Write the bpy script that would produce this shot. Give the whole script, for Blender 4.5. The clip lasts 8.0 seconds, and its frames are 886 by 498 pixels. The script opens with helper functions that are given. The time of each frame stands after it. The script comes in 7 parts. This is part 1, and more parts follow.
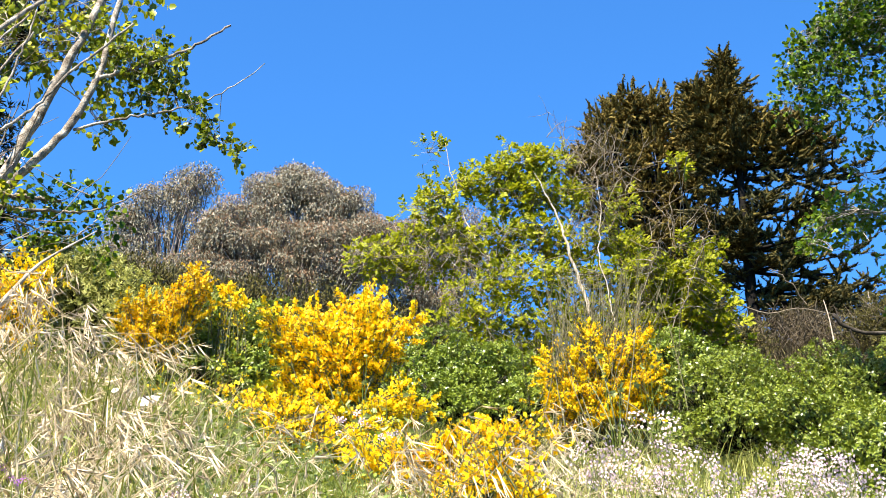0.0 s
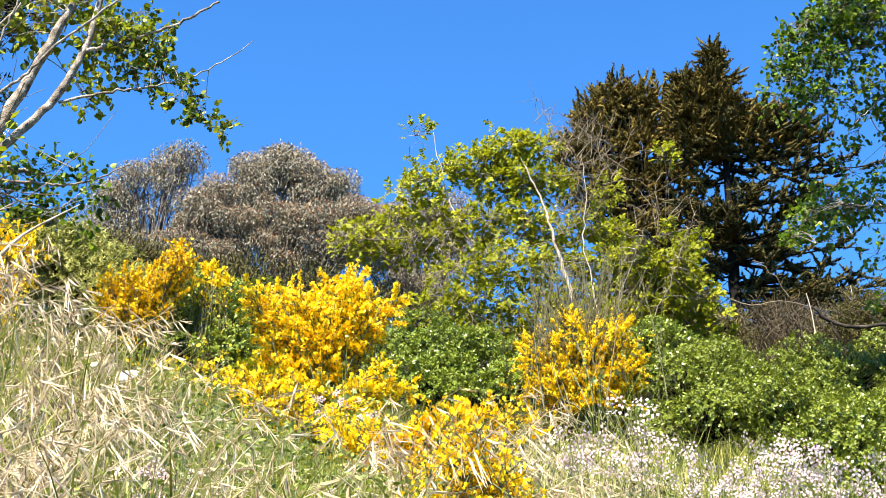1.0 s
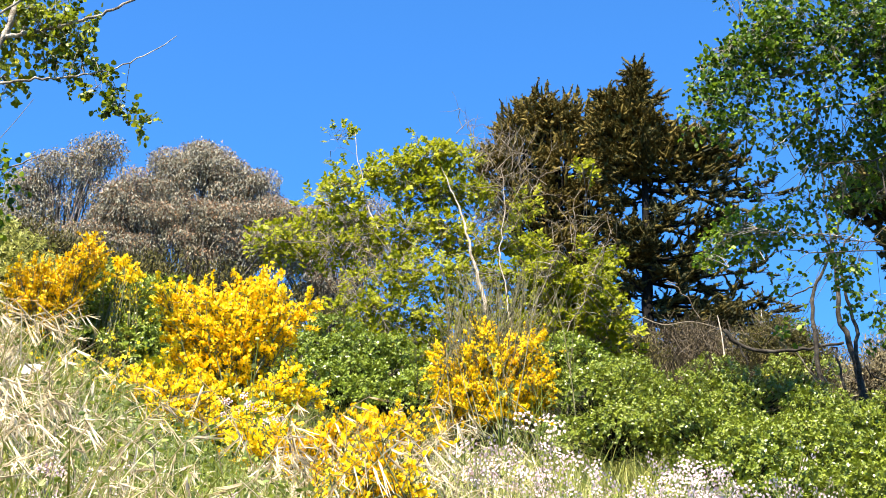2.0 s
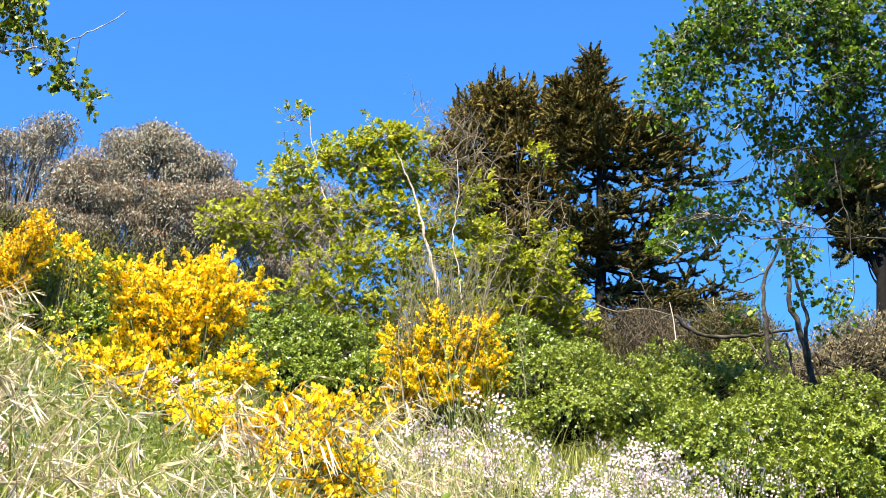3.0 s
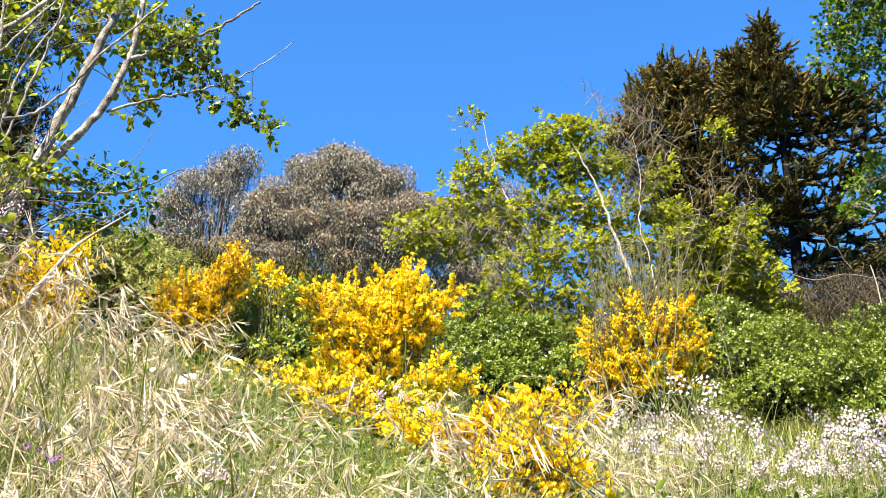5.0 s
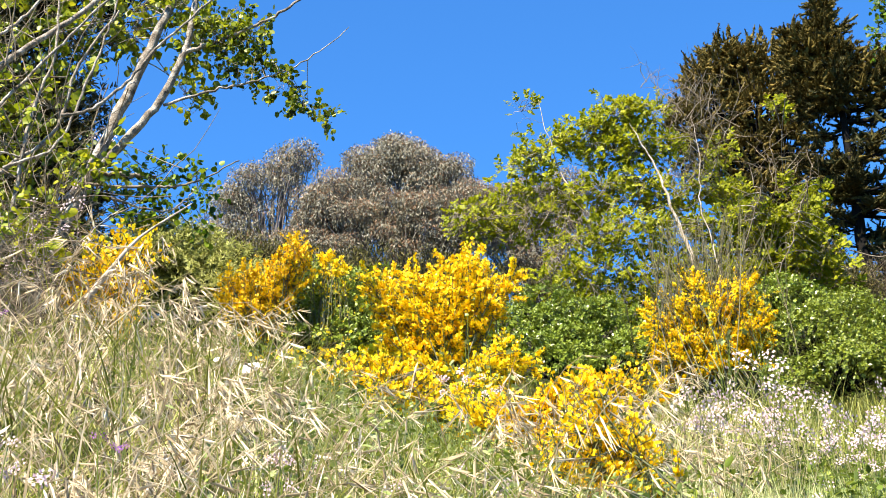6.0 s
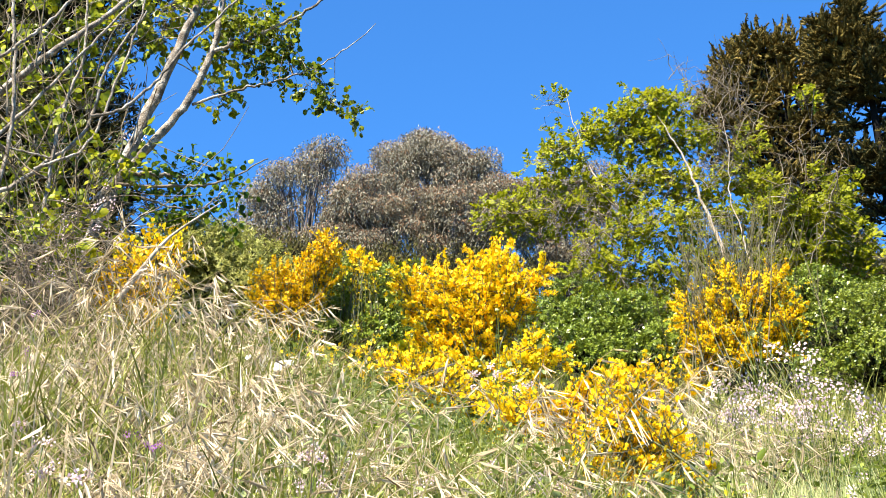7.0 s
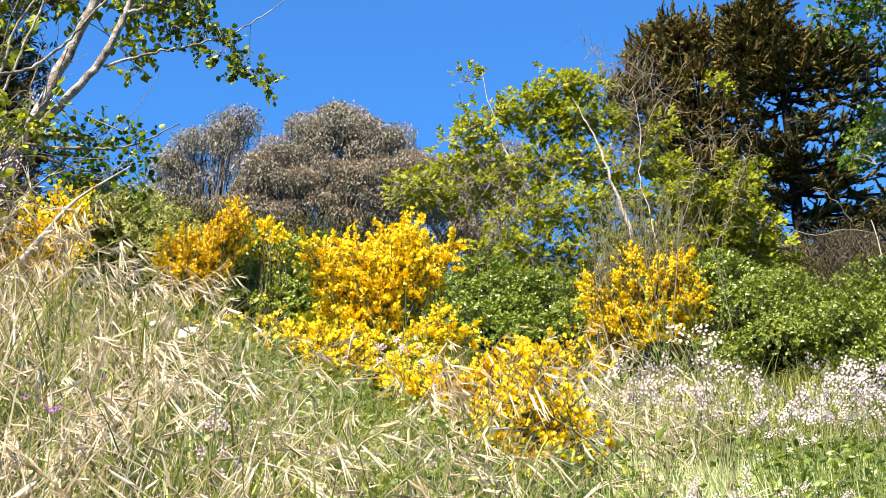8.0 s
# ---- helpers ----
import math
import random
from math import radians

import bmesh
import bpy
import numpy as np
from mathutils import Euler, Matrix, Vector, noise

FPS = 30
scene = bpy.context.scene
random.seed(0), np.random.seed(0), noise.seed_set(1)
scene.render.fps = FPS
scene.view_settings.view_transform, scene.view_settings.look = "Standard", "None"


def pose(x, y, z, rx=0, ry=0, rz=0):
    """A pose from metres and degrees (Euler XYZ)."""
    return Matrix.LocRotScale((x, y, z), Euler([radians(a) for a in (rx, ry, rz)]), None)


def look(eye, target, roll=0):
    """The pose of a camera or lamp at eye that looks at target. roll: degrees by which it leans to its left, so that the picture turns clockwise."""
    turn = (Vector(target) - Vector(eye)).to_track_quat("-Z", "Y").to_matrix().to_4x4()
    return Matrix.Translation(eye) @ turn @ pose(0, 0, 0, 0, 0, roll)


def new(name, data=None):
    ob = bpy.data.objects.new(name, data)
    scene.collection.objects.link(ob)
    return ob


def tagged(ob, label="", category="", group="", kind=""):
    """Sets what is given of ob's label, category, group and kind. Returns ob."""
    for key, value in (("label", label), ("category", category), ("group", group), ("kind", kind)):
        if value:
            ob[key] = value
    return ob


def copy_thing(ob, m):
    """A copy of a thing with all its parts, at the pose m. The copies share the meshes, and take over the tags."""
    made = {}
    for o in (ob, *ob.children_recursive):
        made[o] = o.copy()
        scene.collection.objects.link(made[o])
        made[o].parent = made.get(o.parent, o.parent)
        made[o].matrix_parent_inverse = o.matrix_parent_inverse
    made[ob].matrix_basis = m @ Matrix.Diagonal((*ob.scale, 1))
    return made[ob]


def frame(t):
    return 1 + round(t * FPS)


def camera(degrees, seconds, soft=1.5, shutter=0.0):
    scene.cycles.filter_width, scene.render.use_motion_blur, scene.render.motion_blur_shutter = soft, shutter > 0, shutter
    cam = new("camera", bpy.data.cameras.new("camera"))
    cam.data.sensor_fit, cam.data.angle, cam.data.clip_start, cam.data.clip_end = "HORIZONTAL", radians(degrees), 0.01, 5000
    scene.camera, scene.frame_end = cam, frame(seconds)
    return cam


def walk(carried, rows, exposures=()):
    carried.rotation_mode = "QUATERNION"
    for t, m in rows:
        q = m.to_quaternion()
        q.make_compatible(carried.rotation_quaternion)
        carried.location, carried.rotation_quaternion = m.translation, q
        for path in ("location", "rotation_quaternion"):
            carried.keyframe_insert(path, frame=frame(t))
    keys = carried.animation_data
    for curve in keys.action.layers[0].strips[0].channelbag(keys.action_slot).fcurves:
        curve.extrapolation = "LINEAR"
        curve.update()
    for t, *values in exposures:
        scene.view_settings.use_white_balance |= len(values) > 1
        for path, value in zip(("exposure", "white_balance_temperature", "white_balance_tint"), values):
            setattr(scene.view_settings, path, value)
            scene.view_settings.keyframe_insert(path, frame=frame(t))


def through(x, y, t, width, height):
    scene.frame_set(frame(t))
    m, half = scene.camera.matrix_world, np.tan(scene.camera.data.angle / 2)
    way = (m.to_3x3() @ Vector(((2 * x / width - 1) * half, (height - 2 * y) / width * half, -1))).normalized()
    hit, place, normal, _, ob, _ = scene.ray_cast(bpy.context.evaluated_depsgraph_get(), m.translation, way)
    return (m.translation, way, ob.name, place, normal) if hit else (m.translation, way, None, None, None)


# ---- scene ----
cam = camera(32.81, 8.0, soft=0.9)
PATH = [
    (0, look((-0.023, -0.037, 1.607), (-0.023, 9.098, 5.675), -0.24)),
    (0.5, look((-0.019, -0.041, 1.601), (-0.056, 9.122, 5.605), 0.46)),
    (1, look((-0.016, -0.031, 1.602), (0.083, 9.145, 5.575), 0.95)),
    (1.5, look((-0.012, -0.032, 1.601), (0.308, 9.108, 5.646), 1.83)),
    (2, look((-0.009, -0.018, 1.613), (0.635, 9.111, 5.645), 2.32)),
    (2.2, look((-0.017, 0.009, 1.624), (0.736, 9.140, 5.633), 2.07)),
    (2.75, look((-0.004, 0.013, 1.614), (0.973, 9.148, 5.564), 2.21)),
    (3.3, look((0.009, 0.016, 1.605), (0.829, 9.156, 5.578), 1.87)),
    (3.5, look((0.007, 0.015, 1.606), (0.661, 9.151, 5.617), 1.26)),
    (4, look((0.003, 0.014, 1.610), (0.204, 9.148, 5.675), 0.29)),
    (4.5, look((0.009, 0.034, 1.628), (-0.080, 9.197, 5.633), -0.18)),
    (5, look((0.006, -0.002, 1.601), (-0.288, 9.189, 5.530), -1.09)),
    (5.2, look((0.011, 0.009, 1.597), (-0.372, 9.201, 5.517), -1.21)),
    (6.3, look((0.004, 0.021, 1.592), (-0.781, 9.230, 5.411), -1.78)),
    (6.5, look((0.008, 0.021, 1.592), (-0.824, 9.237, 5.382), -1.75)),
    (7, look((0.006, 0.015, 1.593), (-0.885, 9.204, 5.434), -1.98)),
    (7.5, look((0.007, 0.012, 1.587), (-0.716, 9.269, 5.300), -1.39)),
    (8, look((0.010, 0.014, 1.586), (-0.299, 9.310, 5.259), -1.42)),
]
EXPOSURES = [(0.0, 1.88), (1.0, 1.88), (2.0, 1.93), (4.0, 1.96), (5.0, 1.89), (6.5, 1.77), (7.2, 1.78), (8.0, 1.72)]
walk(cam, PATH, EXPOSURES)

# ---------------------------------------------------------------- light
SUN_EL, SUN_AZ = radians(52), radians(-150)      # azimuth from +y, to the right
world = bpy.data.worlds.new("sky")
scene.world = world
world.use_nodes = True
wn = world.node_tree
sky = wn.nodes.new("ShaderNodeTexSky")
sky.sky_type, sky.sun_disc = "NISHITA", False
sky.sun_elevation, sky.sun_rotation = SUN_EL, SUN_AZ
sky.air_density, sky.dust_density, sky.ozone_density = 1.0, 0.0, 6.0
deep = wn.nodes.new("ShaderNodeMix")
deep.data_type, deep.blend_type = "RGBA", "MULTIPLY"
deep.inputs[0].default_value = 1.0
deep.inputs[7].default_value = (0.36, 0.78, 1.10, 1)      # deep clear azure
wn.links.new(sky.outputs[0], deep.inputs[6])
wn.links.new(deep.outputs[2], wn.nodes["Background"].inputs[0])
wn.nodes["Background"].inputs[1].default_value = 0.078
sun = new("sun", bpy.data.lights.new("sun", "SUN"))
sun.data.energy, sun.data.angle, sun.data.color = 5.0, radians(0.5), (1.0, 0.91, 0.74)
sun.matrix_world = look((math.sin(SUN_AZ) * math.cos(SUN_EL) * 50, math.cos(SUN_AZ) * math.cos(SUN_EL) * 50, math.sin(SUN_EL) * 50), (0, 0, 0))


# ---------------------------------------------------------------- materials


def mat_leaf(name, cols, rough=0.5, through=0.25, scale=3.0, gloss=0.5, speckle=1.0):
    """Leaf or petal: each leaf takes its own tone, patches drift over the plant, some light passes through."""
    m = bpy.data.materials.new(name)
    m.use_nodes = True
    nt = m.node_tree
    p, out = nt.nodes["Principled BSDF"], nt.nodes["Material Output"]
    geo, tc = nt.nodes.new("ShaderNodeNewGeometry"), nt.nodes.new("ShaderNodeTexCoord")
    tex = nt.nodes.new("ShaderNodeTexNoise")
    tex.inputs["Scale"].default_value, tex.inputs["Detail"].default_value = scale, 3
    nt.links.new(tc.outputs["Object"], tex.inputs["Vector"])
    oi = nt.nodes.new("ShaderNodeObjectInfo")
    even = nt.nodes.new("ShaderNodeMath")
    even.operation = "MULTIPLY_ADD"
    even.inputs[1].default_value, even.inputs[2].default_value = speckle, (1 - speckle) * 0.5
    nt.links.new(geo.outputs["Random Per Island"], even.inputs[0])
    a = nt.nodes.new("ShaderNodeMath")
    a.operation = "ADD"
    nt.links.new(even.outputs[0], a.inputs[0])
    nt.links.new(tex.outputs["Fac"], a.inputs[1])
    b = nt.nodes.new("ShaderNodeMath")
    b.operation = "MULTIPLY_ADD"
    b.inputs[1].default_value = 0.25
    nt.links.new(oi.outputs["Random"], b.inputs[0])
    nt.links.new(a.outputs[0], b.inputs[2])
    c = nt.nodes.new("ShaderNodeMath")
    c.operation = "MULTIPLY"
    c.inputs[1].default_value = 0.5
    nt.links.new(b.outputs[0], c.inputs[0])
    ramp = nt.nodes.new("ShaderNodeValToRGB")
    while len(ramp.color_ramp.elements) < len(cols):
        ramp.color_ramp.elements.new(0.5)
    for n, (e, col) in enumerate(zip(ramp.color_ramp.elements, cols)):
        e.position, e.color = 0.22 + 0.62 * n / max(1, len(cols) - 1), (*col, 1)
    nt.links.new(c.outputs[0], ramp.inputs[0])
    nt.links.new(ramp.outputs[0], p.inputs["Base Color"])
    p.inputs["Roughness"].default_value = rough
    p.inputs["Specular IOR Level"].default_value = gloss
    if through:
        tr, mix = nt.nodes.new("ShaderNodeBsdfTranslucent"), nt.nodes.new("ShaderNodeMixShader")
        mix.inputs[0].default_value = through
        nt.links.new(ramp.outputs[0], tr.inputs[0])
        nt.links.new(p.outputs[0], mix.inputs[1])
        nt.links.new(tr.outputs[0], mix.inputs[2])
        nt.links.new(mix.outputs[0], out.inputs[0])
    return m


def mat_bark(name, cols, scale=12.0, bump=0.4, rough=0.85):
    """Bark or soil: two scales of noise for the colour and the relief."""
    m = bpy.data.materials.new(name)
    m.use_nodes = True
    nt = m.node_tree
    p = nt.nodes["Principled BSDF"]
    tc = nt.nodes.new("ShaderNodeTexCoord")
    big, fine, mul = nt.nodes.new("ShaderNodeTexNoise"), nt.nodes.new("ShaderNodeTexNoise"), nt.nodes.new("ShaderNodeMath")
    big.inputs["Scale"].default_value, fine.inputs["Scale"].default_value = scale, scale * 7
    big.inputs["Detail"].default_value = fine.inputs["Detail"].default_value = 5
    for tex in (big, fine):
        nt.links.new(tc.outputs["Object"], tex.inputs["Vector"])
    mul.operation = "MULTIPLY_ADD"
    mul.inputs[1].default_value = 0.6
    nt.links.new(fine.outputs["Fac"], mul.inputs[0])
    sub = nt.nodes.new("ShaderNodeMath")
    sub.operation = "SUBTRACT"
    sub.inputs[1].default_value = 0.3
    nt.links.new(big.outputs["Fac"], sub.inputs[0])
    nt.links.new(sub.outputs[0], mul.inputs[2])
    ramp = nt.nodes.new("ShaderNodeValToRGB")
    while len(ramp.color_ramp.elements) < len(cols):
        ramp.color_ramp.elements.new(0.5)
    for n, (e, col) in enumerate(zip(ramp.color_ramp.elements, cols)):
        e.position, e.color = 0.3 + 0.42 * n / max(1, len(cols) - 1), (*col, 1)
    nt.links.new(mul.outputs[0], ramp.inputs[0])
    nt.links.new(ramp.outputs[0], p.inputs["Base Color"])
    bp = nt.nodes.new("ShaderNodeBump")
    bp.inputs["Strength"].default_value, bp.inputs["Distance"].default_value = bump, 0.01
    nt.links.new(mul.outputs[0], bp.inputs["Height"])
    nt.links.new(bp.outputs[0], p.inputs["Normal"])
    p.inputs["Roughness"].default_value = rough
    p.inputs["Specular IOR Level"].default_value = 0.15
    return m


M_GROUND = mat_bark("hillside_soil", [(0.00824, 0.00684, 0.0039), (0.021, 0.0171, 0.00864), (0.0399, 0.0318, 0.0173)], 2.5, 0.8)
M_STRAW = mat_leaf("dry_straw", [(0.14, 0.098, 0.05), (0.39, 0.30, 0.178), (0.66, 0.54, 0.36), (0.79, 0.69, 0.535)], 0.5, 0.32, 6.0, 0.3)
M_GRASS = mat_leaf("green_grass", [(0.085, 0.098, 0.013), (0.26, 0.275, 0.045), (0.46, 0.45, 0.15)], 0.5, 0.3, 2.0, 0.3)
M_PALEGRASS = mat_leaf("pale_green_grass", [(0.22, 0.276, 0.0878), (0.39, 0.432, 0.158), (0.573, 0.576, 0.281)], 0.5, 0.3, 2.0, 0.3)
M_BROOM = mat_leaf("broom_petal", [(0.80, 0.42, 0), (0.91, 0.59, 0.002), (0.95, 0.70, 0.006), (0.95, 0.78, 0.018)], 0.55, 0.28, 4.0, 0.3)
M_BROOM_ORANGE = mat_leaf("broom_petal_deep", [(0.671, 0.344, 0), (0.774, 0.488, 0.0024), (0.826, 0.606, 0.008)], 0.55, 0.25, 4.0, 0.3)
M_BROOM_DEEP = mat_leaf("broom_petal_golden", [(0.82, 0.48, 0.0), (0.92, 0.64, 0.003), (0.95, 0.75, 0.010)], 0.55, 0.28, 4.0, 0.3)
M_BROOMSTEM = mat_leaf("broom_stem", [(0.0273, 0.0304, 0.0072), (0.0959, 0.1, 0.0317), (0.191, 0.163, 0.0734)], 0.6, 0.0, 5.0)
M_BROOMLEAF = mat_leaf("broom_leaf", [(0.040, 0.055, 0.008), (0.130, 0.165, 0.025), (0.23, 0.265, 0.055)], 0.5, 0.3, 4.0)
M_SHRUB = mat_leaf("shrub_leaf", [(0.030, 0.043, 0.003), (0.105, 0.140, 0.009), (0.19, 0.23, 0.018), (0.29, 0.32, 0.046)], 0.36, 0.18, 2.0, 0.5, speckle=0.55)
M_SHRUB_DARK = mat_leaf("dark_shrub_leaf", [(0.026, 0.041, 0.003), (0.102, 0.146, 0.010), (0.195, 0.25, 0.020), (0.30, 0.35, 0.055)], 0.34, 0.15, 2.0, 0.5, speckle=0.55)
M_LIME = mat_leaf("lime_leaf", [(0.070, 0.084, 0.002), (0.205, 0.228, 0.005), (0.335, 0.345, 0.010), (0.45, 0.425, 0.026)], 0.5, 0.45, 1.5, 0.2, speckle=0.7)
M_ALDER = mat_leaf("alder_leaf", [(0.030, 0.044, 0.0018), (0.115, 0.152, 0.005), (0.26, 0.295, 0.010), (0.45, 0.43, 0.018)], 0.42, 0.4, 1.5, 0.35)
M_SUNLEAF = mat_leaf("sunlit_young_leaf", [(0.12, 0.165, 0.005), (0.22, 0.265, 0.008), (0.33, 0.335, 0.016)], 0.42, 0.4, 3.0, 0.3)
M_BIRCH = mat_leaf("birch_leaf", [(0.011, 0.027, 0.0012), (0.042, 0.092, 0.0038), (0.120, 0.195, 0.009), (0.235, 0.305, 0.018)], 0.45, 0.38, 1.5, 0.25)
M_EUC = mat_leaf("gum_leaf", [(0.066, 0.057, 0.031), (0.142, 0.125, 0.078), (0.228, 0.206, 0.146), (0.33, 0.314, 0.262)], 0.5, 0.12, 0.35, 0.35, speckle=0.8)
M_EUCRED = mat_leaf("gum_leaf_brown", [(0.10, 0.050, 0.024), (0.182, 0.096, 0.048), (0.262, 0.148, 0.080), (0.35, 0.23, 0.15)], 0.55, 0.12, 0.3, 0.25)
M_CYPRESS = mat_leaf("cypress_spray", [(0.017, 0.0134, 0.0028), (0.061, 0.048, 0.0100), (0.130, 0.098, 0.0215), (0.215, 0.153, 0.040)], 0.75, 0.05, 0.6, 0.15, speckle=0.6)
# Darker cypress tones; on the tall tree they put shade into its lower sprays.
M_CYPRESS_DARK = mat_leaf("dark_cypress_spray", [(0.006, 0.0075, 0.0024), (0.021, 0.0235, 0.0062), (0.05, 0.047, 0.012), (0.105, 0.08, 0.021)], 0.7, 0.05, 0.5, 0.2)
M_BRUSH = mat_leaf("dead_brush", [(0.024, 0.017, 0.008), (0.058, 0.043, 0.021), (0.115, 0.086, 0.044)], 0.8, 0.1, 0.6, 0.2)
M_BRUSHGREEN = mat_leaf("olive_brush", [(0.0359, 0.0342, 0.00648), (0.0861, 0.0752, 0.0168), (0.158, 0.13, 0.0389)], 0.7, 0.15, 0.6, 0.2)
M_BRUSHTAN = mat_leaf("tan_brush", [(0.10, 0.075, 0.035), (0.20, 0.16, 0.082), (0.32, 0.265, 0.15)], 0.8, 0.1, 0.6, 0.2)
M_RADISH = mat_leaf("radish_petal", [(0.539, 0.355, 0.415), (0.632, 0.473, 0.498), (0.677, 0.542, 0.545)], 0.5, 0.3, 6.0, 0.3)
M_RADISHSTEM = mat_leaf("radish_stem", [(0.11, 0.10, 0.035), (0.21, 0.20, 0.08), (0.30, 0.24, 0.13)], 0.6, 0.0, 3.0, 0.3)
M_PURPLE = mat_leaf("violet_petal", [(0.273, 0.076, 0.324), (0.429, 0.19, 0.468)], 0.5, 0.3, 6.0, 0.3)
M_FORB = mat_leaf("forb_leaf", [(0.0304, 0.0475, 0.0036), (0.134, 0.184, 0.0158), (0.289, 0.34, 0.0441)], 0.4, 0.3, 3.0)
M_MALLOW = mat_leaf("broad_pale_leaf", [(0.0983, 0.148, 0.032), (0.241, 0.298, 0.08), (0.503, 0.511, 0.24)], 0.5, 0.25, 3.0, 0.4)
M_WHITE = mat_leaf("bleached_leaf", [(0.546, 0.524, 0.475), (0.671, 0.646, 0.598)], 0.6, 0.2, 12.0, 0.3)
M_BARK = mat_bark("pale_grey_bark", [(0.0725, 0.0556, 0.0408), (0.227, 0.192, 0.153), (0.498, 0.45, 0.389)], 26, 0.8)
M_BARKWHITE = mat_bark("whitish_bark", [(0.215, 0.171, 0.122), (0.41, 0.333, 0.252), (0.605, 0.512, 0.412)], 16, 0.3)
# Near-black: the shade inside crowns and shrubs is put into this bark colour.
M_BARKSHADE = mat_bark("shade_dark_bark", [(0.0016, 0.0012, 0.001), (0.0045, 0.0034, 0.0026), (0.010, 0.0076, 0.006)], 8, 0.8)
M_STEMDARK = mat_bark("brown_grey_bark", [(0.012, 0.0095, 0.007), (0.036, 0.03, 0.024), (0.085, 0.072, 0.058)], 14, 0.6)
M_GUMBARK = mat_bark("gum_bark", [(0.044, 0.0374, 0.036), (0.11, 0.0924, 0.0888), (0.242, 0.209, 0.204)], 3, 0.5)
M_DEADWOOD = mat_bark("dead_twig", [(0.0878, 0.0635, 0.0421), (0.181, 0.144, 0.101), (0.292, 0.242, 0.179)], 18, 0.4)
M_CANE = mat_bark("olive_grey_cane", [(0.070, 0.063, 0.030), (0.145, 0.130, 0.070), (0.225, 0.198, 0.125)], 20, 0.3)
M_ROCK = mat_bark("pale_rock", [(0.351, 0.327, 0.281), (0.499, 0.471, 0.41), (0.593, 0.562, 0.504)], 9, 0.6)

# ---------------------------------------------------------------- geometry helpers
RNG = np.random.default_rng(11)
UP = np.array([0.0, 0.0, 1.0])


def arr(*v):
    return np.array(v, float)


def unit(v):
    v = np.asarray(v, float)
    return v / np.maximum(np.linalg.norm(v, axis=-1, keepdims=True), 1e-9)


def rand_dirs(n):
    return unit(RNG.normal(size=(n, 3)))


def thing(name, place, label, category, group="", kind=""):
    """The Empty at a thing's base, which carries its parts."""
    ob = new(name)
    ob.location = place
    ob.empty_display_size = 0.1
    return tagged(ob, label, category, group, kind)


def sheet(name, verts, faces, material, parent=None, label="", kind="", smooth=False):
    """One mesh object from vertices in the world and faces that all have as many corners."""
    verts, faces = np.asarray(verts, np.float32).reshape(-1, 3), np.asarray(faces, np.int32)
    if parent:
        verts = verts - np.array(parent_place(parent), np.float32)
    me = bpy.data.meshes.new(name)
    k, m = faces.shape[1], len(faces)
    me.vertices.add(len(verts))
    me.vertices.foreach_set("co", verts.ravel())
    me.loops.add(k * m)
    me.loops.foreach_set("vertex_index", faces.ravel())
    me.polygons.add(m)
    me.polygons.foreach_set("loop_start", np.arange(0, k * m, k, dtype=np.int32))
    me.polygons.foreach_set("loop_total", np.full(m, k, np.int32))
    if smooth:
        me.polygons.foreach_set("use_smooth", np.ones(m, bool))
    me.update(calc_edges=True)
    me.materials.append(material)
    ob = new(name, me)
    ob.parent = parent
    return tagged(ob, label, kind=kind)


def parent_place(ob):
    p = Vector((0, 0, 0))
    while ob:
        p += ob.location
        ob = ob.parent
    return p


def frames(dirs, roll=None):
    """Turns whose second axis is dirs, rolled at random (or by roll) about it."""
    y = unit(dirs)
    n = len(y)
    ref = np.where(np.abs(y[:, 2:3]) > 0.95, arr(1, 0, 0), UP)
    x = unit(np.cross(y, ref))
    z = np.cross(x, y)
    a = RNG.uniform(0, 2 * np.pi, n) if roll is None else np.broadcast_to(roll, n)
    c, s = np.cos(a)[:, None], np.sin(a)[:, None]
    return np.stack([c * x + s * z, y, c * z - s * x], -1)


def frames_n(dirs, normals):
    """Turns whose second axis is dirs and whose third leans as far as it can to normals."""
    y = unit(dirs)
    x = unit(np.cross(y, normals))
    return np.stack([x, y, np.cross(x, y)], -1)


def scatter(template, pos, turns, size):
    """Copies of a small template of quads: vertices and faces of all of them."""
    tv, tf = template
    size = np.broadcast_to(np.asarray(size, float), len(pos))
    v = np.einsum("nij,kj->nki", turns, tv) * size[:, None, None] + np.asarray(pos)[:, None]
    f = tf[None] + (np.arange(len(pos)) * len(tv))[:, None, None]
    return v.reshape(-1, 3), f.reshape(-1, tf.shape[1])


def merge(*pieces):
    vs, fs, n = [], [], 0
    for v, f in pieces:
        if len(v):
            vs.append(v)
            fs.append(f + n)
            n += len(v)
    return np.concatenate(vs), np.concatenate(fs)


def curves(p0, p1, bow, n=6):
    """Quadratic curves from p0 to p1 whose middles are pushed by bow: (m, n, 3)."""
    t = np.linspace(0, 1, n)[None, :, None]
    c = (p0 + p1) / 2 + bow
    return (1 - t) ** 2 * p0[:, None] + 2 * t * (1 - t) * c[:, None] + t**2 * p1[:, None]


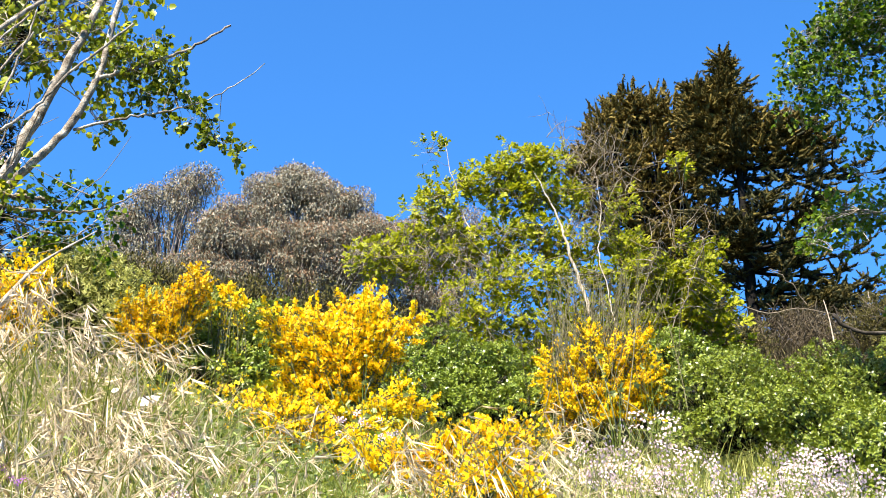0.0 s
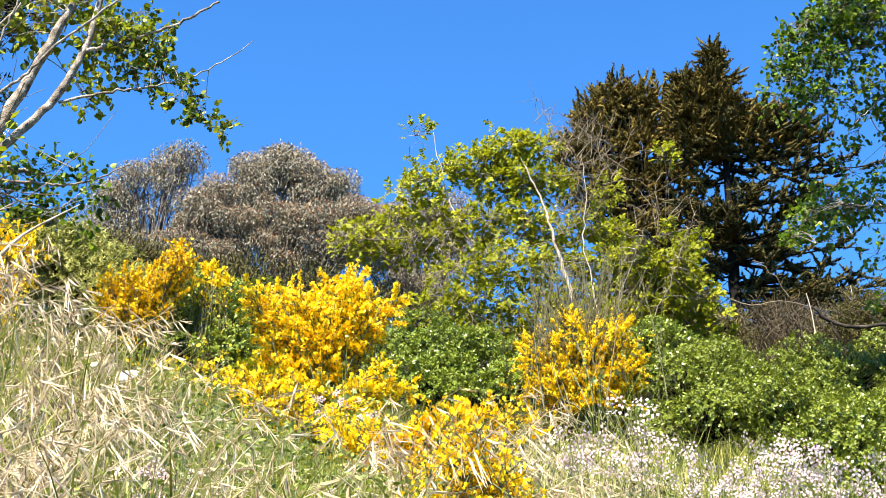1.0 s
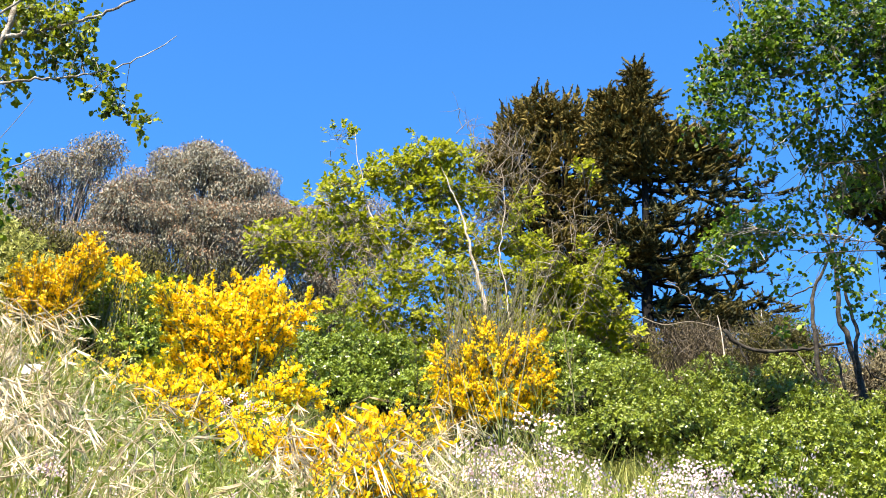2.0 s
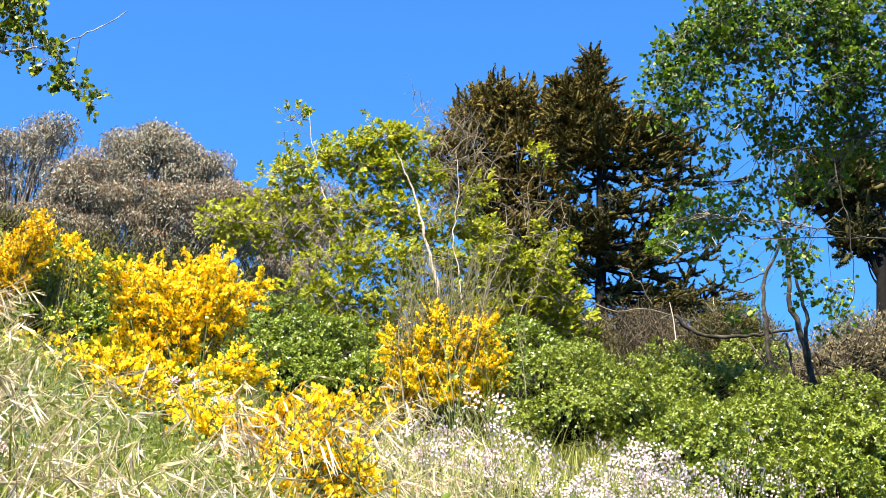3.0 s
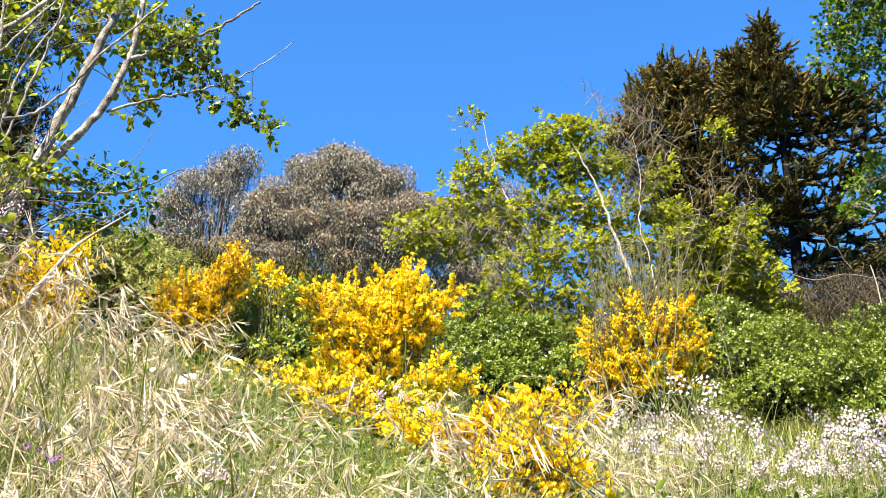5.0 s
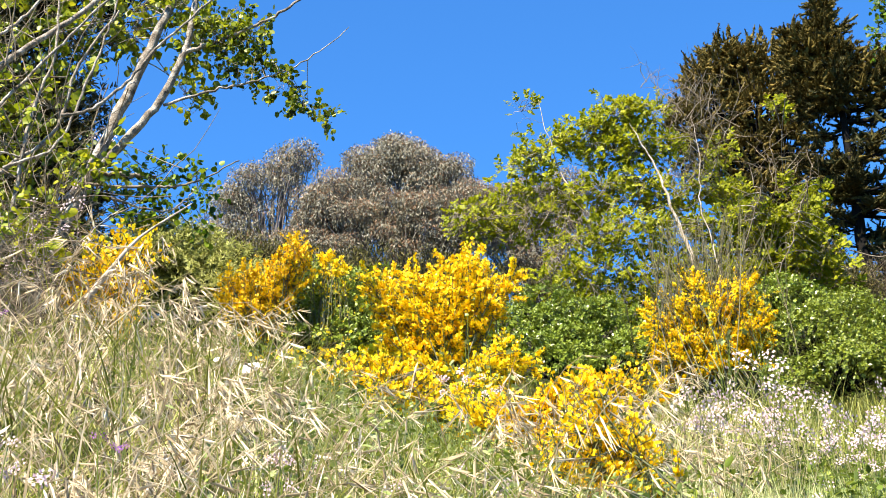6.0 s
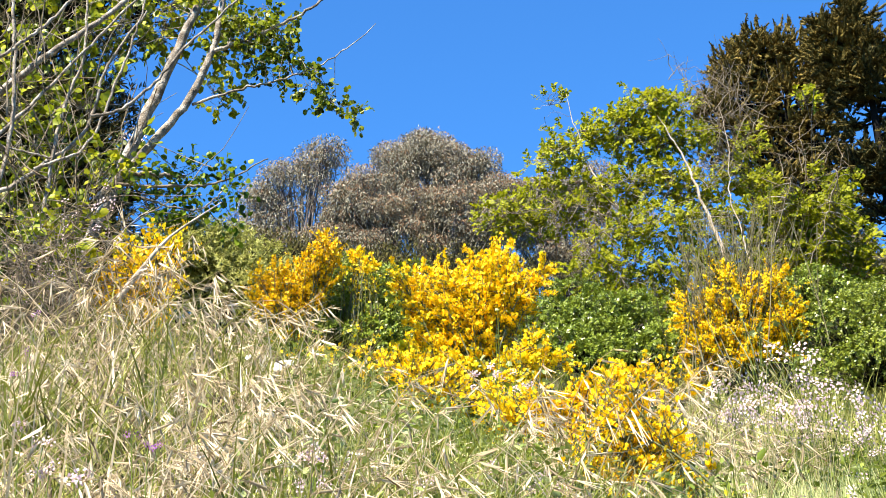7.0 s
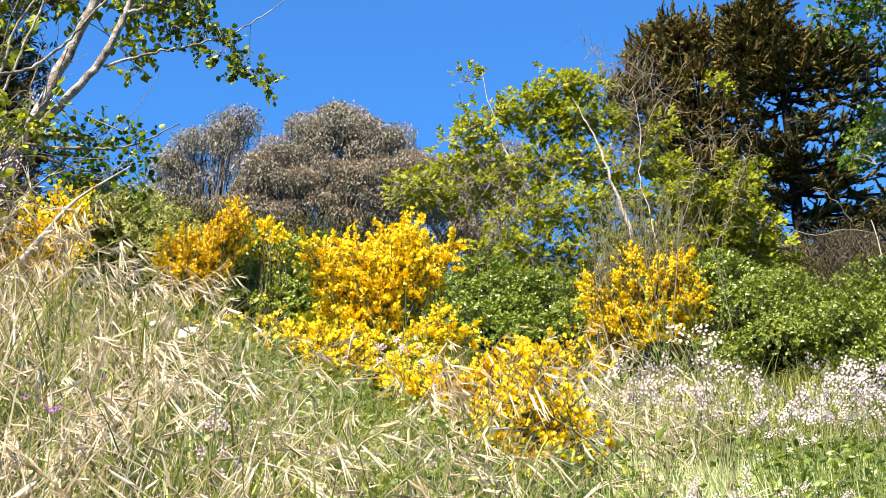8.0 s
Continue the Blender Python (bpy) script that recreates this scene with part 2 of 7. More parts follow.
def tubes(paths, r0, r1, sides=4):
    """Tapering round stems along paths of equal length (m, n, 3): quads."""
    paths = np.asarray(paths, float)
    m, n, _ = paths.shape
    r0, r1 = (np.broadcast_to(np.asarray(r, float), m)[:, None] for r in (r0, r1))
    rad = r0 + (r1 - r0) * np.linspace(0, 1, n)[None]
    tan = unit(np.gradient(paths, axis=1))
    ref = np.where(np.abs(unit(paths[:, -1] - paths[:, 0])[:, None, 2:3]) > 0.9, arr(1, 0.2, 0), UP)
    u = unit(np.cross(tan, ref))
    w = np.cross(u, tan)
    a = np.arange(sides) * 2 * np.pi / sides
    ring = paths[:, :, None] + rad[:, :, None, None] * (np.cos(a)[:, None] * u[:, :, None] + np.sin(a)[:, None] * w[:, :, None])
    idx = np.arange(m * n * sides).reshape(m, n, sides)
    nxt = np.roll(idx, -1, axis=2)
    f = np.stack([idx[:, :-1], nxt[:, :-1], nxt[:, 1:], idx[:, 1:]], -1).reshape(-1, 4)
    return ring.reshape(-1, 3), f


def pieces(name, paths, r0, r1, sides, material, parent, label=""):
    """Each stem of many as a part of its own."""
    m = len(paths)
    r0, r1 = np.broadcast_to(r0, m), np.broadcast_to(r1, m)
    return [sheet(name, *tubes(path[None], a, b, sides), material, parent, label, smooth=True) for path, a, b in zip(paths, r0, r1)]


def limb(points, r0, r1, sides=9, wobble=0.0, n=14):
    """One bough through a few places, smoothed, knobbly by wobble: vertices, faces and its line."""
    p = np.array(points, float)
    s = np.linspace(0, len(p) - 1, n)
    i = np.minimum(s.astype(int), len(p) - 2)
    f = (s - i)[:, None]
    q = np.concatenate([[2 * p[0] - p[1]], p, [2 * p[-1] - p[-2]]])
    a, b, c, d = q[i], q[i + 1], q[i + 2], q[i + 3]
    line = 0.5 * (2 * b + (c - a) * f + (2 * a - 5 * b + 4 * c - d) * f**2 + (3 * b - a - 3 * c + d) * f**3)
    line[1:-1] += RNG.normal(size=(n - 2, 3)) * wobble
    v, fc = tubes(line[None], r0, r1, sides)
    v += RNG.normal(size=v.shape) * 0.06 * r1
    return v, fc, line


DIAMOND = (np.array([(0, 0, 0), (0.15, 0.42, 0.04), (0, 1, -0.06), (-0.15, 0.42, 0.04)]), np.array([(0, 1, 2, 3)]))
LEAF = (np.array([(0, 0, 0), (0.26, 0.3, 0.07), (0.2, 0.72, 0.05), (0, 1, -0.06), (-0.2, 0.72, 0.05), (-0.26, 0.3, 0.07)]), np.array([(0, 1, 2, 3), (0, 3, 4, 5)]))
ROUNDLEAF = (np.array([(0, 0, 0), (0.42, 0.22, 0.06), (0.36, 0.74, 0.07), (0, 1, -0.06), (-0.36, 0.74, 0.07), (-0.42, 0.22, 0.06)]), np.array([(0, 1, 2, 3), (0, 3, 4, 5)]))
SLIM = (np.array([(0, 0, 0), (0.13, 0.3, 0.03), (0.08, 0.75, 0.0), (0, 1, -0.1), (-0.08, 0.75, 0.0), (-0.13, 0.3, 0.03)]), np.array([(0, 1, 2, 3), (0, 3, 4, 5)]))
KITE = (np.array([(0, 0, 0), (0.27, 0.48, 0.07), (0, 1, -0.05), (-0.27, 0.48, 0.07)]), np.array([(0, 1, 2, 3)]))
WIDELEAF = (LEAF[0] * (1.3, 1, 1), LEAF[1])
PEA = (np.array([(0, 0, 0), (0.42, 0.2, 0.5), (0.26, 0.1, 1), (0, 0.2, 1.05), (-0.26, 0.1, 1), (-0.42, 0.2, 0.5),
                 (0.28, 0.55, 0.05), (0, 0.95, 0.3), (-0.28, 0.55, 0.05), (0, 0.45, -0.2)]),
       np.array([(0, 1, 2, 3), (0, 3, 4, 5), (6, 7, 8, 9)]))


def _cross():
    v, f = [(0, 0, 0)], []
    for k in range(4):
        a = k * np.pi / 2
        c, s = np.cos(a), np.sin(a)
        n = len(v)
        for x, y, z in ((0.16, 0.5, 0.26), (0.3, 0.95, 0.28), (-0.3, 0.95, 0.28), (-0.16, 0.5, 0.26)):
            v.append((c * x - s * y, z, s * x + c * y))
        f += [(n, n + 1, n + 2, n + 3), (0, n, n + 3, 0)]
    return np.array(v), np.array([g for g in f if len(set(g)) == 4])


CROSS = _cross()


def _spikelet():
    v, f = list(SLIM[0] * (0.31, 0.8, 1.0)), [list(g) for g in SLIM[1]]
    for sx, sz in ((0.10, 0.02), (-0.10, 0.05), (0.0, -0.08)):
        n = len(v)
        v += [(0.018, 0.4, 0), (-0.018, 0.4, 0), (sx - 0.006, 1.35, sz), (sx + 0.006, 1.35, sz)]
        f.append([n, n + 1, n + 2, n + 3])
    return np.array(v), np.array(f)


SPIKELET = _spikelet()


def _tuft():
    v, f = [], []
    for k in range(5):
        a, lean = k * 2.4, 0.2 + 0.16 * k
        d = arr(np.cos(a) * lean, 1, np.sin(a) * lean)
        t = frames(unit(d)[None], a)[0]
        n = len(v)
        ell = 0.8 + 0.08 * (k % 4)
        v += list(np.array([(0, 0, 0), (0.085, 0.4 * ell, 0.02), (0, ell, -0.06), (-0.085, 0.4 * ell, 0.02)]) @ t.T)
        f.append([n, n + 1, n + 2, n + 3])
    return np.array(v), np.array(f)


TUFT = _tuft()
SPRAY = (TUFT[0] * (1.5, 1, 1.5), TUFT[1])


def in_blobs(blobs, n, lo=0.0, lump=0.0):
    """n places in ellipsoids (centre, radii, weight) between the share lo of their radius and the whole; and the way outwards."""
    w = np.array([b[2] for b in blobs], float)
    k = RNG.choice(len(blobs), n, p=w / w.sum())
    c, r = np.array([b[0] for b in blobs])[k], np.array([b[1] for b in blobs])[k]
    d = rand_dirs(n)
    s = (lo**3 + (1 - lo**3) * RNG.random(n)) ** (1 / 3)
    if lump:
        s *= 1 + lump * np.sin(d[:, 0] * 7 + k * 1.7) * np.sin(d[:, 2] * 6 + k) + lump * 0.6 * np.sin(d[:, 0] * 17 + d[:, 1] * 13 + k)
    return c + d * r * s[:, None], unit(d / r)


def grade(x, y):
    """Height of the hillside's soil."""
    x, y = np.asarray(x, float), np.asarray(y, float)
    z = np.interp(y, [-600, -30, 0.5, 1.2, 2.2, 3.1, 4.5, 5.2, 6.5, 8.5, 10, 13, 20, 30, 42, 50, 60, 80, 110, 600],
                  [-40, 0, 0, 0.75, 1.62, 2.1, 2.58, 2.82, 3.3, 4.0, 4.65, 5.75, 8.4, 12.0, 16.6, 19.7, 22.6, 26.0, 27, 10])
    z = z + 0.52 * np.exp(-(((x + 1.6) / 1.0) ** 2) - ((y - 4.7) / 1.5) ** 2)
    z = z - 0.25 * np.exp(-(((x - 1.6) / 1.2) ** 2) - ((y - 5.0) / 1.5) ** 2)
    far = np.clip((y - 9) / 30, 0, 1)
    z = z - np.clip(x - 4, 0, 60) * 0.03 * np.clip((y - 5) / 20, 0, 1) + np.clip(-x - 3, 0, 60) * 0.10 * far
    z = z + 0.55 * np.exp(-(((x - 13) / 5.5) ** 2) - ((y - 42) / 7) ** 2)
    return z + 0.05 * np.sin(x * 1.9 + y * 0.7) * np.cos(y * 1.3 - x * 0.5) + far * 0.5 * np.sin(x * 0.21 + 1) * np.sin(y * 0.17)


def on_ground(x, y, lift=0.0):
    return np.stack([x, y, grade(x, y) + lift], -1)


def put(p, lift=0.0):
    return tuple(on_ground(np.array(p[0]), np.array(p[1]), lift).tolist())


# ---------------------------------------------------------------- hillside
gx = np.concatenate([np.linspace(-600, -30, 20)[:-1], np.linspace(-30, -5, 40)[:-1], np.linspace(-5, 6, 90)[:-1], np.linspace(6, 40, 50)[:-1], np.linspace(40, 600, 20)])
gy = np.concatenate([np.linspace(-600, -8, 20)[:-1], np.linspace(-8, 1, 30)[:-1], np.linspace(1, 14, 110)[:-1], np.linspace(14, 110, 70)[:-1], np.linspace(110, 600, 20)])
X, Y = np.meshgrid(gx, gy)
idx = np.arange(X.size).reshape(X.shape)
gf = np.stack([idx[:-1, :-1], idx[:-1, 1:], idx[1:, 1:], idx[1:, :-1]], -1).reshape(-1, 4)
tagged(sheet("ground", np.stack([X, Y, grade(X, Y)], -1), gf, M_GROUND, smooth=True), "steep brown hillside soil under grass and scrub", "ground", kind="structure")

# ---------------------------------------------------------------- far gum trees


def gum_tree(label, base, blobs, n_leaf, boughs, lumps, red=0.5):
    """Ascending dark stems that carry many small domes of hanging leaves, browner on their tops."""
    base = (base[0], base[1], float(grade(base[0], base[1])))
    t = thing("eucalyptus_tree", base, label, "tree", "gum trees on the ridge")
    p0 = np.array(base, float)
    lc, ld = in_blobs(blobs, lumps, 0.35, 0.12)
    keep = (ld[:, 2] > -0.55) | (RNG.random(lumps) < 0.4)
    lc, ld = lc[keep], ld[keep]
    lumps = len(lc)
    lr = RNG.uniform(0.45, 1.0, lumps)
    c = lc.mean(0)
    trunk = p0 + (c - p0) * arr(0.3, 0.3, 0.35)
    v, f, _ = limb([p0 - arr(0, 0, 0.5), (p0 + trunk) / 2, trunk], 0.34, 0.2, 9)
    sheet("trunk", v, f, M_GUMBARK, t, smooth=True)
    k = RNG.integers(0, lumps, boughs)
    ends = lc[k] - UP * 0.2
    start = p0 + (trunk - p0) * RNG.random((boughs, 1)) * 0.9
    paths = curves(start, ends, (ends - start) * arr(-0.25, -0.25, 0.02) + RNG.normal(size=(boughs, 3)) * 0.35, 9)
    pieces("bough", paths, RNG.uniform(0.05, 0.11, boughs), 0.025, 5, M_GUMBARK, t)
    q = np.concatenate(paths)
    root = q[((lc[:, None] - q[None]) ** 2).sum(-1).argmin(1)]
    more = np.concatenate([curves(root, lc + RNG.normal(size=lc.shape) * 0.3 * lr[:, None], RNG.normal(size=lc.shape) * 0.2, 6) for _ in range(2)])
    sheet("brushwood", *tubes(more, 0.035, 0.012, 3), M_GUMBARK, t, kind="stuff")
    k = RNG.choice(lumps, n_leaf, p=lr**2 / (lr**2).sum())
    u = rand_dirs(n_leaf)
    u[:, 2] = np.where(RNG.random(n_leaf) < 0.75, np.abs(u[:, 2]), u[:, 2])
    rad = lr[k] * (0.4 + 0.6 * RNG.random(n_leaf)) ** (1 / 3)
    pos = lc[k] + u * arr(1.15, 1.15, 0.8) * rad[:, None] - UP * (RNG.random(n_leaf) ** 2.5 * 1.0 * lr[k])[:, None]
    d = unit(RNG.normal(size=pos.shape) * 0.45 + arr(0, 0, -0.9) + u * 0.3)
    top = (u[:, 2] > 0.45) & (RNG.random(n_leaf) < red)
    for name, m, material in (("crown", ~top, M_EUC), ("young_leaves", top, M_EUCRED)):
        sheet(name, *scatter(DIAMOND, pos[m], frames(d[m]), RNG.uniform(0.10, 0.24, m.sum())), material, t, "reddish-brown young leaves" if name != "crown" else "", kind="stuff")
    return t


def tuft(c, rx, rz, w=1.0, ry=None):
    """One rounded mass of foliage: its middle, half sizes and share of the leaves."""
    return (c, (rx, ry if ry else (rx + rz) / 2, rz), w)


gum_tree("tall grey-green eucalyptus with drooping leaves on the ridge", (-7.53, 78.00, 31.06), [
    tuft((-9.960, 77.000, 39.120), 1.15, 1.03, 1), tuft((-8.390, 77.000, 39.860), 1.16, 0.969, 1), tuft((-6.640, 77.000, 39.280), 1.4, 1.04, 1.1), 
    tuft((-5.350, 77.000, 38.350), 1.03, 0.969, 0.9), tuft((-10.200, 77.000, 37.860), 0.902, 0.843, 0.6), tuft((-8.440, 77.000, 38.170), 1.75, 1.03, 1.2), 
    tuft((-6.660, 77.000, 37.790), 1.66, 1.03, 1.1), tuft((-4.390, 77.000, 37.150), 1.03, 0.783, 0.7), tuft((-5.280, 77.000, 36.490), 1.35, 0.901, 0.7), 
    tuft((-9.710, 77.000, 36.840), 1.2, 0.899, 0.6)], 70000, 60, 185, 0.35)
gum_tree("broad brownish eucalyptus with domed drooping crown", (-7.93, 74.00, 28.70), [
    tuft((-10.670, 73.500, 34.660), 1.68, 1.02, 1.2), tuft((-8.450, 73.500, 34.730), 1.86, 1.08, 1.5), tuft((-6.050, 73.500, 34.680), 1.74, 1.08, 1.4), 
    tuft((-4.240, 73.500, 34.560), 1.38, 0.903, 1), tuft((-3.050, 73.500, 34.710), 0.724, 0.603, 0.4), tuft((-12.090, 73.500, 34.120), 1.19, 1.01, 0.8), 
    tuft((-13.130, 73.500, 33.060), 1.19, 1.01, 0.6), tuft((-9.330, 73.500, 33.250), 2.08, 1.01, 1.2), tuft((-6.520, 73.500, 33.330), 2.09, 0.956, 1.2), 
    tuft((-4.280, 73.500, 33.300), 1.5, 0.838, 0.7), tuft((-11.310, 73.500, 32.550), 1.63, 0.889, 0.7), tuft((-8.020, 73.500, 32.050), 2.37, 0.77, 0.6), 
    tuft((-12.990, 73.500, 31.940), 1.47, 0.767, 0.5),
    tuft((-11.45, 73.50, 36.34), 1.08, 0.923, 0.7), tuft((-12.23, 73.50, 35.40), 1.23, 0.919, 0.8), tuft((-12.71, 73.50, 34.10), 1.22, 0.914, 0.6), tuft((-3.49, 73.50, 35.02), 1.06, 0.909, 0.7), tuft((-4.16, 73.50, 33.75), 1.36, 0.904, 0.7)], 90000, 130, 240, 0.55)
gum_tree("airy greyish eucalyptus with see-through crown", (-14.93, 75.00, 29.06), [
    tuft((-13.680, 74.500, 38.530), 1.11, 0.862, 0.7), tuft((-14.970, 74.500, 37.870), 1.29, 0.92, 0.8), tuft((-16.290, 74.500, 36.940), 1.46, 1.1, 0.9), 
    tuft((-17.450, 74.500, 35.840), 1.39, 1.21, 0.8), tuft((-18.230, 74.500, 34.440), 1.2, 1.2, 0.6), tuft((-15.510, 74.500, 35.220), 1.57, 1.15, 0.5), 
    tuft((-13.920, 74.500, 36.860), 0.672, 0.916, 0.25), tuft((-16.820, 74.500, 33.950), 1.5, 1.08, 0.5), tuft((-14.700, 74.500, 33.620), 1.35, 0.961, 0.35)], 27000, 80, 95, 0.25)
gum_tree("small olive eucalyptus between larger crowns", (-11.85, 80.00, 31.52), [
    tuft((-12.480, 80.000, 38.870), 0.985, 0.788, 0.8), tuft((-12.750, 80.000, 37.610), 0.979, 0.979, 0.8), tuft((-11.830, 80.000, 36.680), 1.11, 0.91, 0.6)], 14000, 24, 60, 0.1)
gum_tree("brownish eucalyptus half hidden behind a lime-green tree", (-0.51, 80.00, 30.95), [
    tuft((-1.98, 80.00, 38.15), 1.71, 0.79, 0.9), tuft((-0.16, 80.00, 38.07), 1.52, 0.857, 0.9), tuft((1.29, 80.00, 38.54), 1.19, 0.793, 0.7), 
    tuft((-0.74, 80.00, 36.87), 2.03, 0.917, 0.8), tuft((-2.99, 80.00, 36.34), 1.3, 0.848, 0.5), tuft((1.24, 80.00, 36.66), 1.64, 0.983, 0.6), 
    tuft((-1.62, 80.00, 35.38), 1.95, 0.845, 0.35), tuft((1.03, 80.00, 34.52), 1.95, 0.973, 0.3),
    tuft((-1.53, 79.50, 34.12), 1.93, 0.9, 0.5), tuft((0.13, 79.50, 33.20), 1.92, 0.897, 0.4), tuft((-2.28, 79.50, 35.47), 1.62, 0.841, 0.5), 
    tuft((2.26, 79.50, 35.45), 1.62, 0.973, 0.5)], 46000, 90, 140, 0.45)

# ---------------------------------------------------------------- conifers


def fingers(o, w, length, thick=0.14, lift=0.28, per=16):
    """Tapering upturned sprays: a knobbly core and small tufts over it that grow shorter to the tip. Vertices and faces."""
    n = len(o)
    bend = np.stack([np.zeros(n), np.zeros(n), lift * length], -1)
    t = np.linspace(0, 1, 6)
    path = o[:, None] + w[:, None] * (t[None] * length[:, None])[..., None] + bend[:, None] * (t**2)[None, :, None]
    core = tubes(path + RNG.normal(size=path.shape) * thick * 0.12, thick * 0.55 * RNG.uniform(0.7, 1.2, n), thick * 0.1, 5)
    core = (core[0] + RNG.normal(size=core[0].shape) * thick * 0.13, core[1])
    s = np.clip(RNG.random((n, per)), 0, 0.97)
    pos = o[:, None] + w[:, None] * (s * length[:, None])[..., None] + bend[:, None] * (s**2)[..., None]
    off = unit(np.cross(w[:, None], RNG.normal(size=pos.shape)))
    pos = pos + off * (thick * 0.35 * (1 - 0.8 * s))[..., None]
    d = unit(w[:, None] * 1.0 + off * 0.6 + RNG.normal(size=pos.shape) * 0.2 + arr(0, 0, 0.2))
    size = thick * (1.0 - 0.5 * s) * RNG.uniform(0.7, 1.2, s.shape)
    return merge(core, scatter(SPRAY, pos.reshape(-1, 3), frames(d.reshape(-1, 3)), size.ravel()))


def cypress_many_tops(base, spires, blobs, label, sprays=2300, material=None, branches=150):
    t = thing("cypress_tree", base, label, "tree", "cypresses")
    b = np.array(base, float)
    tops = np.array(spires, float)
    paths = curves(np.repeat(b[None], len(tops), 0) + RNG.normal(size=tops.shape) * arr(0.4, 0.3, 0), tops, RNG.normal(size=tops.shape) * 0.25, 10)
    sheet("trunk", *tubes(paths, 0.2, 0.02, 7), M_BARKSHADE, t, smooth=True)
    o, w = in_blobs(blobs, sprays, 0.5, 0.3)
    w = unit(w * arr(1, 1, 0.3) + arr(0, 0, 0.06) + RNG.normal(size=w.shape) * 0.42)
    made = [fingers(o, w, RNG.uniform(0.28, 0.62, len(o)))]
    for top in tops:
        n = 46
        h = RNG.random(n) ** 0.7
        h[0] = 0.02
        a = RNG.uniform(0, 2 * np.pi, n)
        so = top + np.stack([np.cos(a) * h * 0.1, np.sin(a) * h * 0.1, -h * 2.2 - 0.25], -1)
        sw = unit(np.stack([np.cos(a), np.sin(a), 0.5 + 3.0 * (1 - h) ** 4], -1))
        made.append(fingers(so, sw, 0.16 + 0.46 * h * RNG.uniform(0.6, 1.2, n), 0.10))
    br = RNG.choice(len(o), branches, replace=False)
    stem = paths[RNG.integers(0, len(tops), branches), RNG.integers(3, 9, branches)]
    pieces("branch", curves(stem, o[br], RNG.normal(size=(branches, 3)) * 0.2 - arr(0, 0, 0.2), 6), 0.04, 0.012, 4, M_BARKSHADE, t)
    sheet("crown", *merge(*made), material or M_CYPRESS, t, kind="stuff")
    return t


def cypress_single(points, crown, lower, label):
    """A straight trunk, a dense pointed crown, and long flat boughs below it with ragged sprays along them."""
    base = points[0]
    t = thing("cypress_tree", base, label, "tree", "cypresses")
    v, f, line = limb(points, 0.26, 0.03, 10, 0.02, 30)
    sheet("trunk", v, f, M_BARKSHADE, t, smooth=True)
    o, w = in_blobs(crown, 1500, 0.45, 0.3)
    w = unit(w * arr(1, 1, 0.3) - arr(0, 0, 0.02) + RNG.normal(size=w.shape) * 0.42)
    high = [fingers(o, w, RNG.uniform(0.28, 0.6, len(o)))]
    top = line[-1]
    n = 40
    h, a = RNG.random(n) ** 0.7, RNG.uniform(0, 2 * np.pi, n)
    h[0] = 0.02
    high.append(fingers(top + np.stack([0 * h, 0 * h, -h * 1.6], -1), unit(np.stack([np.cos(a), np.sin(a), 0.5 + 3 * (1 - h) ** 4], -1)), 0.15 + 0.45 * h, 0.10))
    low = np.array(lower, float)
    reach = np.linalg.norm(low[:, :2] - line[10, :2], axis=1)
    foot = line[np.clip(np.abs(line[:, 2][None] - (low[:, 2] - 0.12 * reach)[:, None]).argmin(1), 2, 24)]
    boughs = curves(foot, low, np.stack([0 * reach, RNG.normal(0, 0.2, len(low)), -0.1 * reach], -1) + RNG.normal(size=low.shape) * 0.12, 12)
    k = RNG.choice(len(o), 110, replace=False)
    inner = curves(line[np.abs(line[:, 2][None] - o[k][:, 2:3] + 0.3).argmin(1)], o[k], RNG.normal(size=(110, 3)) * 0.1 - arr(0, 0, 0.15), 6)
    extra = 24
    a, q = RNG.uniform(0, 2 * np.pi, extra), line[RNG.integers(9, 22, extra)]
    ends = q + np.stack([np.cos(a), np.sin(a), RNG.uniform(-0.05, 0.3, extra)], -1) * RNG.uniform(0.7, 1.9, (extra, 1))
    boughs = np.concatenate([boughs, curves(q, ends, RNG.normal(size=q.shape) * 0.15, 12)])
    reach = np.concatenate([reach, np.full(extra, 1.0)])
    low = np.concatenate([low, ends])
    own = np.repeat(np.arange(len(low)), 6)
    j = RNG.integers(3, 11, len(own))
    at = boughs[own, j]
    along = unit(boughs[own, j] - boughs[own, j - 1])
    sub = at + unit(along * 0.8 + RNG.normal(size=at.shape) * arr(0.5, 0.8, 0.2)) * RNG.uniform(0.4, 1.2, (len(own), 1))
    side = curves(at, sub, RNG.normal(size=at.shape) * 0.1, 12)
    bare_foot = line[RNG.integers(3, 18, 40)]
    bare_end = bare_foot + np.stack([RNG.normal(0, 1.2, 40), RNG.normal(0, 1.2, 40), RNG.normal(0.1, 0.3, 40)], -1)
    pieces("branch", boughs, 0.03 + 0.011 * reach, 0.012, 6, M_BARKSHADE, t)
    pieces("branch", side, 0.022, 0.008, 4, M_BARKSHADE, t)
    pieces("branch", inner, 0.03, 0.01, 4, M_BARKSHADE, t)
    pieces("dead_branch", curves(bare_foot, bare_end, RNG.normal(size=bare_end.shape) * 0.12, 7), 0.018, 0.005, 4, M_BARKSHADE, t)
    both = np.concatenate([boughs, side])
    i = np.concatenate([np.repeat(np.arange(len(low)), 11), np.repeat(np.arange(len(low), len(both)), 6)])
    s = RNG.uniform(0.06, 1.0, len(i)) ** 0.75 * 10.99
    j = s.astype(int)
    p = both[i, j] + (both[i, j + 1] - both[i, j]) * (s - j)[:, None]
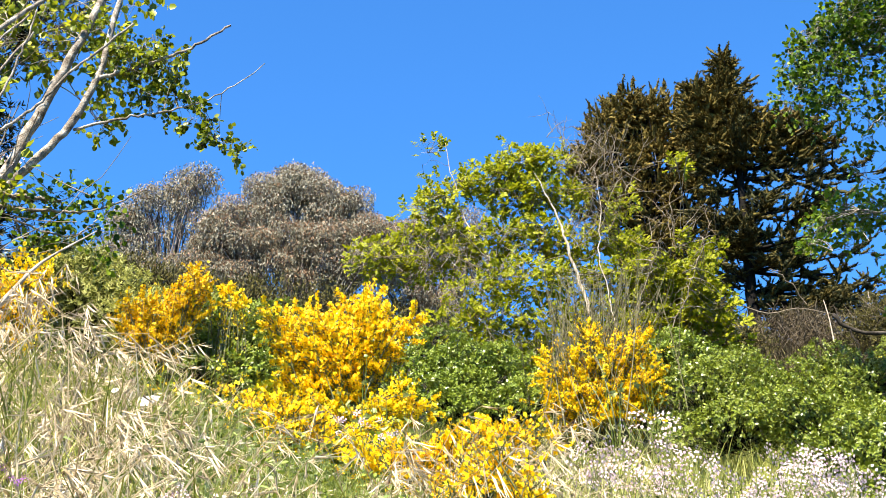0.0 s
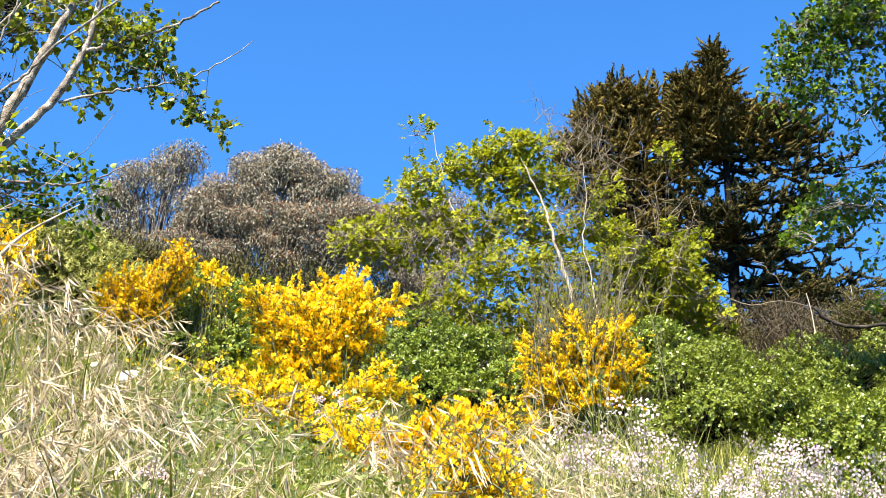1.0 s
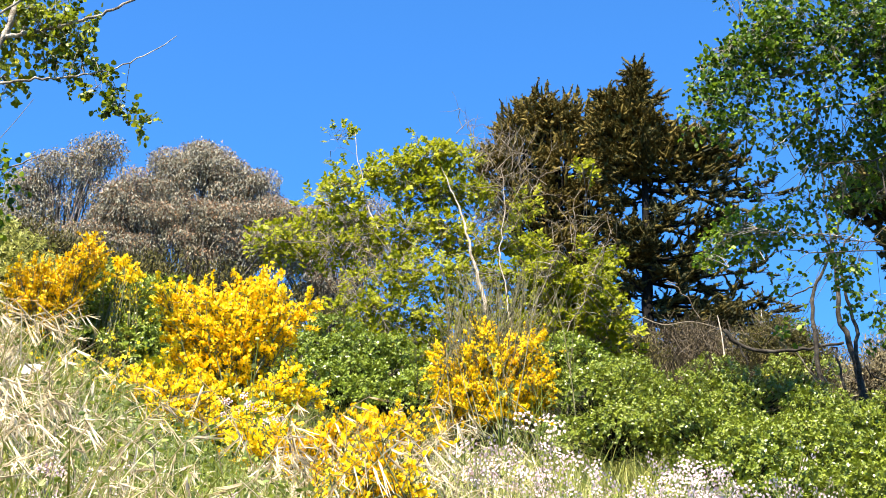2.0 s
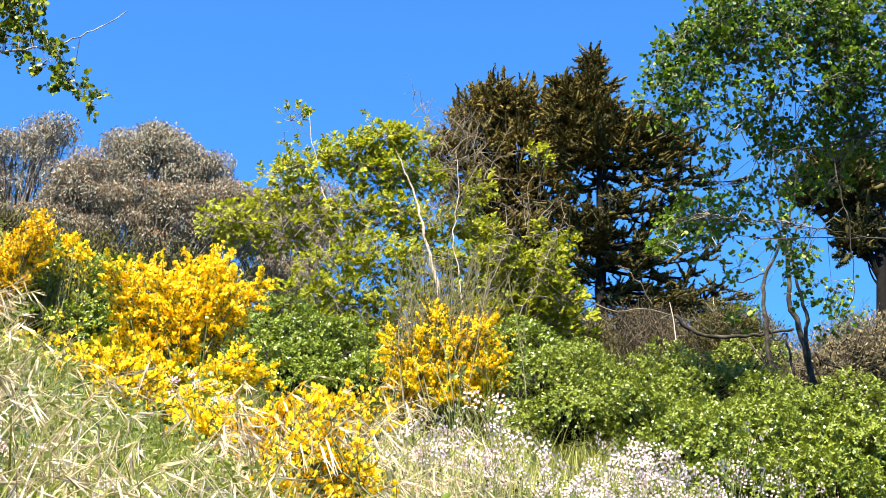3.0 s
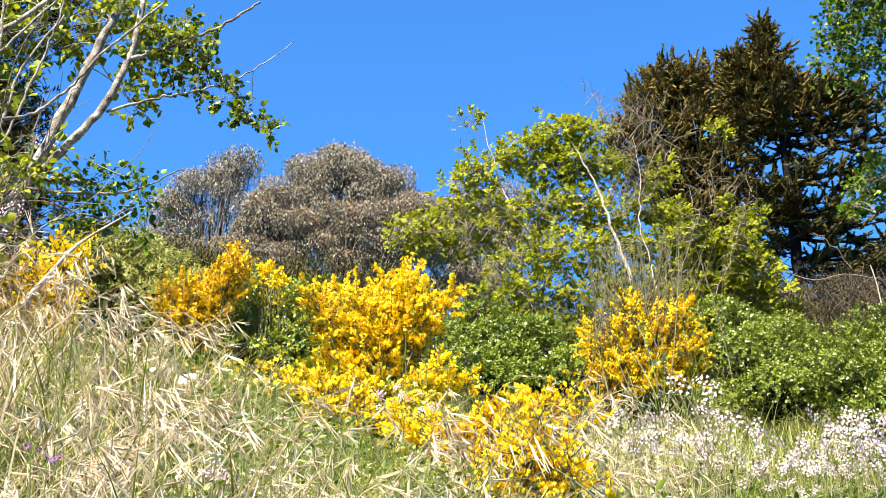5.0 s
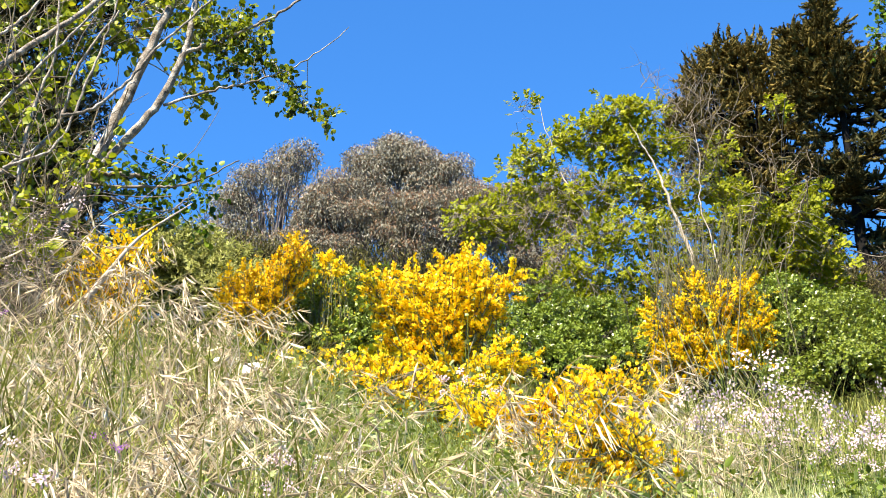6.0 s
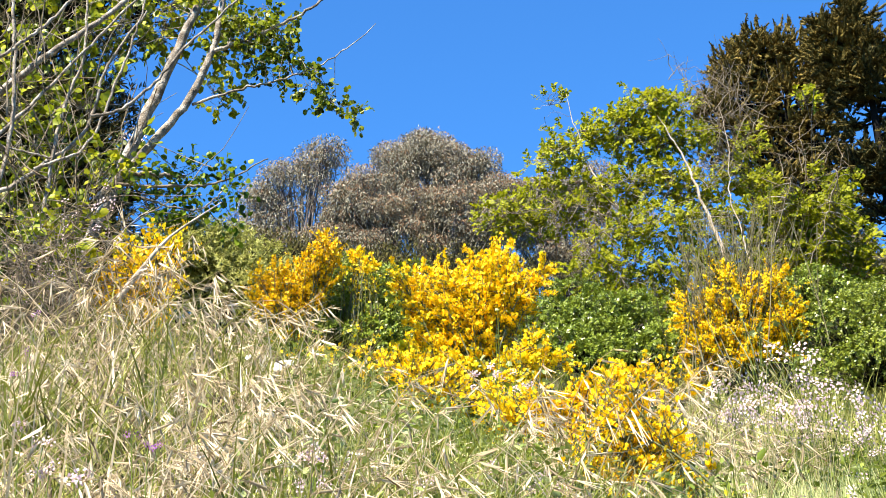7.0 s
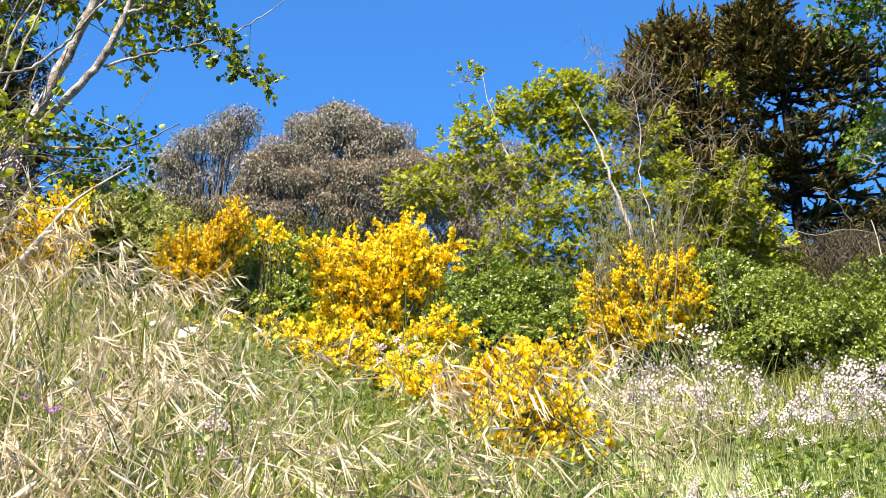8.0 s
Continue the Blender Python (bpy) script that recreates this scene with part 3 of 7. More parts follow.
    way = unit(unit(both[i, j + 1] - both[i, j]) * 0.75 + RNG.normal(size=p.shape) * arr(0.5, 0.6, 0.18) + arr(0, 0, 0.06))
    # A random fifth keep the sunlit tone; the rest carry shade in their colour.
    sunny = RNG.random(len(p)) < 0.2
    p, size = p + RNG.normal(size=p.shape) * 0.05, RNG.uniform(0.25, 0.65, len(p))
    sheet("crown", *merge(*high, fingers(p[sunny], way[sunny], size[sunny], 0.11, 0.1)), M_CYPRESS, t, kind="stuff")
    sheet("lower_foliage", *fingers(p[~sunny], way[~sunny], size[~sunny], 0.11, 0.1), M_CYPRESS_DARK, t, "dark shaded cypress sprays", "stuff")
    return t


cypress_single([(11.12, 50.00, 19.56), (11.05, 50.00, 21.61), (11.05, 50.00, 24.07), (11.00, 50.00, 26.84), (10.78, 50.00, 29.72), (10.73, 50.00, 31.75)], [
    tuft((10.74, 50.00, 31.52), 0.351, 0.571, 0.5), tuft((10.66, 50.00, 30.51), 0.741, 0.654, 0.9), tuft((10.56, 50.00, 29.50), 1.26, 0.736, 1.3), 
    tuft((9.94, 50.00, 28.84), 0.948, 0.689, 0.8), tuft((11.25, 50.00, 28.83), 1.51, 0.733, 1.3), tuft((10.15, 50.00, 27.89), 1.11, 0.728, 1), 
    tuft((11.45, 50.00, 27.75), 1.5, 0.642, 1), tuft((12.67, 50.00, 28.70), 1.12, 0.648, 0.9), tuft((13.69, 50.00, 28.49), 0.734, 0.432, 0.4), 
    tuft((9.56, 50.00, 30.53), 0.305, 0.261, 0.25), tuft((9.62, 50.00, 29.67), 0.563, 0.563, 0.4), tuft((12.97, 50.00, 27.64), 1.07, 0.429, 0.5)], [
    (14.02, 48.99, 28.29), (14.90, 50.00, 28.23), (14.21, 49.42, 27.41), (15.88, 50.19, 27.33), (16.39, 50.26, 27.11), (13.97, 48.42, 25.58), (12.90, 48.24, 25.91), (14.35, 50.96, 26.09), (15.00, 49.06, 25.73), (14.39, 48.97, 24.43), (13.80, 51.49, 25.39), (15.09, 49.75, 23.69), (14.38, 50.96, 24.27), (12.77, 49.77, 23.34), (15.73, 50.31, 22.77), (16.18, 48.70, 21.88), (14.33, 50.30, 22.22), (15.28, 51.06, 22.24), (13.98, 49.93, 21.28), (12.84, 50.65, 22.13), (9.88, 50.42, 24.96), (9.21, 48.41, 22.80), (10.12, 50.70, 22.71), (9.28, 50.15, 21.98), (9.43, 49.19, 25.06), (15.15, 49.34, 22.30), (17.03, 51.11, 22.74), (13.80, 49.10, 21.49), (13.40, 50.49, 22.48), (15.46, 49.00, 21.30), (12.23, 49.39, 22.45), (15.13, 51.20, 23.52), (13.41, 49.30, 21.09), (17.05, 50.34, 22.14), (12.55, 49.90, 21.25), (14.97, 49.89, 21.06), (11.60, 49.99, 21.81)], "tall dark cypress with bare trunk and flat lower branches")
cypress_many_tops((8.26, 53.50, 20.69), [(7.22, 53.30, 32.80), (7.77, 53.30, 33.09), (6.48, 53.30, 32.20), (5.78, 53.30, 31.30), (8.50, 53.30, 32.51), (9.02, 53.30, 32.95), (9.56, 53.30, 32.15), (5.12, 53.30, 30.01), (6.83, 53.30, 32.02), (8.16, 53.30, 31.95), (10.09, 53.30, 31.59)], [
    tuft((7.230, 53.300, 31.150), 0.897, 1.02, 1), tuft((6.390, 53.300, 30.480), 0.68, 0.764, 0.7), tuft((8.160, 53.300, 31.230), 0.77, 0.898, 0.8), 
    tuft((9.210, 53.300, 30.870), 0.986, 1.02, 1), tuft((5.670, 53.300, 28.780), 0.713, 0.839, 0.6), tuft((6.920, 53.300, 29.060), 1.3, 1.1, 1.3), 
    tuft((8.520, 53.300, 29.190), 1.31, 1.18, 1.4), tuft((9.850, 53.300, 29.300), 0.677, 1.06, 0.8), tuft((6.270, 53.300, 27.500), 0.995, 0.995, 0.8), 
    tuft((7.620, 53.300, 27.230), 1.38, 1.16, 1.3), tuft((9.320, 53.300, 27.240), 1.09, 1.17, 1.2), tuft((8.530, 53.300, 25.350), 1.11, 0.986, 1), 
    tuft((9.650, 53.300, 25.430), 0.741, 0.949, 0.7), tuft((7.650, 53.300, 25.040), 0.902, 0.939, 0.6), tuft((9.320, 53.300, 23.850), 0.856, 0.815, 0.7), 
    tuft((8.210, 53.300, 23.410), 0.811, 0.811, 0.5), tuft((10.080, 53.300, 22.610), 0.727, 0.687, 0.4)],
    "dense olive-brown cypress with several pointed tops")
cypress_many_tops((13.85, 31.00, 13.12), [(13.87, 31.00, 18.88), (14.67, 31.00, 19.89)], [
    tuft((12.59, 31.00, 17.79), 0.739, 0.349, 1), tuft((12.96, 31.00, 17.37), 0.736, 0.375, 1.2), tuft((11.95, 31.00, 17.55), 0.535, 0.214, 0.5), 
    tuft((13.01, 31.00, 16.35), 0.371, 0.45, 0.8), tuft((12.32, 31.00, 17.10), 0.6, 0.24, 0.5), tuft((12.83, 31.00, 15.83), 0.395, 0.289, 0.4)],
    "dark cypress standing apart on the slope", 420, M_CYPRESS_DARK, 60)


def brush(label, place, blobs, n, material, name="brush", leaf=0.1, leaves=8, bare=0.0):
    """A far tangle of fine stems and small leaves, with pale dead twigs through it."""
    t = thing(name, place, label, "bush", "scrub on the upper slope")
    n = int(n * 2.2)
    o, w = in_blobs(blobs, n, 0.3, 0.25)
    ends = o + unit(w + RNG.normal(size=o.shape) * 0.7 + arr(0.3, 0, 0.1)) * RNG.uniform(2, 8, (n, 1)) * leaf
    sheet("brushwood", *tubes(curves(o, ends, RNG.normal(size=o.shape) * 0.5 * leaf - arr(0, 0, 0.1), 3)[::2], leaf * 0.13, leaf * 0.05, 3), M_BARKSHADE, t, kind="stuff")
    if bare:
        m = int(n * bare)
        q = o[:m] + unit(RNG.normal(size=(m, 3)) * arr(1, 0.6, 0.5) + arr(0.3, 0, 0.35)) * RNG.uniform(5, 15, (m, 1)) * leaf
        sheet("dead_brushwood", *tubes(curves(o[:m], q, RNG.normal(size=q.shape) * 1.4 * leaf, 5), leaf * 0.15, leaf * 0.05, 3), M_DEADWOOD, t, "bare grey twigs", "stuff")
    pos = np.repeat(ends, leaves, 0) + RNG.normal(size=(n * leaves, 3)) * leaf * 0.9
    d = unit(np.repeat(w, leaves, 0) * 0.5 + RNG.normal(size=pos.shape) * 0.6 + arr(0, 0, 0.4))
    sheet("foliage", *scatter(DIAMOND, pos, frames(d), RNG.uniform(0.7, 1.55, len(pos)) * leaf), material, t, kind="stuff")
    return t


brush("tangled brown dead brush at the foot of a cypress", (10.41, 43.00, 17.20), [
    tuft((8.740, 43.000, 17.460), 0.782, 0.522, 1), tuft((10.670, 44.000, 18.040), 1.07, 0.393, 1), tuft((11.480, 43.000, 17.370), 1.05, 0.384, 1.2), 
    tuft((9.580, 41.000, 16.190), 1.16, 0.364, 1.2), tuft((11.610, 41.000, 16.320), 0.996, 0.332, 1), tuft((11.660, 45.000, 18.770), 0.734, 0.257, 0.6), 
    tuft((8.240, 41.000, 16.010), 0.988, 0.395, 1)], 2600, M_BRUSH, "dead_brush", leaf=0.085, leaves=6, bare=0.2)
brush("rounded olive-green scrub bush on the upper slope", (12.57, 40.00, 16.31), [
    tuft((12.530, 40.000, 16.920), 0.737, 0.524, 1.2), tuft((13.180, 40.000, 16.620), 0.687, 0.49, 1), tuft((12.010, 40.000, 16.450), 0.652, 0.391, 0.8), 
    tuft((13.820, 40.000, 16.140), 0.815, 0.326, 0.6)], 1300, M_BRUSHGREEN, leaf=0.08, bare=0.15)
brush("dry tan scrub bush beyond thin tree stems", (8.21, 20.40, 8.77), [
    tuft((8.16, 20.40, 9.12), 0.418, 0.301, 1.2), tuft((8.56, 20.40, 9.32), 0.336, 0.336, 1), tuft((7.79, 20.40, 8.87), 0.333, 0.183, 0.7), 
    tuft((8.94, 20.40, 9.17), 0.42, 0.336, 1)], 900, M_BRUSHTAN, leaf=0.055, bare=0.2)
brush("olive brush below the cypresses", (6.42, 40.00, 16.06), [
    tuft((7.40, 40.00, 16.64), 0.809, 0.485, 1), tuft((6.42, 40.00, 16.40), 0.806, 0.483, 1), tuft((4.80, 40.00, 16.29), 0.963, 0.482, 0.8), 
    tuft((8.21, 40.00, 16.18), 0.645, 0.355, 0.8)], 1200, M_BRUSHGREEN)
brush("low olive scrub under the gum trees", (-8.75, 59.33, 24.96), [
    tuft((-12.90, 59.00, 25.65), 2.12, 0.754, 1), tuft((-8.35, 59.00, 24.71), 2.35, 0.706, 1), tuft((-4.35, 59.00, 24.49), 2.36, 0.566, 0.8), 
    tuft((0.44, 59.00, 23.31), 2.82, 0.565, 0.7), tuft((-17.10, 59.00, 25.85), 2.11, 0.939, 1)], 1800, M_BRUSHGREEN, leaf=0.16)


def stick(name, label, pts, r0, r1, material):
    v, f, _ = limb(pts, r0, r1, 7, 0.0, 10)
    ob = sheet(name, v, f, material, smooth=True)
    return tagged(ob, label, "branch")


stick("dead_branch", "bleached straight dead stick on the slope", [(10.50, 38.61, 17.23), (10.59, 38.59, 16.72), (10.65, 38.57, 16.01)], 0.012, 0.019, M_BARKWHITE)
stick("dead_branch", "short pale dead stick in the brush", [(12.25, 40.19, 18.13), (12.28, 40.18, 17.33)], 0.01, 0.018, M_BARKWHITE)
stick("dead_branch", "long bare dead branch lying in the brush", [(9.11, 43.06, 18.87), (9.95, 42.88, 18.51), (10.79, 42.67, 18.60), (11.78, 42.41, 18.30)], 0.022, 0.01, M_DEADWOOD)

# ---------------------------------------------------------------- leafy small trees


def near_lines(lines, pts):
    """For each place the nearest point of the boughs' lines."""
    q = np.concatenate(lines)
    out = np.empty_like(pts)
    for a in range(0, len(pts), 400):
        d = ((pts[a:a + 400, None] - q[None]) ** 2).sum(-1)
        d += RNG.random(d.shape) * d.min(1, keepdims=True) * 0.8
        out[a:a + 400] = q[d.argmin(1)]
    return out


def leafy(t, lines, blobs, sprigs, per, leaf, twig, leaf_mat, twig_mat, lo=0.0, template=ROUNDLEAF, droop=0.1, singles=0, name="crown", share=8, gather=2.6, flat=False):
    """Sprigs of leaves in the blobs, twigs that carry them, and side branches to the nearest boughs."""
    hubs, _ = in_blobs(blobs, max(6, sprigs // share), lo)
    root = near_lines(lines, hubs)
    sag = np.linalg.norm(hubs - root, axis=1, keepdims=True)
    side = curves(root, hubs, RNG.normal(size=hubs.shape) * 0.12 * sag + arr(0, 0, 0.1) * sag, 7)
    o, w = in_blobs(blobs, sprigs, lo)
    d2 = np.empty((len(o), 3))
    for a in range(0, len(o), 400):
        d = ((o[a:a + 400, None] - hubs[None]) ** 2).sum(-1)
        d2[a:a + 400] = hubs[d.argmin(1)]
    pull = np.minimum(1, gather * twig / np.maximum(np.linalg.norm(o - d2, axis=1), 1e-6))[:, None]
    o = d2 + (o - d2) * pull
    link = curves(d2, o, RNG.normal(size=o.shape) * twig * 0.3, 3)
    w = unit(w * 0.6 + unit(o - d2) * 0.7 + RNG.normal(size=o.shape) * 0.6 + arr(0, 0, 0.25 - droop))
    tips = o + w * twig * RNG.uniform(0.6, 1.3, (len(o), 1))
    ends = curves(o, tips, RNG.normal(size=o.shape) * twig * 0.1 - arr(0, 0, droop * twig), 3)
    pieces("side_branch", side[:220], leaf * 0.075, leaf * 0.03, 5, twig_mat, t)
    sheet("brushwood", *merge(tubes(side[220:], leaf * 0.09, leaf * 0.04, 4), tubes(link, leaf * 0.04, leaf * 0.03, 3), tubes(ends, leaf * 0.03, leaf * 0.015, 3)), twig_mat, t, kind="stuff")
    s = np.linspace(0.15, 1, per)[None] + RNG.normal(size=(len(o), per)) * 0.04
    pos = o[:, None] + (tips - o)[:, None] * s[..., None]
    d = unit(w[:, None] * 0.7 + RNG.normal(size=pos.shape) * 0.75 - arr(0, 0, droop * 2))
    pos, d = pos.reshape(-1, 3), d.reshape(-1, 3)
    face = RNG.normal(size=pos.shape) * 0.8 + arr(-0.2, -0.45, 0.6)
    if flat:
        way = unit(tips - o)
        up = unit(RNG.normal(size=o.shape) * 0.5 + arr(-0.25, -0.5, 0.6))
        cross = unit(np.cross(way, up))[:, None] * np.where(np.arange(per) % 2, 1, -1)[None, :, None]
        d = unit(way[:, None] * 0.55 + cross * 0.8 + RNG.normal(size=cross.shape) * 0.2).reshape(-1, 3)
        face = np.repeat(up, per, 0) + RNG.normal(size=pos.shape) * 0.25
    turn = frames_n(d, face)
    size = leaf * RNG.uniform(0.6, 1.2, len(pos))
    if singles:
        me = bpy.data.meshes.new("leaf")
        me.from_pydata(template[0].tolist(), [], template[1].tolist())
        me.materials.append(leaf_mat)
        base = np.array(parent_place(t))
        for i in range(min(singles, len(pos))):
            ob = new("leaf", me)
            ob.parent = t
            m = Matrix(turn[i].tolist()).to_4x4()
            ob.matrix_basis = Matrix.Translation(pos[i] - base) @ m @ Matrix.Scale(size[i], 4)
        pos, turn, size = pos[singles:], turn[singles:], size[singles:]
    if len(pos):
        sheet(name, *scatter(template, pos, turn, size), leaf_mat, t, kind="stuff")


# lime-green small tree with pale stems
base = (1.231, 10.900, 5.246)
lime = thing("small_tree", base, "lime-green small tree with whitish forked stems", "tree")
lines = []
for pts, r0, r1 in (
    ([(1.179, 10.518, 5.118), (1.120, 10.518, 5.469), (1.053, 10.518, 5.920), (0.982, 10.518, 6.148), (0.908, 10.518, 6.427), (0.826, 10.518, 6.663), (0.763, 10.518, 6.805), (0.691, 10.518, 6.972)], 0.026, 0.004),
    ([(1.192, 10.277, 5.083), (1.246, 10.277, 5.479), (1.206, 10.277, 5.834), (1.149, 10.277, 6.104), (1.164, 10.277, 6.385), (1.167, 10.277, 6.672), (1.136, 10.277, 6.887)], 0.014, 0.003),
    ([(1.190, 10.807, 5.258), (0.853, 10.807, 5.647), (0.575, 10.807, 6.002), (0.336, 10.807, 6.368), (0.228, 10.807, 6.555), (0.112, 10.807, 6.793), (0.078, 10.807, 6.992), (0.030, 10.807, 7.192), (-0.003, 10.807, 7.421)], 0.018, 0.004),
    ([(1.168, 10.904, 5.334), (0.946, 10.904, 5.735), (0.807, 10.904, 6.153), (0.740, 10.904, 6.538), (0.703, 10.904, 6.887), (0.670, 10.904, 7.139), (0.631, 10.904, 7.333)], 0.014, 0.003),
    ([(0.575, 10.807, 6.002), (0.344, 10.807, 6.223), (0.115, 10.807, 6.351), (-0.156, 10.807, 6.427), (-0.335, 10.807, 6.463), (-0.647, 10.807, 6.487)], 0.012, 0.003),
    ([(1.186, 10.228, 5.110), (1.344, 10.228, 5.512), (1.473, 10.228, 5.879), (1.569, 10.228, 6.161), (1.632, 10.228, 6.306)], 0.012, 0.003),
    ([(1.220, 10.180, 5.097), (1.546, 10.180, 5.420), (1.753, 10.180, 5.745), (1.817, 10.180, 5.929), (1.903, 10.180, 6.165), (1.990, 10.180, 6.381)], 0.012, 0.003),
    ([(1.179, 10.325, 6.408), (1.295, 10.325, 6.753), (1.447, 10.325, 6.853), (1.667, 10.325, 6.939), (1.912, 10.325, 7.023)], 0.008, 0.002),
    ([(0.908, 10.518, 6.427), (1.014, 10.518, 6.580), (1.142, 10.518, 6.761), (1.227, 10.518, 6.941)], 0.008, 0.002),
    ([(0.228, 10.807, 6.555), (0.316, 10.807, 6.759), (0.371, 10.807, 7.016), (0.407, 10.807, 7.223)], 0.007, 0.002),
    ([(0.087, 10.807, 6.841), (-0.100, 10.807, 6.927), (-0.271, 10.807, 6.813)], 0.006, 0.002),
    ([(0.112, 10.807, 6.793), (-0.081, 10.807, 6.654), (-0.345, 10.807, 6.585)], 0.006, 0.002),
    ([(0.031, 10.807, 7.167), (-0.096, 10.807, 7.223), (-0.185, 10.807, 7.185)], 0.004, 0.001),
    ([(0.006, 10.807, 7.344), (-0.083, 10.807, 7.389), (-0.219, 10.807, 7.367)], 0.004, 0.001),
    ([(0.703, 10.904, 6.887), (0.537, 10.904, 7.026), (0.438, 10.904, 7.197)], 0.006, 0.002),
    ([(0.575, 10.807, 6.002), (0.361, 10.807, 5.892), (0.097, 10.807, 5.920), (-0.024, 10.807, 5.771)], 0.008, 0.002),
    ([(0.407, 10.518, 5.510), (0.224, 10.518, 5.768), (0.064, 10.518, 5.941), (-0.031, 10.518, 6.096)], 0.006, 0.003),
):
    v, f, line = limb(pts, r0 * (0.75 if r0 > 0.02 else 0.5 if r0 > 0.0135 else 0.36), r1 * 0.5, 8, 0.007, 24)
    sheet("stem", v, f, M_BARKWHITE if r0 > 0.0135 else M_DEADWOOD, lime, smooth=True)
    lines.append(line[4:])
leafy(lime, lines, [
    tuft((0.048, 10.900, 7.469), 0.176, 0.0371, 0.056, 0.22), tuft((-0.198, 10.900, 7.343), 0.0739, 0.0277, 0.0175, 0.22), tuft((-0.196, 10.900, 7.167), 0.0551, 0.023, 0.014, 0.22), 
    tuft((-0.019, 10.900, 7.202), 0.0552, 0.0828, 0.028, 0.22), tuft((-0.123, 10.900, 7.039), 0.101, 0.064, 0.056, 0.22), tuft((0.144, 10.900, 7.019), 0.128, 0.0915, 0.35, 0.22), 
    tuft((-0.088, 10.900, 6.848), 0.182, 0.0909, 0.6, 0.22), tuft((-0.310, 10.900, 6.780), 0.154, 0.0453, 0.063, 0.22), tuft((0.300, 10.900, 7.094), 0.165, 0.101, 0.5, 0.22), 
    tuft((0.462, 10.900, 7.086), 0.156, 0.11, 0.5, 0.22), tuft((0.497, 10.900, 7.344), 0.0556, 0.0463, 0.021, 0.22), tuft((0.627, 10.900, 7.224), 0.185, 0.102, 0.7, 0.22), 
    tuft((0.817, 10.900, 7.240), 0.167, 0.0833, 0.5, 0.22), tuft((0.969, 10.900, 7.273), 0.0834, 0.0556, 0.0525, 0.22), tuft((0.540, 10.900, 6.888), 0.256, 0.128, 0.8, 0.22), 
    tuft((0.766, 10.900, 6.977), 0.174, 0.128, 0.6, 0.22), tuft((0.998, 10.900, 6.909), 0.165, 0.128, 0.5, 0.22), tuft((-0.258, 10.900, 6.559), 0.153, 0.054, 0.25, 0.22), 
    tuft((0.019, 10.900, 6.595), 0.189, 0.0631, 0.35, 0.22), tuft((-0.519, 10.900, 6.455), 0.251, 0.0537, 0.45, 0.22), tuft((-0.607, 10.900, 6.340), 0.196, 0.0535, 0.3, 0.22), 
    tuft((-0.240, 10.900, 6.300), 0.25, 0.0981, 0.45, 0.22), tuft((0.111, 10.900, 6.414), 0.206, 0.0986, 0.5, 0.22), tuft((0.374, 10.900, 6.543), 0.207, 0.117, 0.7, 0.22), 
    tuft((0.690, 10.900, 6.567), 0.244, 0.145, 1, 0.22), tuft((1.002, 10.900, 6.482), 0.208, 0.163, 0.8, 0.22), tuft((1.281, 10.900, 6.603), 0.163, 0.127, 0.4, 0.22), 
    tuft((1.438, 10.900, 6.857), 0.101, 0.101, 0.25, 0.22), tuft((1.475, 10.900, 6.458), 0.172, 0.0995, 0.5, 0.22)], 2300, 8, 0.034, 0.075, M_LIME, M_BARK, singles=300, droop=0.0, share=8, gather=1.5, flat=True, template=WIDELEAF)
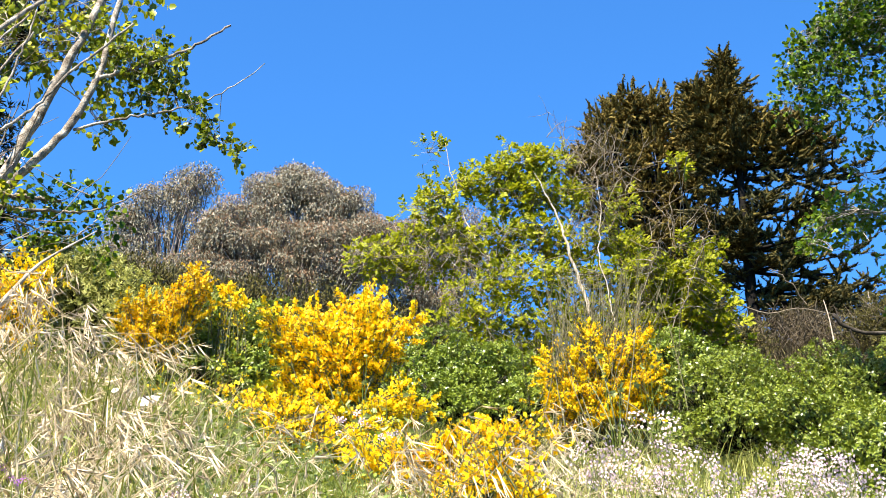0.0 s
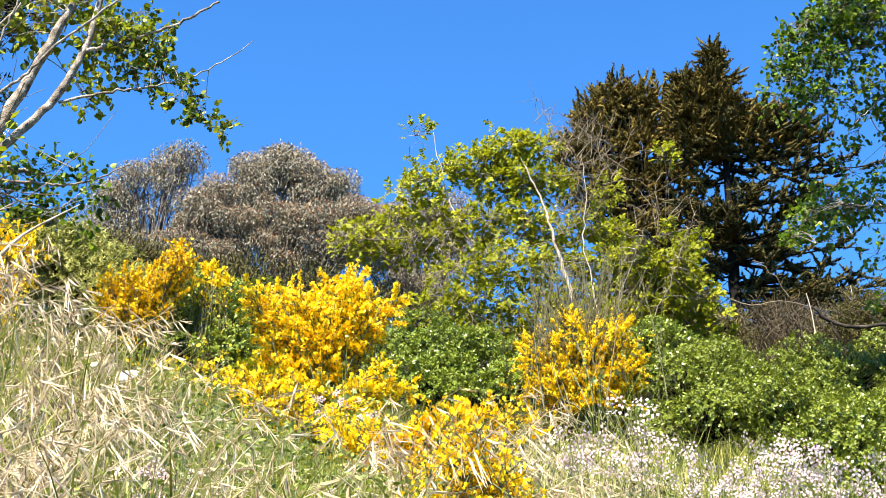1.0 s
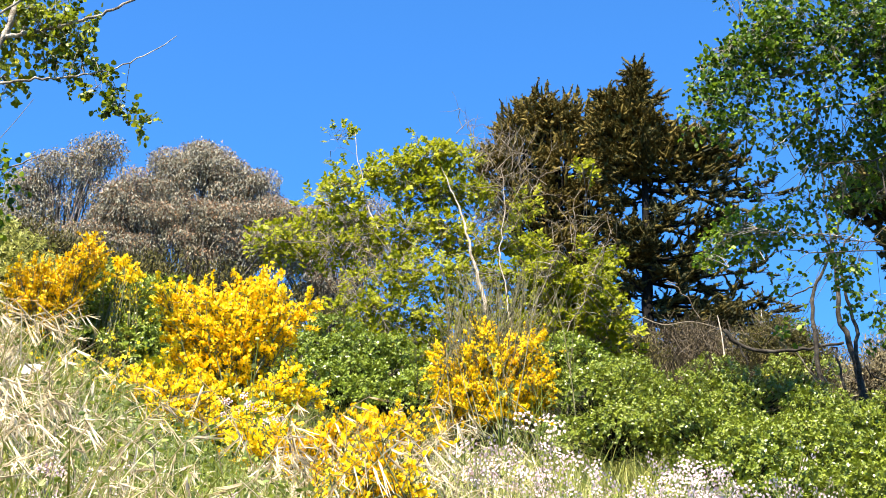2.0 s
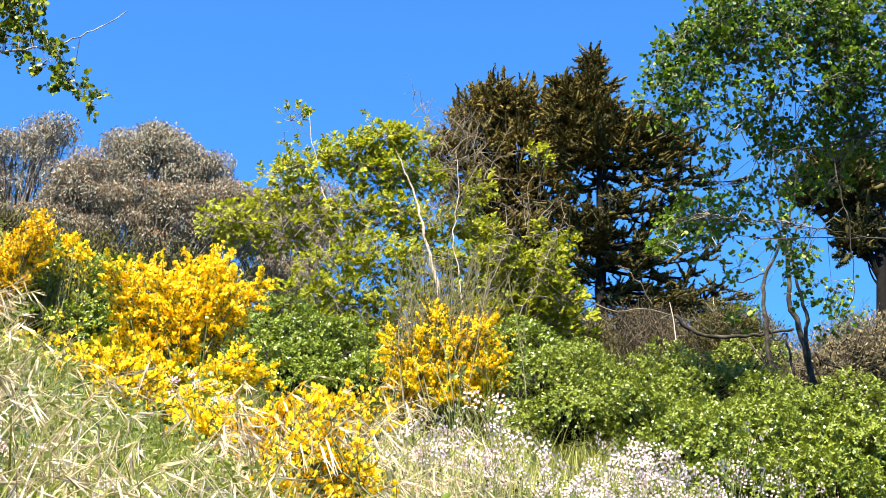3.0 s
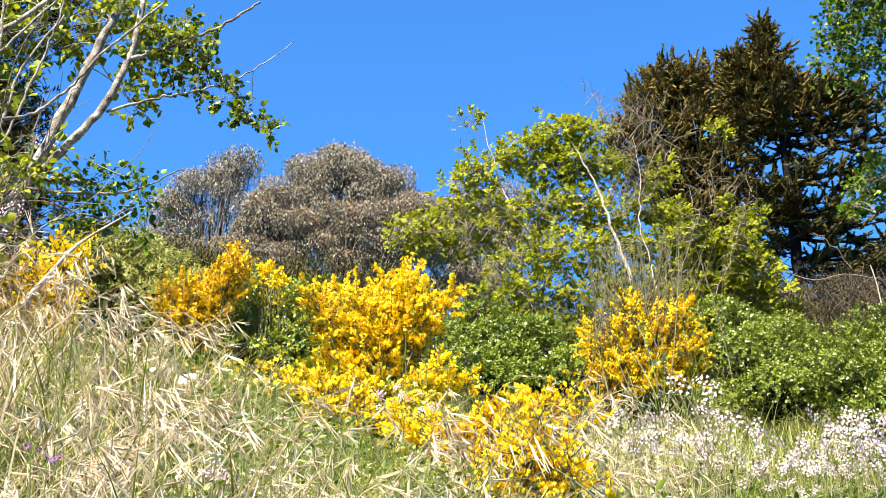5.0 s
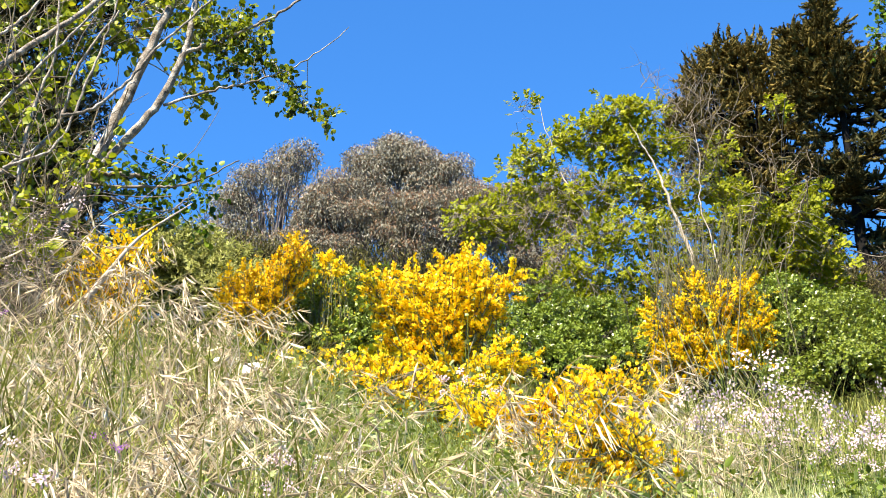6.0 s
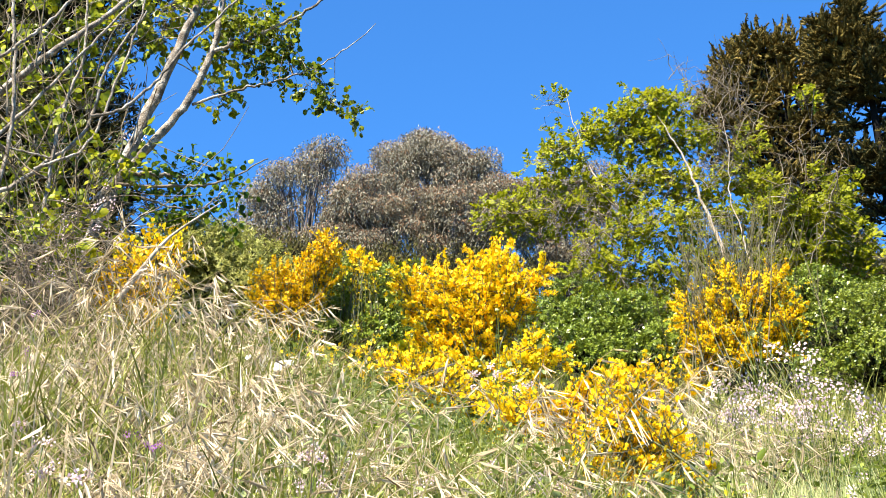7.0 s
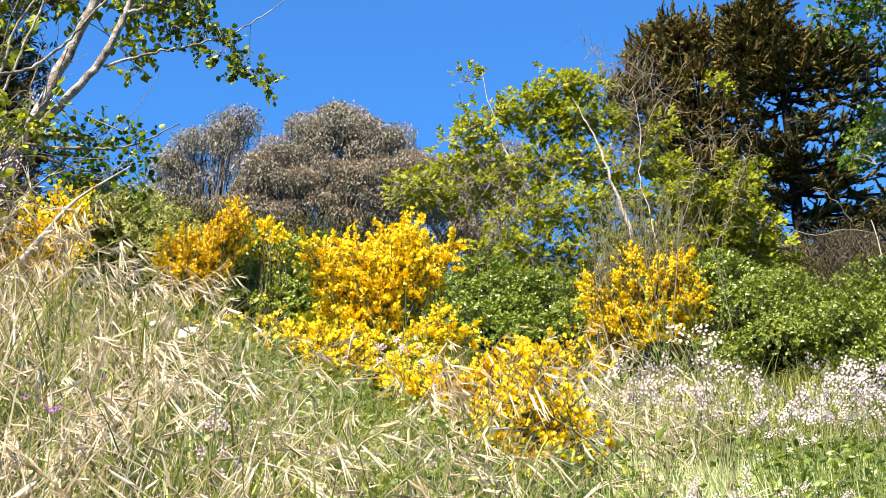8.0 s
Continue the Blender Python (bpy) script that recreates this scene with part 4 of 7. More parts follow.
leafy(lime, lines, [
    tuft((0.562, 10.750, 6.140), 0.291, 0.141, 1, 0.28), tuft((0.215, 10.750, 6.029), 0.245, 0.14, 0.55, 0.28), tuft((0.056, 10.750, 5.772), 0.199, 0.139, 0.4, 0.28), 
    tuft((0.402, 10.750, 5.797), 0.243, 0.139, 0.7, 0.28), tuft((0.918, 10.750, 6.080), 0.246, 0.123, 0.8, 0.28), tuft((1.271, 10.750, 6.145), 0.203, 0.124, 0.7, 0.28), 
    tuft((1.547, 10.750, 6.155), 0.204, 0.115, 0.8, 0.28), tuft((1.740, 10.750, 6.073), 0.194, 0.115, 0.7, 0.28), tuft((1.941, 10.750, 6.146), 0.133, 0.0976, 0.45, 0.28), 
    tuft((1.888, 10.750, 6.482), 0.0718, 0.0404, 0.16, 0.28), tuft((2.078, 10.750, 6.364), 0.125, 0.0626, 0.3, 0.28), tuft((1.541, 10.750, 5.878), 0.246, 0.114, 0.9, 0.28), 
    tuft((1.807, 10.750, 5.841), 0.167, 0.114, 0.5, 0.28), tuft((1.190, 10.750, 5.806), 0.245, 0.114, 0.8, 0.28), tuft((0.798, 10.750, 5.732), 0.243, 0.122, 0.8, 0.28), 
    tuft((1.945, 10.750, 7.172), 0.174, 0.0505, 0.22, 0.28), tuft((1.720, 10.750, 5.657), 0.218, 0.0871, 0.4, 0.28), tuft((0.545, 10.750, 5.529), 0.259, 0.103, 0.5, 0.28), 
    tuft((2.072, 10.750, 5.588), 0.131, 0.0871, 0.2, 0.28), tuft((0.242, 10.750, 5.554), 0.172, 0.0861, 0.4, 0.28),
    tuft((1.612, 10.500, 6.046), 0.216, 0.129, 0.8, 0.2), tuft((1.852, 10.500, 5.970), 0.198, 0.129, 0.8, 0.2), tuft((1.722, 10.500, 5.730), 0.214, 0.111, 0.7, 0.2), 
    tuft((2.025, 10.500, 5.798), 0.146, 0.111, 0.5, 0.2), tuft((1.422, 10.500, 5.618), 0.212, 0.0849, 0.5, 0.2), tuft((2.153, 10.500, 5.624), 0.128, 0.0853, 0.2, 0.2), 
    tuft((1.125, 10.500, 5.552), 0.254, 0.0846, 0.5, 0.2)], 3100, 8, 0.034, 0.075, M_LIME, M_BARK, droop=0.0, share=9, gather=1.5, flat=True, template=WIDELEAF)

# its bare twigs
o, w = in_blobs([
    tuft((1.191, 10.600, 7.029), 0.247, 0.224, 1.2, 0.2), tuft((1.374, 10.600, 6.893), 0.179, 0.179, 0.7, 0.2), tuft((0.915, 10.600, 7.208), 0.18, 0.18, 0.4, 0.2), 
    tuft((1.692, 10.600, 6.427), 0.176, 0.265, 0.6, 0.2), tuft((1.115, 10.600, 6.432), 0.176, 0.264, 0.6, 0.2), tuft((1.960, 10.600, 6.496), 0.133, 0.177, 0.3, 0.2), 
    tuft((0.376, 10.600, 6.232), 0.304, 0.217, 0.5, 0.2), tuft((-0.236, 10.600, 6.282), 0.26, 0.13, 0.4, 0.2), tuft((0.135, 10.600, 5.886), 0.215, 0.172, 0.4, 0.2), 
    tuft((1.652, 10.600, 5.626), 0.172, 0.129, 0.6, 0.2), tuft((1.347, 10.600, 5.788), 0.215, 0.172, 0.5, 0.2)], 170)
n = len(o)
kink = o + unit(RNG.normal(size=o.shape) * arr(0.55, 0.3, 0.4) + arr(0.1, 0, 0.7)) * RNG.uniform(0.10, 0.28, (n, 1))
tip = kink + unit(kink - o + RNG.normal(size=o.shape) * 0.14) * RNG.uniform(0.05, 0.2, (n, 1))
for a, b, c in zip(o, kink, tip):
    v, f, line = limb([a, b, c], 0.0034, 0.001, 4, 0.005, 8)
    sheet("bare_twig", v, f, M_DEADWOOD, lime, "leafless grey twig")
more0 = np.repeat(kink, 2, 0)
more = curves(more0, more0 + RNG.normal(size=(2 * n, 3)) * arr(0.09, 0.06, 0.07) + arr(0, 0, 0.04), RNG.normal(size=(2 * n, 3)) * 0.015, 6)
sheet("bare_brushwood", *tubes(more, 0.0017, 0.0008, 4), M_DEADWOOD, lime, "fine leafless grey twigs", "stuff")

# grey-stemmed tree close by, with lichen-pale boughs
base = (-2.036, 5.336, 3.558)
near = thing("young_alder", base, "leafy tree with pale mottled boughs and bare side twigs", "tree")
lines = []
for pts, r0, r1, mat in (
    ([base, (-1.877, 5.289, 4.003), (-1.759, 5.329, 4.373), (-1.632, 5.370, 4.738), (-1.519, 5.403, 5.076), (-1.354, 5.447, 5.580)], 0.038, 0.022, M_BARK),
    ([(-1.879, 5.288, 4.113), (-1.670, 5.253, 4.310), (-1.532, 5.295, 4.524), (-1.442, 5.321, 4.772), (-1.401, 5.332, 5.020), (-1.341, 5.347, 5.479)], 0.026, 0.016, M_BARK),
    ([(-1.451, 5.318, 4.758), (-1.295, 5.359, 4.839), (-1.092, 5.302, 4.883), (-0.908, 5.337, 5.029)], 0.013, 0.006, M_BARK),
    ([(-1.510, 5.302, 4.518), (-1.335, 5.348, 4.592), (-1.146, 5.341, 4.623), (-0.933, 5.332, 4.699), (-0.759, 5.360, 4.859)], 0.009, 0.002, M_BARK),
    ([(-1.839, 5.249, 4.166), (-1.520, 5.299, 4.150), (-1.371, 5.339, 4.186), (-1.209, 5.379, 4.284)], 0.010, 0.003, M_DEADWOOD),
    ([(-1.826, 5.306, 4.234), (-1.679, 5.355, 4.244), (-1.554, 5.393, 4.242)], 0.014, 0.010, M_BARK),
    ([(-2.406, 5.179, 4.470), (-2.256, 5.137, 4.555), (-2.068, 5.109, 4.685), (-1.829, 5.199, 4.927), (-1.620, 5.269, 5.169)], 0.026, 0.010, M_BARK),
    ([(-1.820, 4.990, 4.332), (-1.721, 5.025, 4.366), (-1.604, 5.064, 4.488), (-1.484, 5.101, 4.671), (-1.273, 5.158, 4.926)], 0.010, 0.006, M_BARK),
    ([(-2.061, 5.004, 3.622), (-2.003, 5.027, 3.901), (-1.955, 5.046, 4.386), (-1.890, 5.071, 4.672), (-1.905, 5.065, 5.013)], 0.012, 0.006, M_BARK),
    ([(-2.231, 4.929, 4.181), (-2.092, 4.990, 4.369), (-1.928, 5.056, 4.616), (-1.694, 5.140, 4.958)], 0.012, 0.006, M_BARK),
    ([(-2.000, 4.920, 4.086), (-1.832, 4.986, 4.198), (-1.746, 5.017, 4.451), (-1.675, 5.041, 4.711), (-1.638, 5.053, 4.925)], 0.009, 0.005, M_BARK),
    ([(-2.257, 5.028, 4.015), (-2.075, 5.106, 4.168), (-1.906, 5.172, 4.371), (-1.838, 5.196, 4.660), (-1.700, 5.243, 4.941)], 0.014, 0.006, M_BARK),
    ([(-2.157, 4.744, 4.437), (-1.999, 4.813, 4.608), (-1.816, 4.885, 4.863)], 0.010, 0.007, M_BARK),
    ([(-2.132, 4.864, 3.841), (-2.086, 4.884, 4.241), (-2.100, 4.878, 4.582), (-2.130, 4.865, 4.882)], 0.012, 0.008, M_BARK),
    ([(-1.946, 4.942, 4.139), (-2.118, 4.870, 4.166), (-2.228, 4.821, 4.146)], 0.006, 0.004, M_BARK),
    ([(-1.686, 5.248, 4.091), (-1.496, 5.306, 4.048), (-1.412, 5.329, 4.105), (-1.370, 5.340, 4.156)], 0.006, 0.003, M_BARK),
):
    v, f, line = limb(pts, r0 * 0.74, r1 * 0.74, 9, 0.0026, 30)
    sheet("bough", v, f, mat, near, smooth=True)
    lines.append(line[5:])
leafy(near, lines[2:4], [
    tuft((-1.443, 5.400, 5.025), 0.0961, 0.0528, 0.7, 0.12), tuft((-1.330, 5.400, 4.903), 0.0905, 0.0619, 0.9, 0.12), tuft((-1.268, 5.400, 4.788), 0.0756, 0.0661, 0.7, 0.12), 
    tuft((-1.234, 5.400, 4.935), 0.0857, 0.0619, 0.6, 0.12), tuft((-1.403, 5.400, 4.896), 0.0715, 0.0572, 0.5, 0.12), tuft((-1.148, 5.400, 4.831), 0.0709, 0.0615, 0.6, 0.12), 
    tuft((-1.112, 5.400, 4.706), 0.061, 0.061, 0.5, 0.12), tuft((-1.016, 5.400, 4.591), 0.0511, 0.0325, 0.35, 0.12), tuft((-0.946, 5.400, 4.519), 0.0416, 0.0231, 0.25, 0.12), 
    tuft((-0.876, 5.400, 4.486), 0.0231, 0.0184, 0.1, 0.12), tuft((-1.207, 5.400, 4.688), 0.0469, 0.0422, 0.2, 0.12)], 260, 8, 0.0235, 0.07, M_ALDER, M_BARK, singles=300, droop=0.2, share=4)
leafy(near, lines, [
    tuft((-2.382, 5.600, 4.796), 0.114, 0.114, 1, 0.2), tuft((-2.248, 5.600, 4.531), 0.131, 0.121, 1, 0.2), tuft((-2.347, 5.600, 4.357), 0.111, 0.13, 0.9, 0.2), 
    tuft((-2.123, 5.600, 4.731), 0.108, 0.0637, 0.6, 0.2), tuft((-2.094, 5.600, 5.081), 0.15, 0.09, 0.8, 0.2), tuft((-2.331, 5.600, 5.133), 0.161, 0.116, 1, 0.2), 
    tuft((-1.891, 5.600, 5.119), 0.135, 0.09, 0.8, 0.2), tuft((-1.735, 5.600, 5.060), 0.0895, 0.0895, 0.5, 0.2), tuft((-1.623, 5.600, 5.136), 0.0897, 0.0648, 0.5, 0.2), 
    tuft((-1.985, 5.600, 4.956), 0.0892, 0.0397, 0.2, 0.2), tuft((-1.494, 5.600, 4.770), 0.0536, 0.0877, 0.4, 0.2), tuft((-1.458, 5.600, 4.920), 0.054, 0.0688, 0.35, 0.2), 
    tuft((-2.128, 5.600, 4.419), 0.111, 0.0818, 0.4, 0.2), tuft((-1.911, 5.600, 4.753), 0.0881, 0.0245, 0.1, 0.2), tuft((-1.797, 5.600, 4.457), 0.0624, 0.0576, 0.12, 0.2), 
    tuft((-2.112, 5.600, 4.181), 0.109, 0.0854, 0.4, 0.2), tuft((-2.279, 5.600, 4.116), 0.109, 0.0852, 0.5, 0.2), tuft((-1.720, 5.600, 5.335), 0.505, 0.0909, 1.6, 0.2), 
    tuft((-2.244, 5.600, 5.389), 0.306, 0.0918, 1.2, 0.2)], 560, 6, 0.034, 0.095, M_ALDER, M_BARK, droop=0.2)
leafy(near, lines[4:6] + lines[15:], [
    tuft((-1.645, 5.400, 4.253), 0.0551, 0.0184, 0.35, 0.07), tuft((-1.517, 5.400, 4.272), 0.0505, 0.0275, 0.35, 0.07), tuft((-1.399, 5.400, 4.232), 0.0503, 0.0274, 0.35, 0.07), 
    tuft((-1.357, 5.400, 4.145), 0.0318, 0.0318, 0.25, 0.07), tuft((-1.618, 5.400, 4.154), 0.0593, 0.0274, 0.25, 0.07), tuft((-1.545, 5.400, 4.061), 0.0816, 0.0227, 0.45, 0.07), 
    tuft((-1.636, 5.400, 4.026), 0.0543, 0.0226, 0.25, 0.07), tuft((-1.378, 5.400, 4.023), 0.0451, 0.0316, 0.25, 0.07), tuft((-1.502, 5.400, 4.157), 0.0228, 0.0456, 0.12, 0.07), 
    tuft((-1.797, 5.400, 4.219), 0.0551, 0.0322, 0.2, 0.07)], 115, 6, 0.026, 0.075, M_BIRCH, M_STEMDARK, droop=0.15)
# a few broad sunlit leaves
for place, n, size in (((-1.633, 5.200, 4.341), 4, 0.055), ((-1.977, 5.000, 4.352), 5, 0.045), ((-1.802, 5.100, 4.488), 3, 0.048), ((-1.731, 5.100, 4.617), 4, 0.042), ((-1.818, 4.900, 3.742), 6, 0.06), ((-1.974, 4.900, 3.844), 5, 0.05)):
    q = np.array(place) + RNG.normal(size=(n, 3)) * 0.022
    turn = frames_n(unit(RNG.normal(size=(n, 3)) * arr(1, 0.4, 0.5)), arr(-0.25, -0.6, 0.6) + RNG.normal(size=(n, 3)) * 0.3)
    for a, b in zip(q, turn):
        sheet("leaf", *scatter(ROUNDLEAF, a[None], b[None], [size]), M_SUNLEAF, near, "broad yellow-green leaf")
# bare twig tangle round its foot
k = 85
o, w = in_blobs([tuft((-1.960, 5.151, 3.903), 0.245, 0.29, 1.0, 0.3), tuft((-2.058, 5.005, 4.448), 0.241, 0.372, 0.8, 0.3)], k)
e = o + unit(RNG.normal(size=o.shape) * arr(0.55, 0.4, 0.7) + arr(-0.05, 0, 0.5)) * RNG.uniform(0.3, 0.95, (k, 1))
pieces("bare_twig", curves(o, e, RNG.normal(size=o.shape) * 0.09, 9) + RNG.normal(size=(k, 9, 3)) * 0.006, RNG.uniform(0.0015, 0.0042, k), 0.001, 5, M_DEADWOOD, near, "leafless grey twig")
vine = thing("climbing_vine", base, "flowering vine with pale green leaves over bare twigs", "plant")
leafy(vine, lines, [
    tuft((-1.847, 5.033, 3.822), 0.175, 0.197, 1.0, 0.15), tuft((-1.747, 5.069, 4.159), 0.109, 0.131, 0.5, 0.12), tuft((-1.992, 4.924, 3.676), 0.153, 0.131, 0.25, 0.15)], 90, 5, 0.03, 0.08, M_ALDER, M_DEADWOOD)
o, w = in_blobs([tuft((-1.831, 4.986, 3.824), 0.197, 0.241, 1.0, 0.12), tuft((-1.950, 4.887, 3.592), 0.175, 0.109, 0.7, 0.12), tuft((-1.665, 5.149, 4.289), 0.131, 0.0876, 0.2, 0.1)], 70)
turn = frames(unit(RNG.normal(size=(70, 3)) * 0.6 + arr(-0.3, -0.7, 0.4)))
for tip, q in zip(o, turn):
    sheet("flower", *scatter(CROSS, tip[None], q[None], RNG.uniform(0.012, 0.018, 1)), M_RADISH, vine)
e = o + unit(RNG.normal(size=o.shape) + arr(0, 0, -0.6)) * RNG.uniform(0.15, 0.4, (70, 1))
pieces("dry_stem", curves(e, o, RNG.normal(size=o.shape) * 0.03, 6), 0.0022, 0.001, 4, M_DEADWOOD, vine, "pale dry vine stem")
stick("dead_branch", "pale split dead branch leaning in dry grass", [(-1.624, 4.847, 3.510), (-1.551, 4.871, 3.626), (-1.461, 4.899, 3.758), (-1.285, 4.949, 3.905)], 0.014, 0.002, M_BARKWHITE)

# slim dark-stemmed tree with a hanging crown
base = (3.462, 9.300, 4.724)
slim = thing("alder_tree", base, "slim tree with dark leaning stems and loose green crown", "tree")
lines = []
for pts, r0, r1 in (
    ([(3.497, 9.300, 4.774), (3.481, 9.300, 4.971), (3.440, 9.300, 5.211), (3.383, 9.300, 5.412), (3.375, 9.300, 5.705), (3.365, 9.300, 5.853), (3.355, 9.300, 6.003)], 0.026, 0.01),
    ([(3.421, 9.500, 4.833), (3.276, 9.500, 5.026), (3.268, 9.500, 5.334), (3.259, 9.500, 5.587), (3.301, 9.500, 5.740), (3.386, 9.500, 5.919), (3.446, 9.500, 6.077)], 0.02, 0.008),
    ([(3.450, 9.100, 4.727), (3.417, 9.100, 4.939), (3.390, 9.100, 5.095), (3.421, 9.100, 5.257), (3.370, 9.100, 5.457), (3.343, 9.100, 5.640), (3.315, 9.100, 5.805)], 0.018, 0.008),
    ([(3.447, 9.400, 4.842), (3.376, 9.400, 5.120), (3.377, 9.400, 5.243), (3.287, 9.400, 5.196), (3.245, 9.400, 5.358)], 0.01, 0.005),
    ([(3.365, 9.300, 5.853), (3.279, 9.300, 6.084), (3.232, 9.300, 6.300), (3.183, 9.300, 6.519), (3.091, 9.300, 6.716)], 0.008, 0.003),
    ([(3.372, 9.300, 5.961), (3.452, 9.300, 6.229), (3.488, 9.300, 6.454), (3.528, 9.300, 6.729), (3.506, 9.300, 7.005)], 0.009, 0.003),
    ([(3.387, 9.300, 5.876), (3.545, 9.300, 6.105), (3.661, 9.300, 6.290), (3.800, 9.300, 6.479)], 0.008, 0.003),
    ([(3.355, 9.300, 6.003), (3.334, 9.300, 6.308), (3.331, 9.300, 6.577), (3.331, 9.300, 6.897), (3.306, 9.300, 7.175)], 0.008, 0.003),
    ([(3.301, 9.500, 5.740), (3.092, 9.500, 5.639), (3.034, 9.500, 5.677)], 0.006, 0.003),
    ([(3.610, 7.900, 5.324), (3.359, 7.900, 5.316), (2.949, 7.900, 5.278), (2.741, 7.900, 5.244), (2.572, 7.900, 5.260), (2.397, 7.900, 5.160), (2.226, 7.900, 5.119)], 0.005, 0.0015),
    ([(3.753, 7.900, 6.740), (3.479, 7.900, 6.648), (3.113, 7.900, 6.557), (2.854, 7.900, 6.484), (2.636, 7.900, 6.449), (2.418, 7.900, 6.389), (2.183, 7.900, 6.280)], 0.012, 0.003),
    ([(3.776, 7.900, 6.960), (3.396, 7.900, 6.882), (3.021, 7.900, 6.805), (2.686, 7.900, 6.698), (2.355, 7.900, 6.577), (2.100, 7.900, 6.453)], 0.011, 0.003),
    ([(3.712, 7.900, 6.334), (3.350, 7.900, 6.343), (3.020, 7.900, 6.274), (2.730, 7.900, 6.209), (2.441, 7.900, 6.105), (2.123, 7.900, 6.077)], 0.009, 0.002),
    ([(3.688, 7.900, 6.093), (3.391, 7.900, 5.990), (3.171, 7.900, 5.913), (2.956, 7.900, 5.868), (2.742, 7.900, 5.827)], 0.009, 0.003),
    ([(3.359, 7.900, 5.316), (3.126, 7.900, 5.343), (2.921, 7.900, 5.364), (2.680, 7.900, 5.364), (2.407, 7.900, 5.380)], 0.004, 0.0015),
    ([(2.809, 7.900, 6.335), (2.725, 7.900, 6.129), (2.575, 7.900, 5.960), (2.462, 7.900, 5.816)], 0.005, 0.002),
    ([(3.171, 7.900, 5.913), (3.219, 7.900, 5.630), (3.267, 7.900, 5.372), (3.247, 7.900, 4.935), (3.184, 7.900, 4.790)], 0.005, 0.002),
):
    v, f, line = limb(pts, r0, r1, 8, 0.006, 20)
    sheet("stem", v, f, M_STEMDARK if pts[0][1] > 8.9 or pts[0][2] < 6.2 else M_BARK, slim, smooth=True)
    lines.append(line[4:])
leafy(slim, lines[9:], [
    tuft((2.434, 7.800, 6.573), 0.174, 0.105, 1.2, 0.3), tuft((2.216, 7.800, 6.432), 0.118, 0.083, 0.7, 0.3), tuft((2.106, 7.800, 6.315), 0.0757, 0.055, 0.3, 0.3), 
    tuft((2.277, 7.800, 6.200), 0.171, 0.103, 1.1, 0.3), tuft((2.098, 7.800, 6.067), 0.122, 0.0544, 0.35, 0.3), tuft((2.295, 7.800, 5.961), 0.136, 0.0678, 0.5, 0.3), 
    tuft((2.584, 7.800, 6.709), 0.176, 0.105, 1.2, 0.3), tuft((2.606, 7.800, 6.452), 0.174, 0.111, 0.8, 0.3), tuft((2.830, 7.800, 6.601), 0.175, 0.14, 1.1, 0.3), 
    tuft((3.021, 7.800, 6.763), 0.177, 0.127, 1.3, 0.3), tuft((2.883, 7.800, 6.325), 0.139, 0.0762, 0.4, 0.3), tuft((2.624, 7.800, 6.136), 0.171, 0.0617, 0.3, 0.3), 
    tuft((3.193, 7.800, 6.635), 0.176, 0.148, 1.5, 0.3), tuft((3.314, 7.800, 6.363), 0.139, 0.146, 1.3, 0.3), tuft((3.158, 7.800, 6.190), 0.138, 0.0829, 0.6, 0.3), 
    tuft((3.364, 7.800, 6.733), 0.177, 0.163, 1.4, 0.3), tuft((3.617, 7.800, 6.511), 0.211, 0.281, 1.4, 0.3), tuft((2.674, 7.800, 7.022), 0.606, 0.128, 2, 0.3), 
    tuft((3.339, 7.800, 7.087), 0.395, 0.165, 2, 0.3)], 2700, 6, 0.029, 0.07, M_BIRCH, M_BARK, singles=300, droop=0.15)
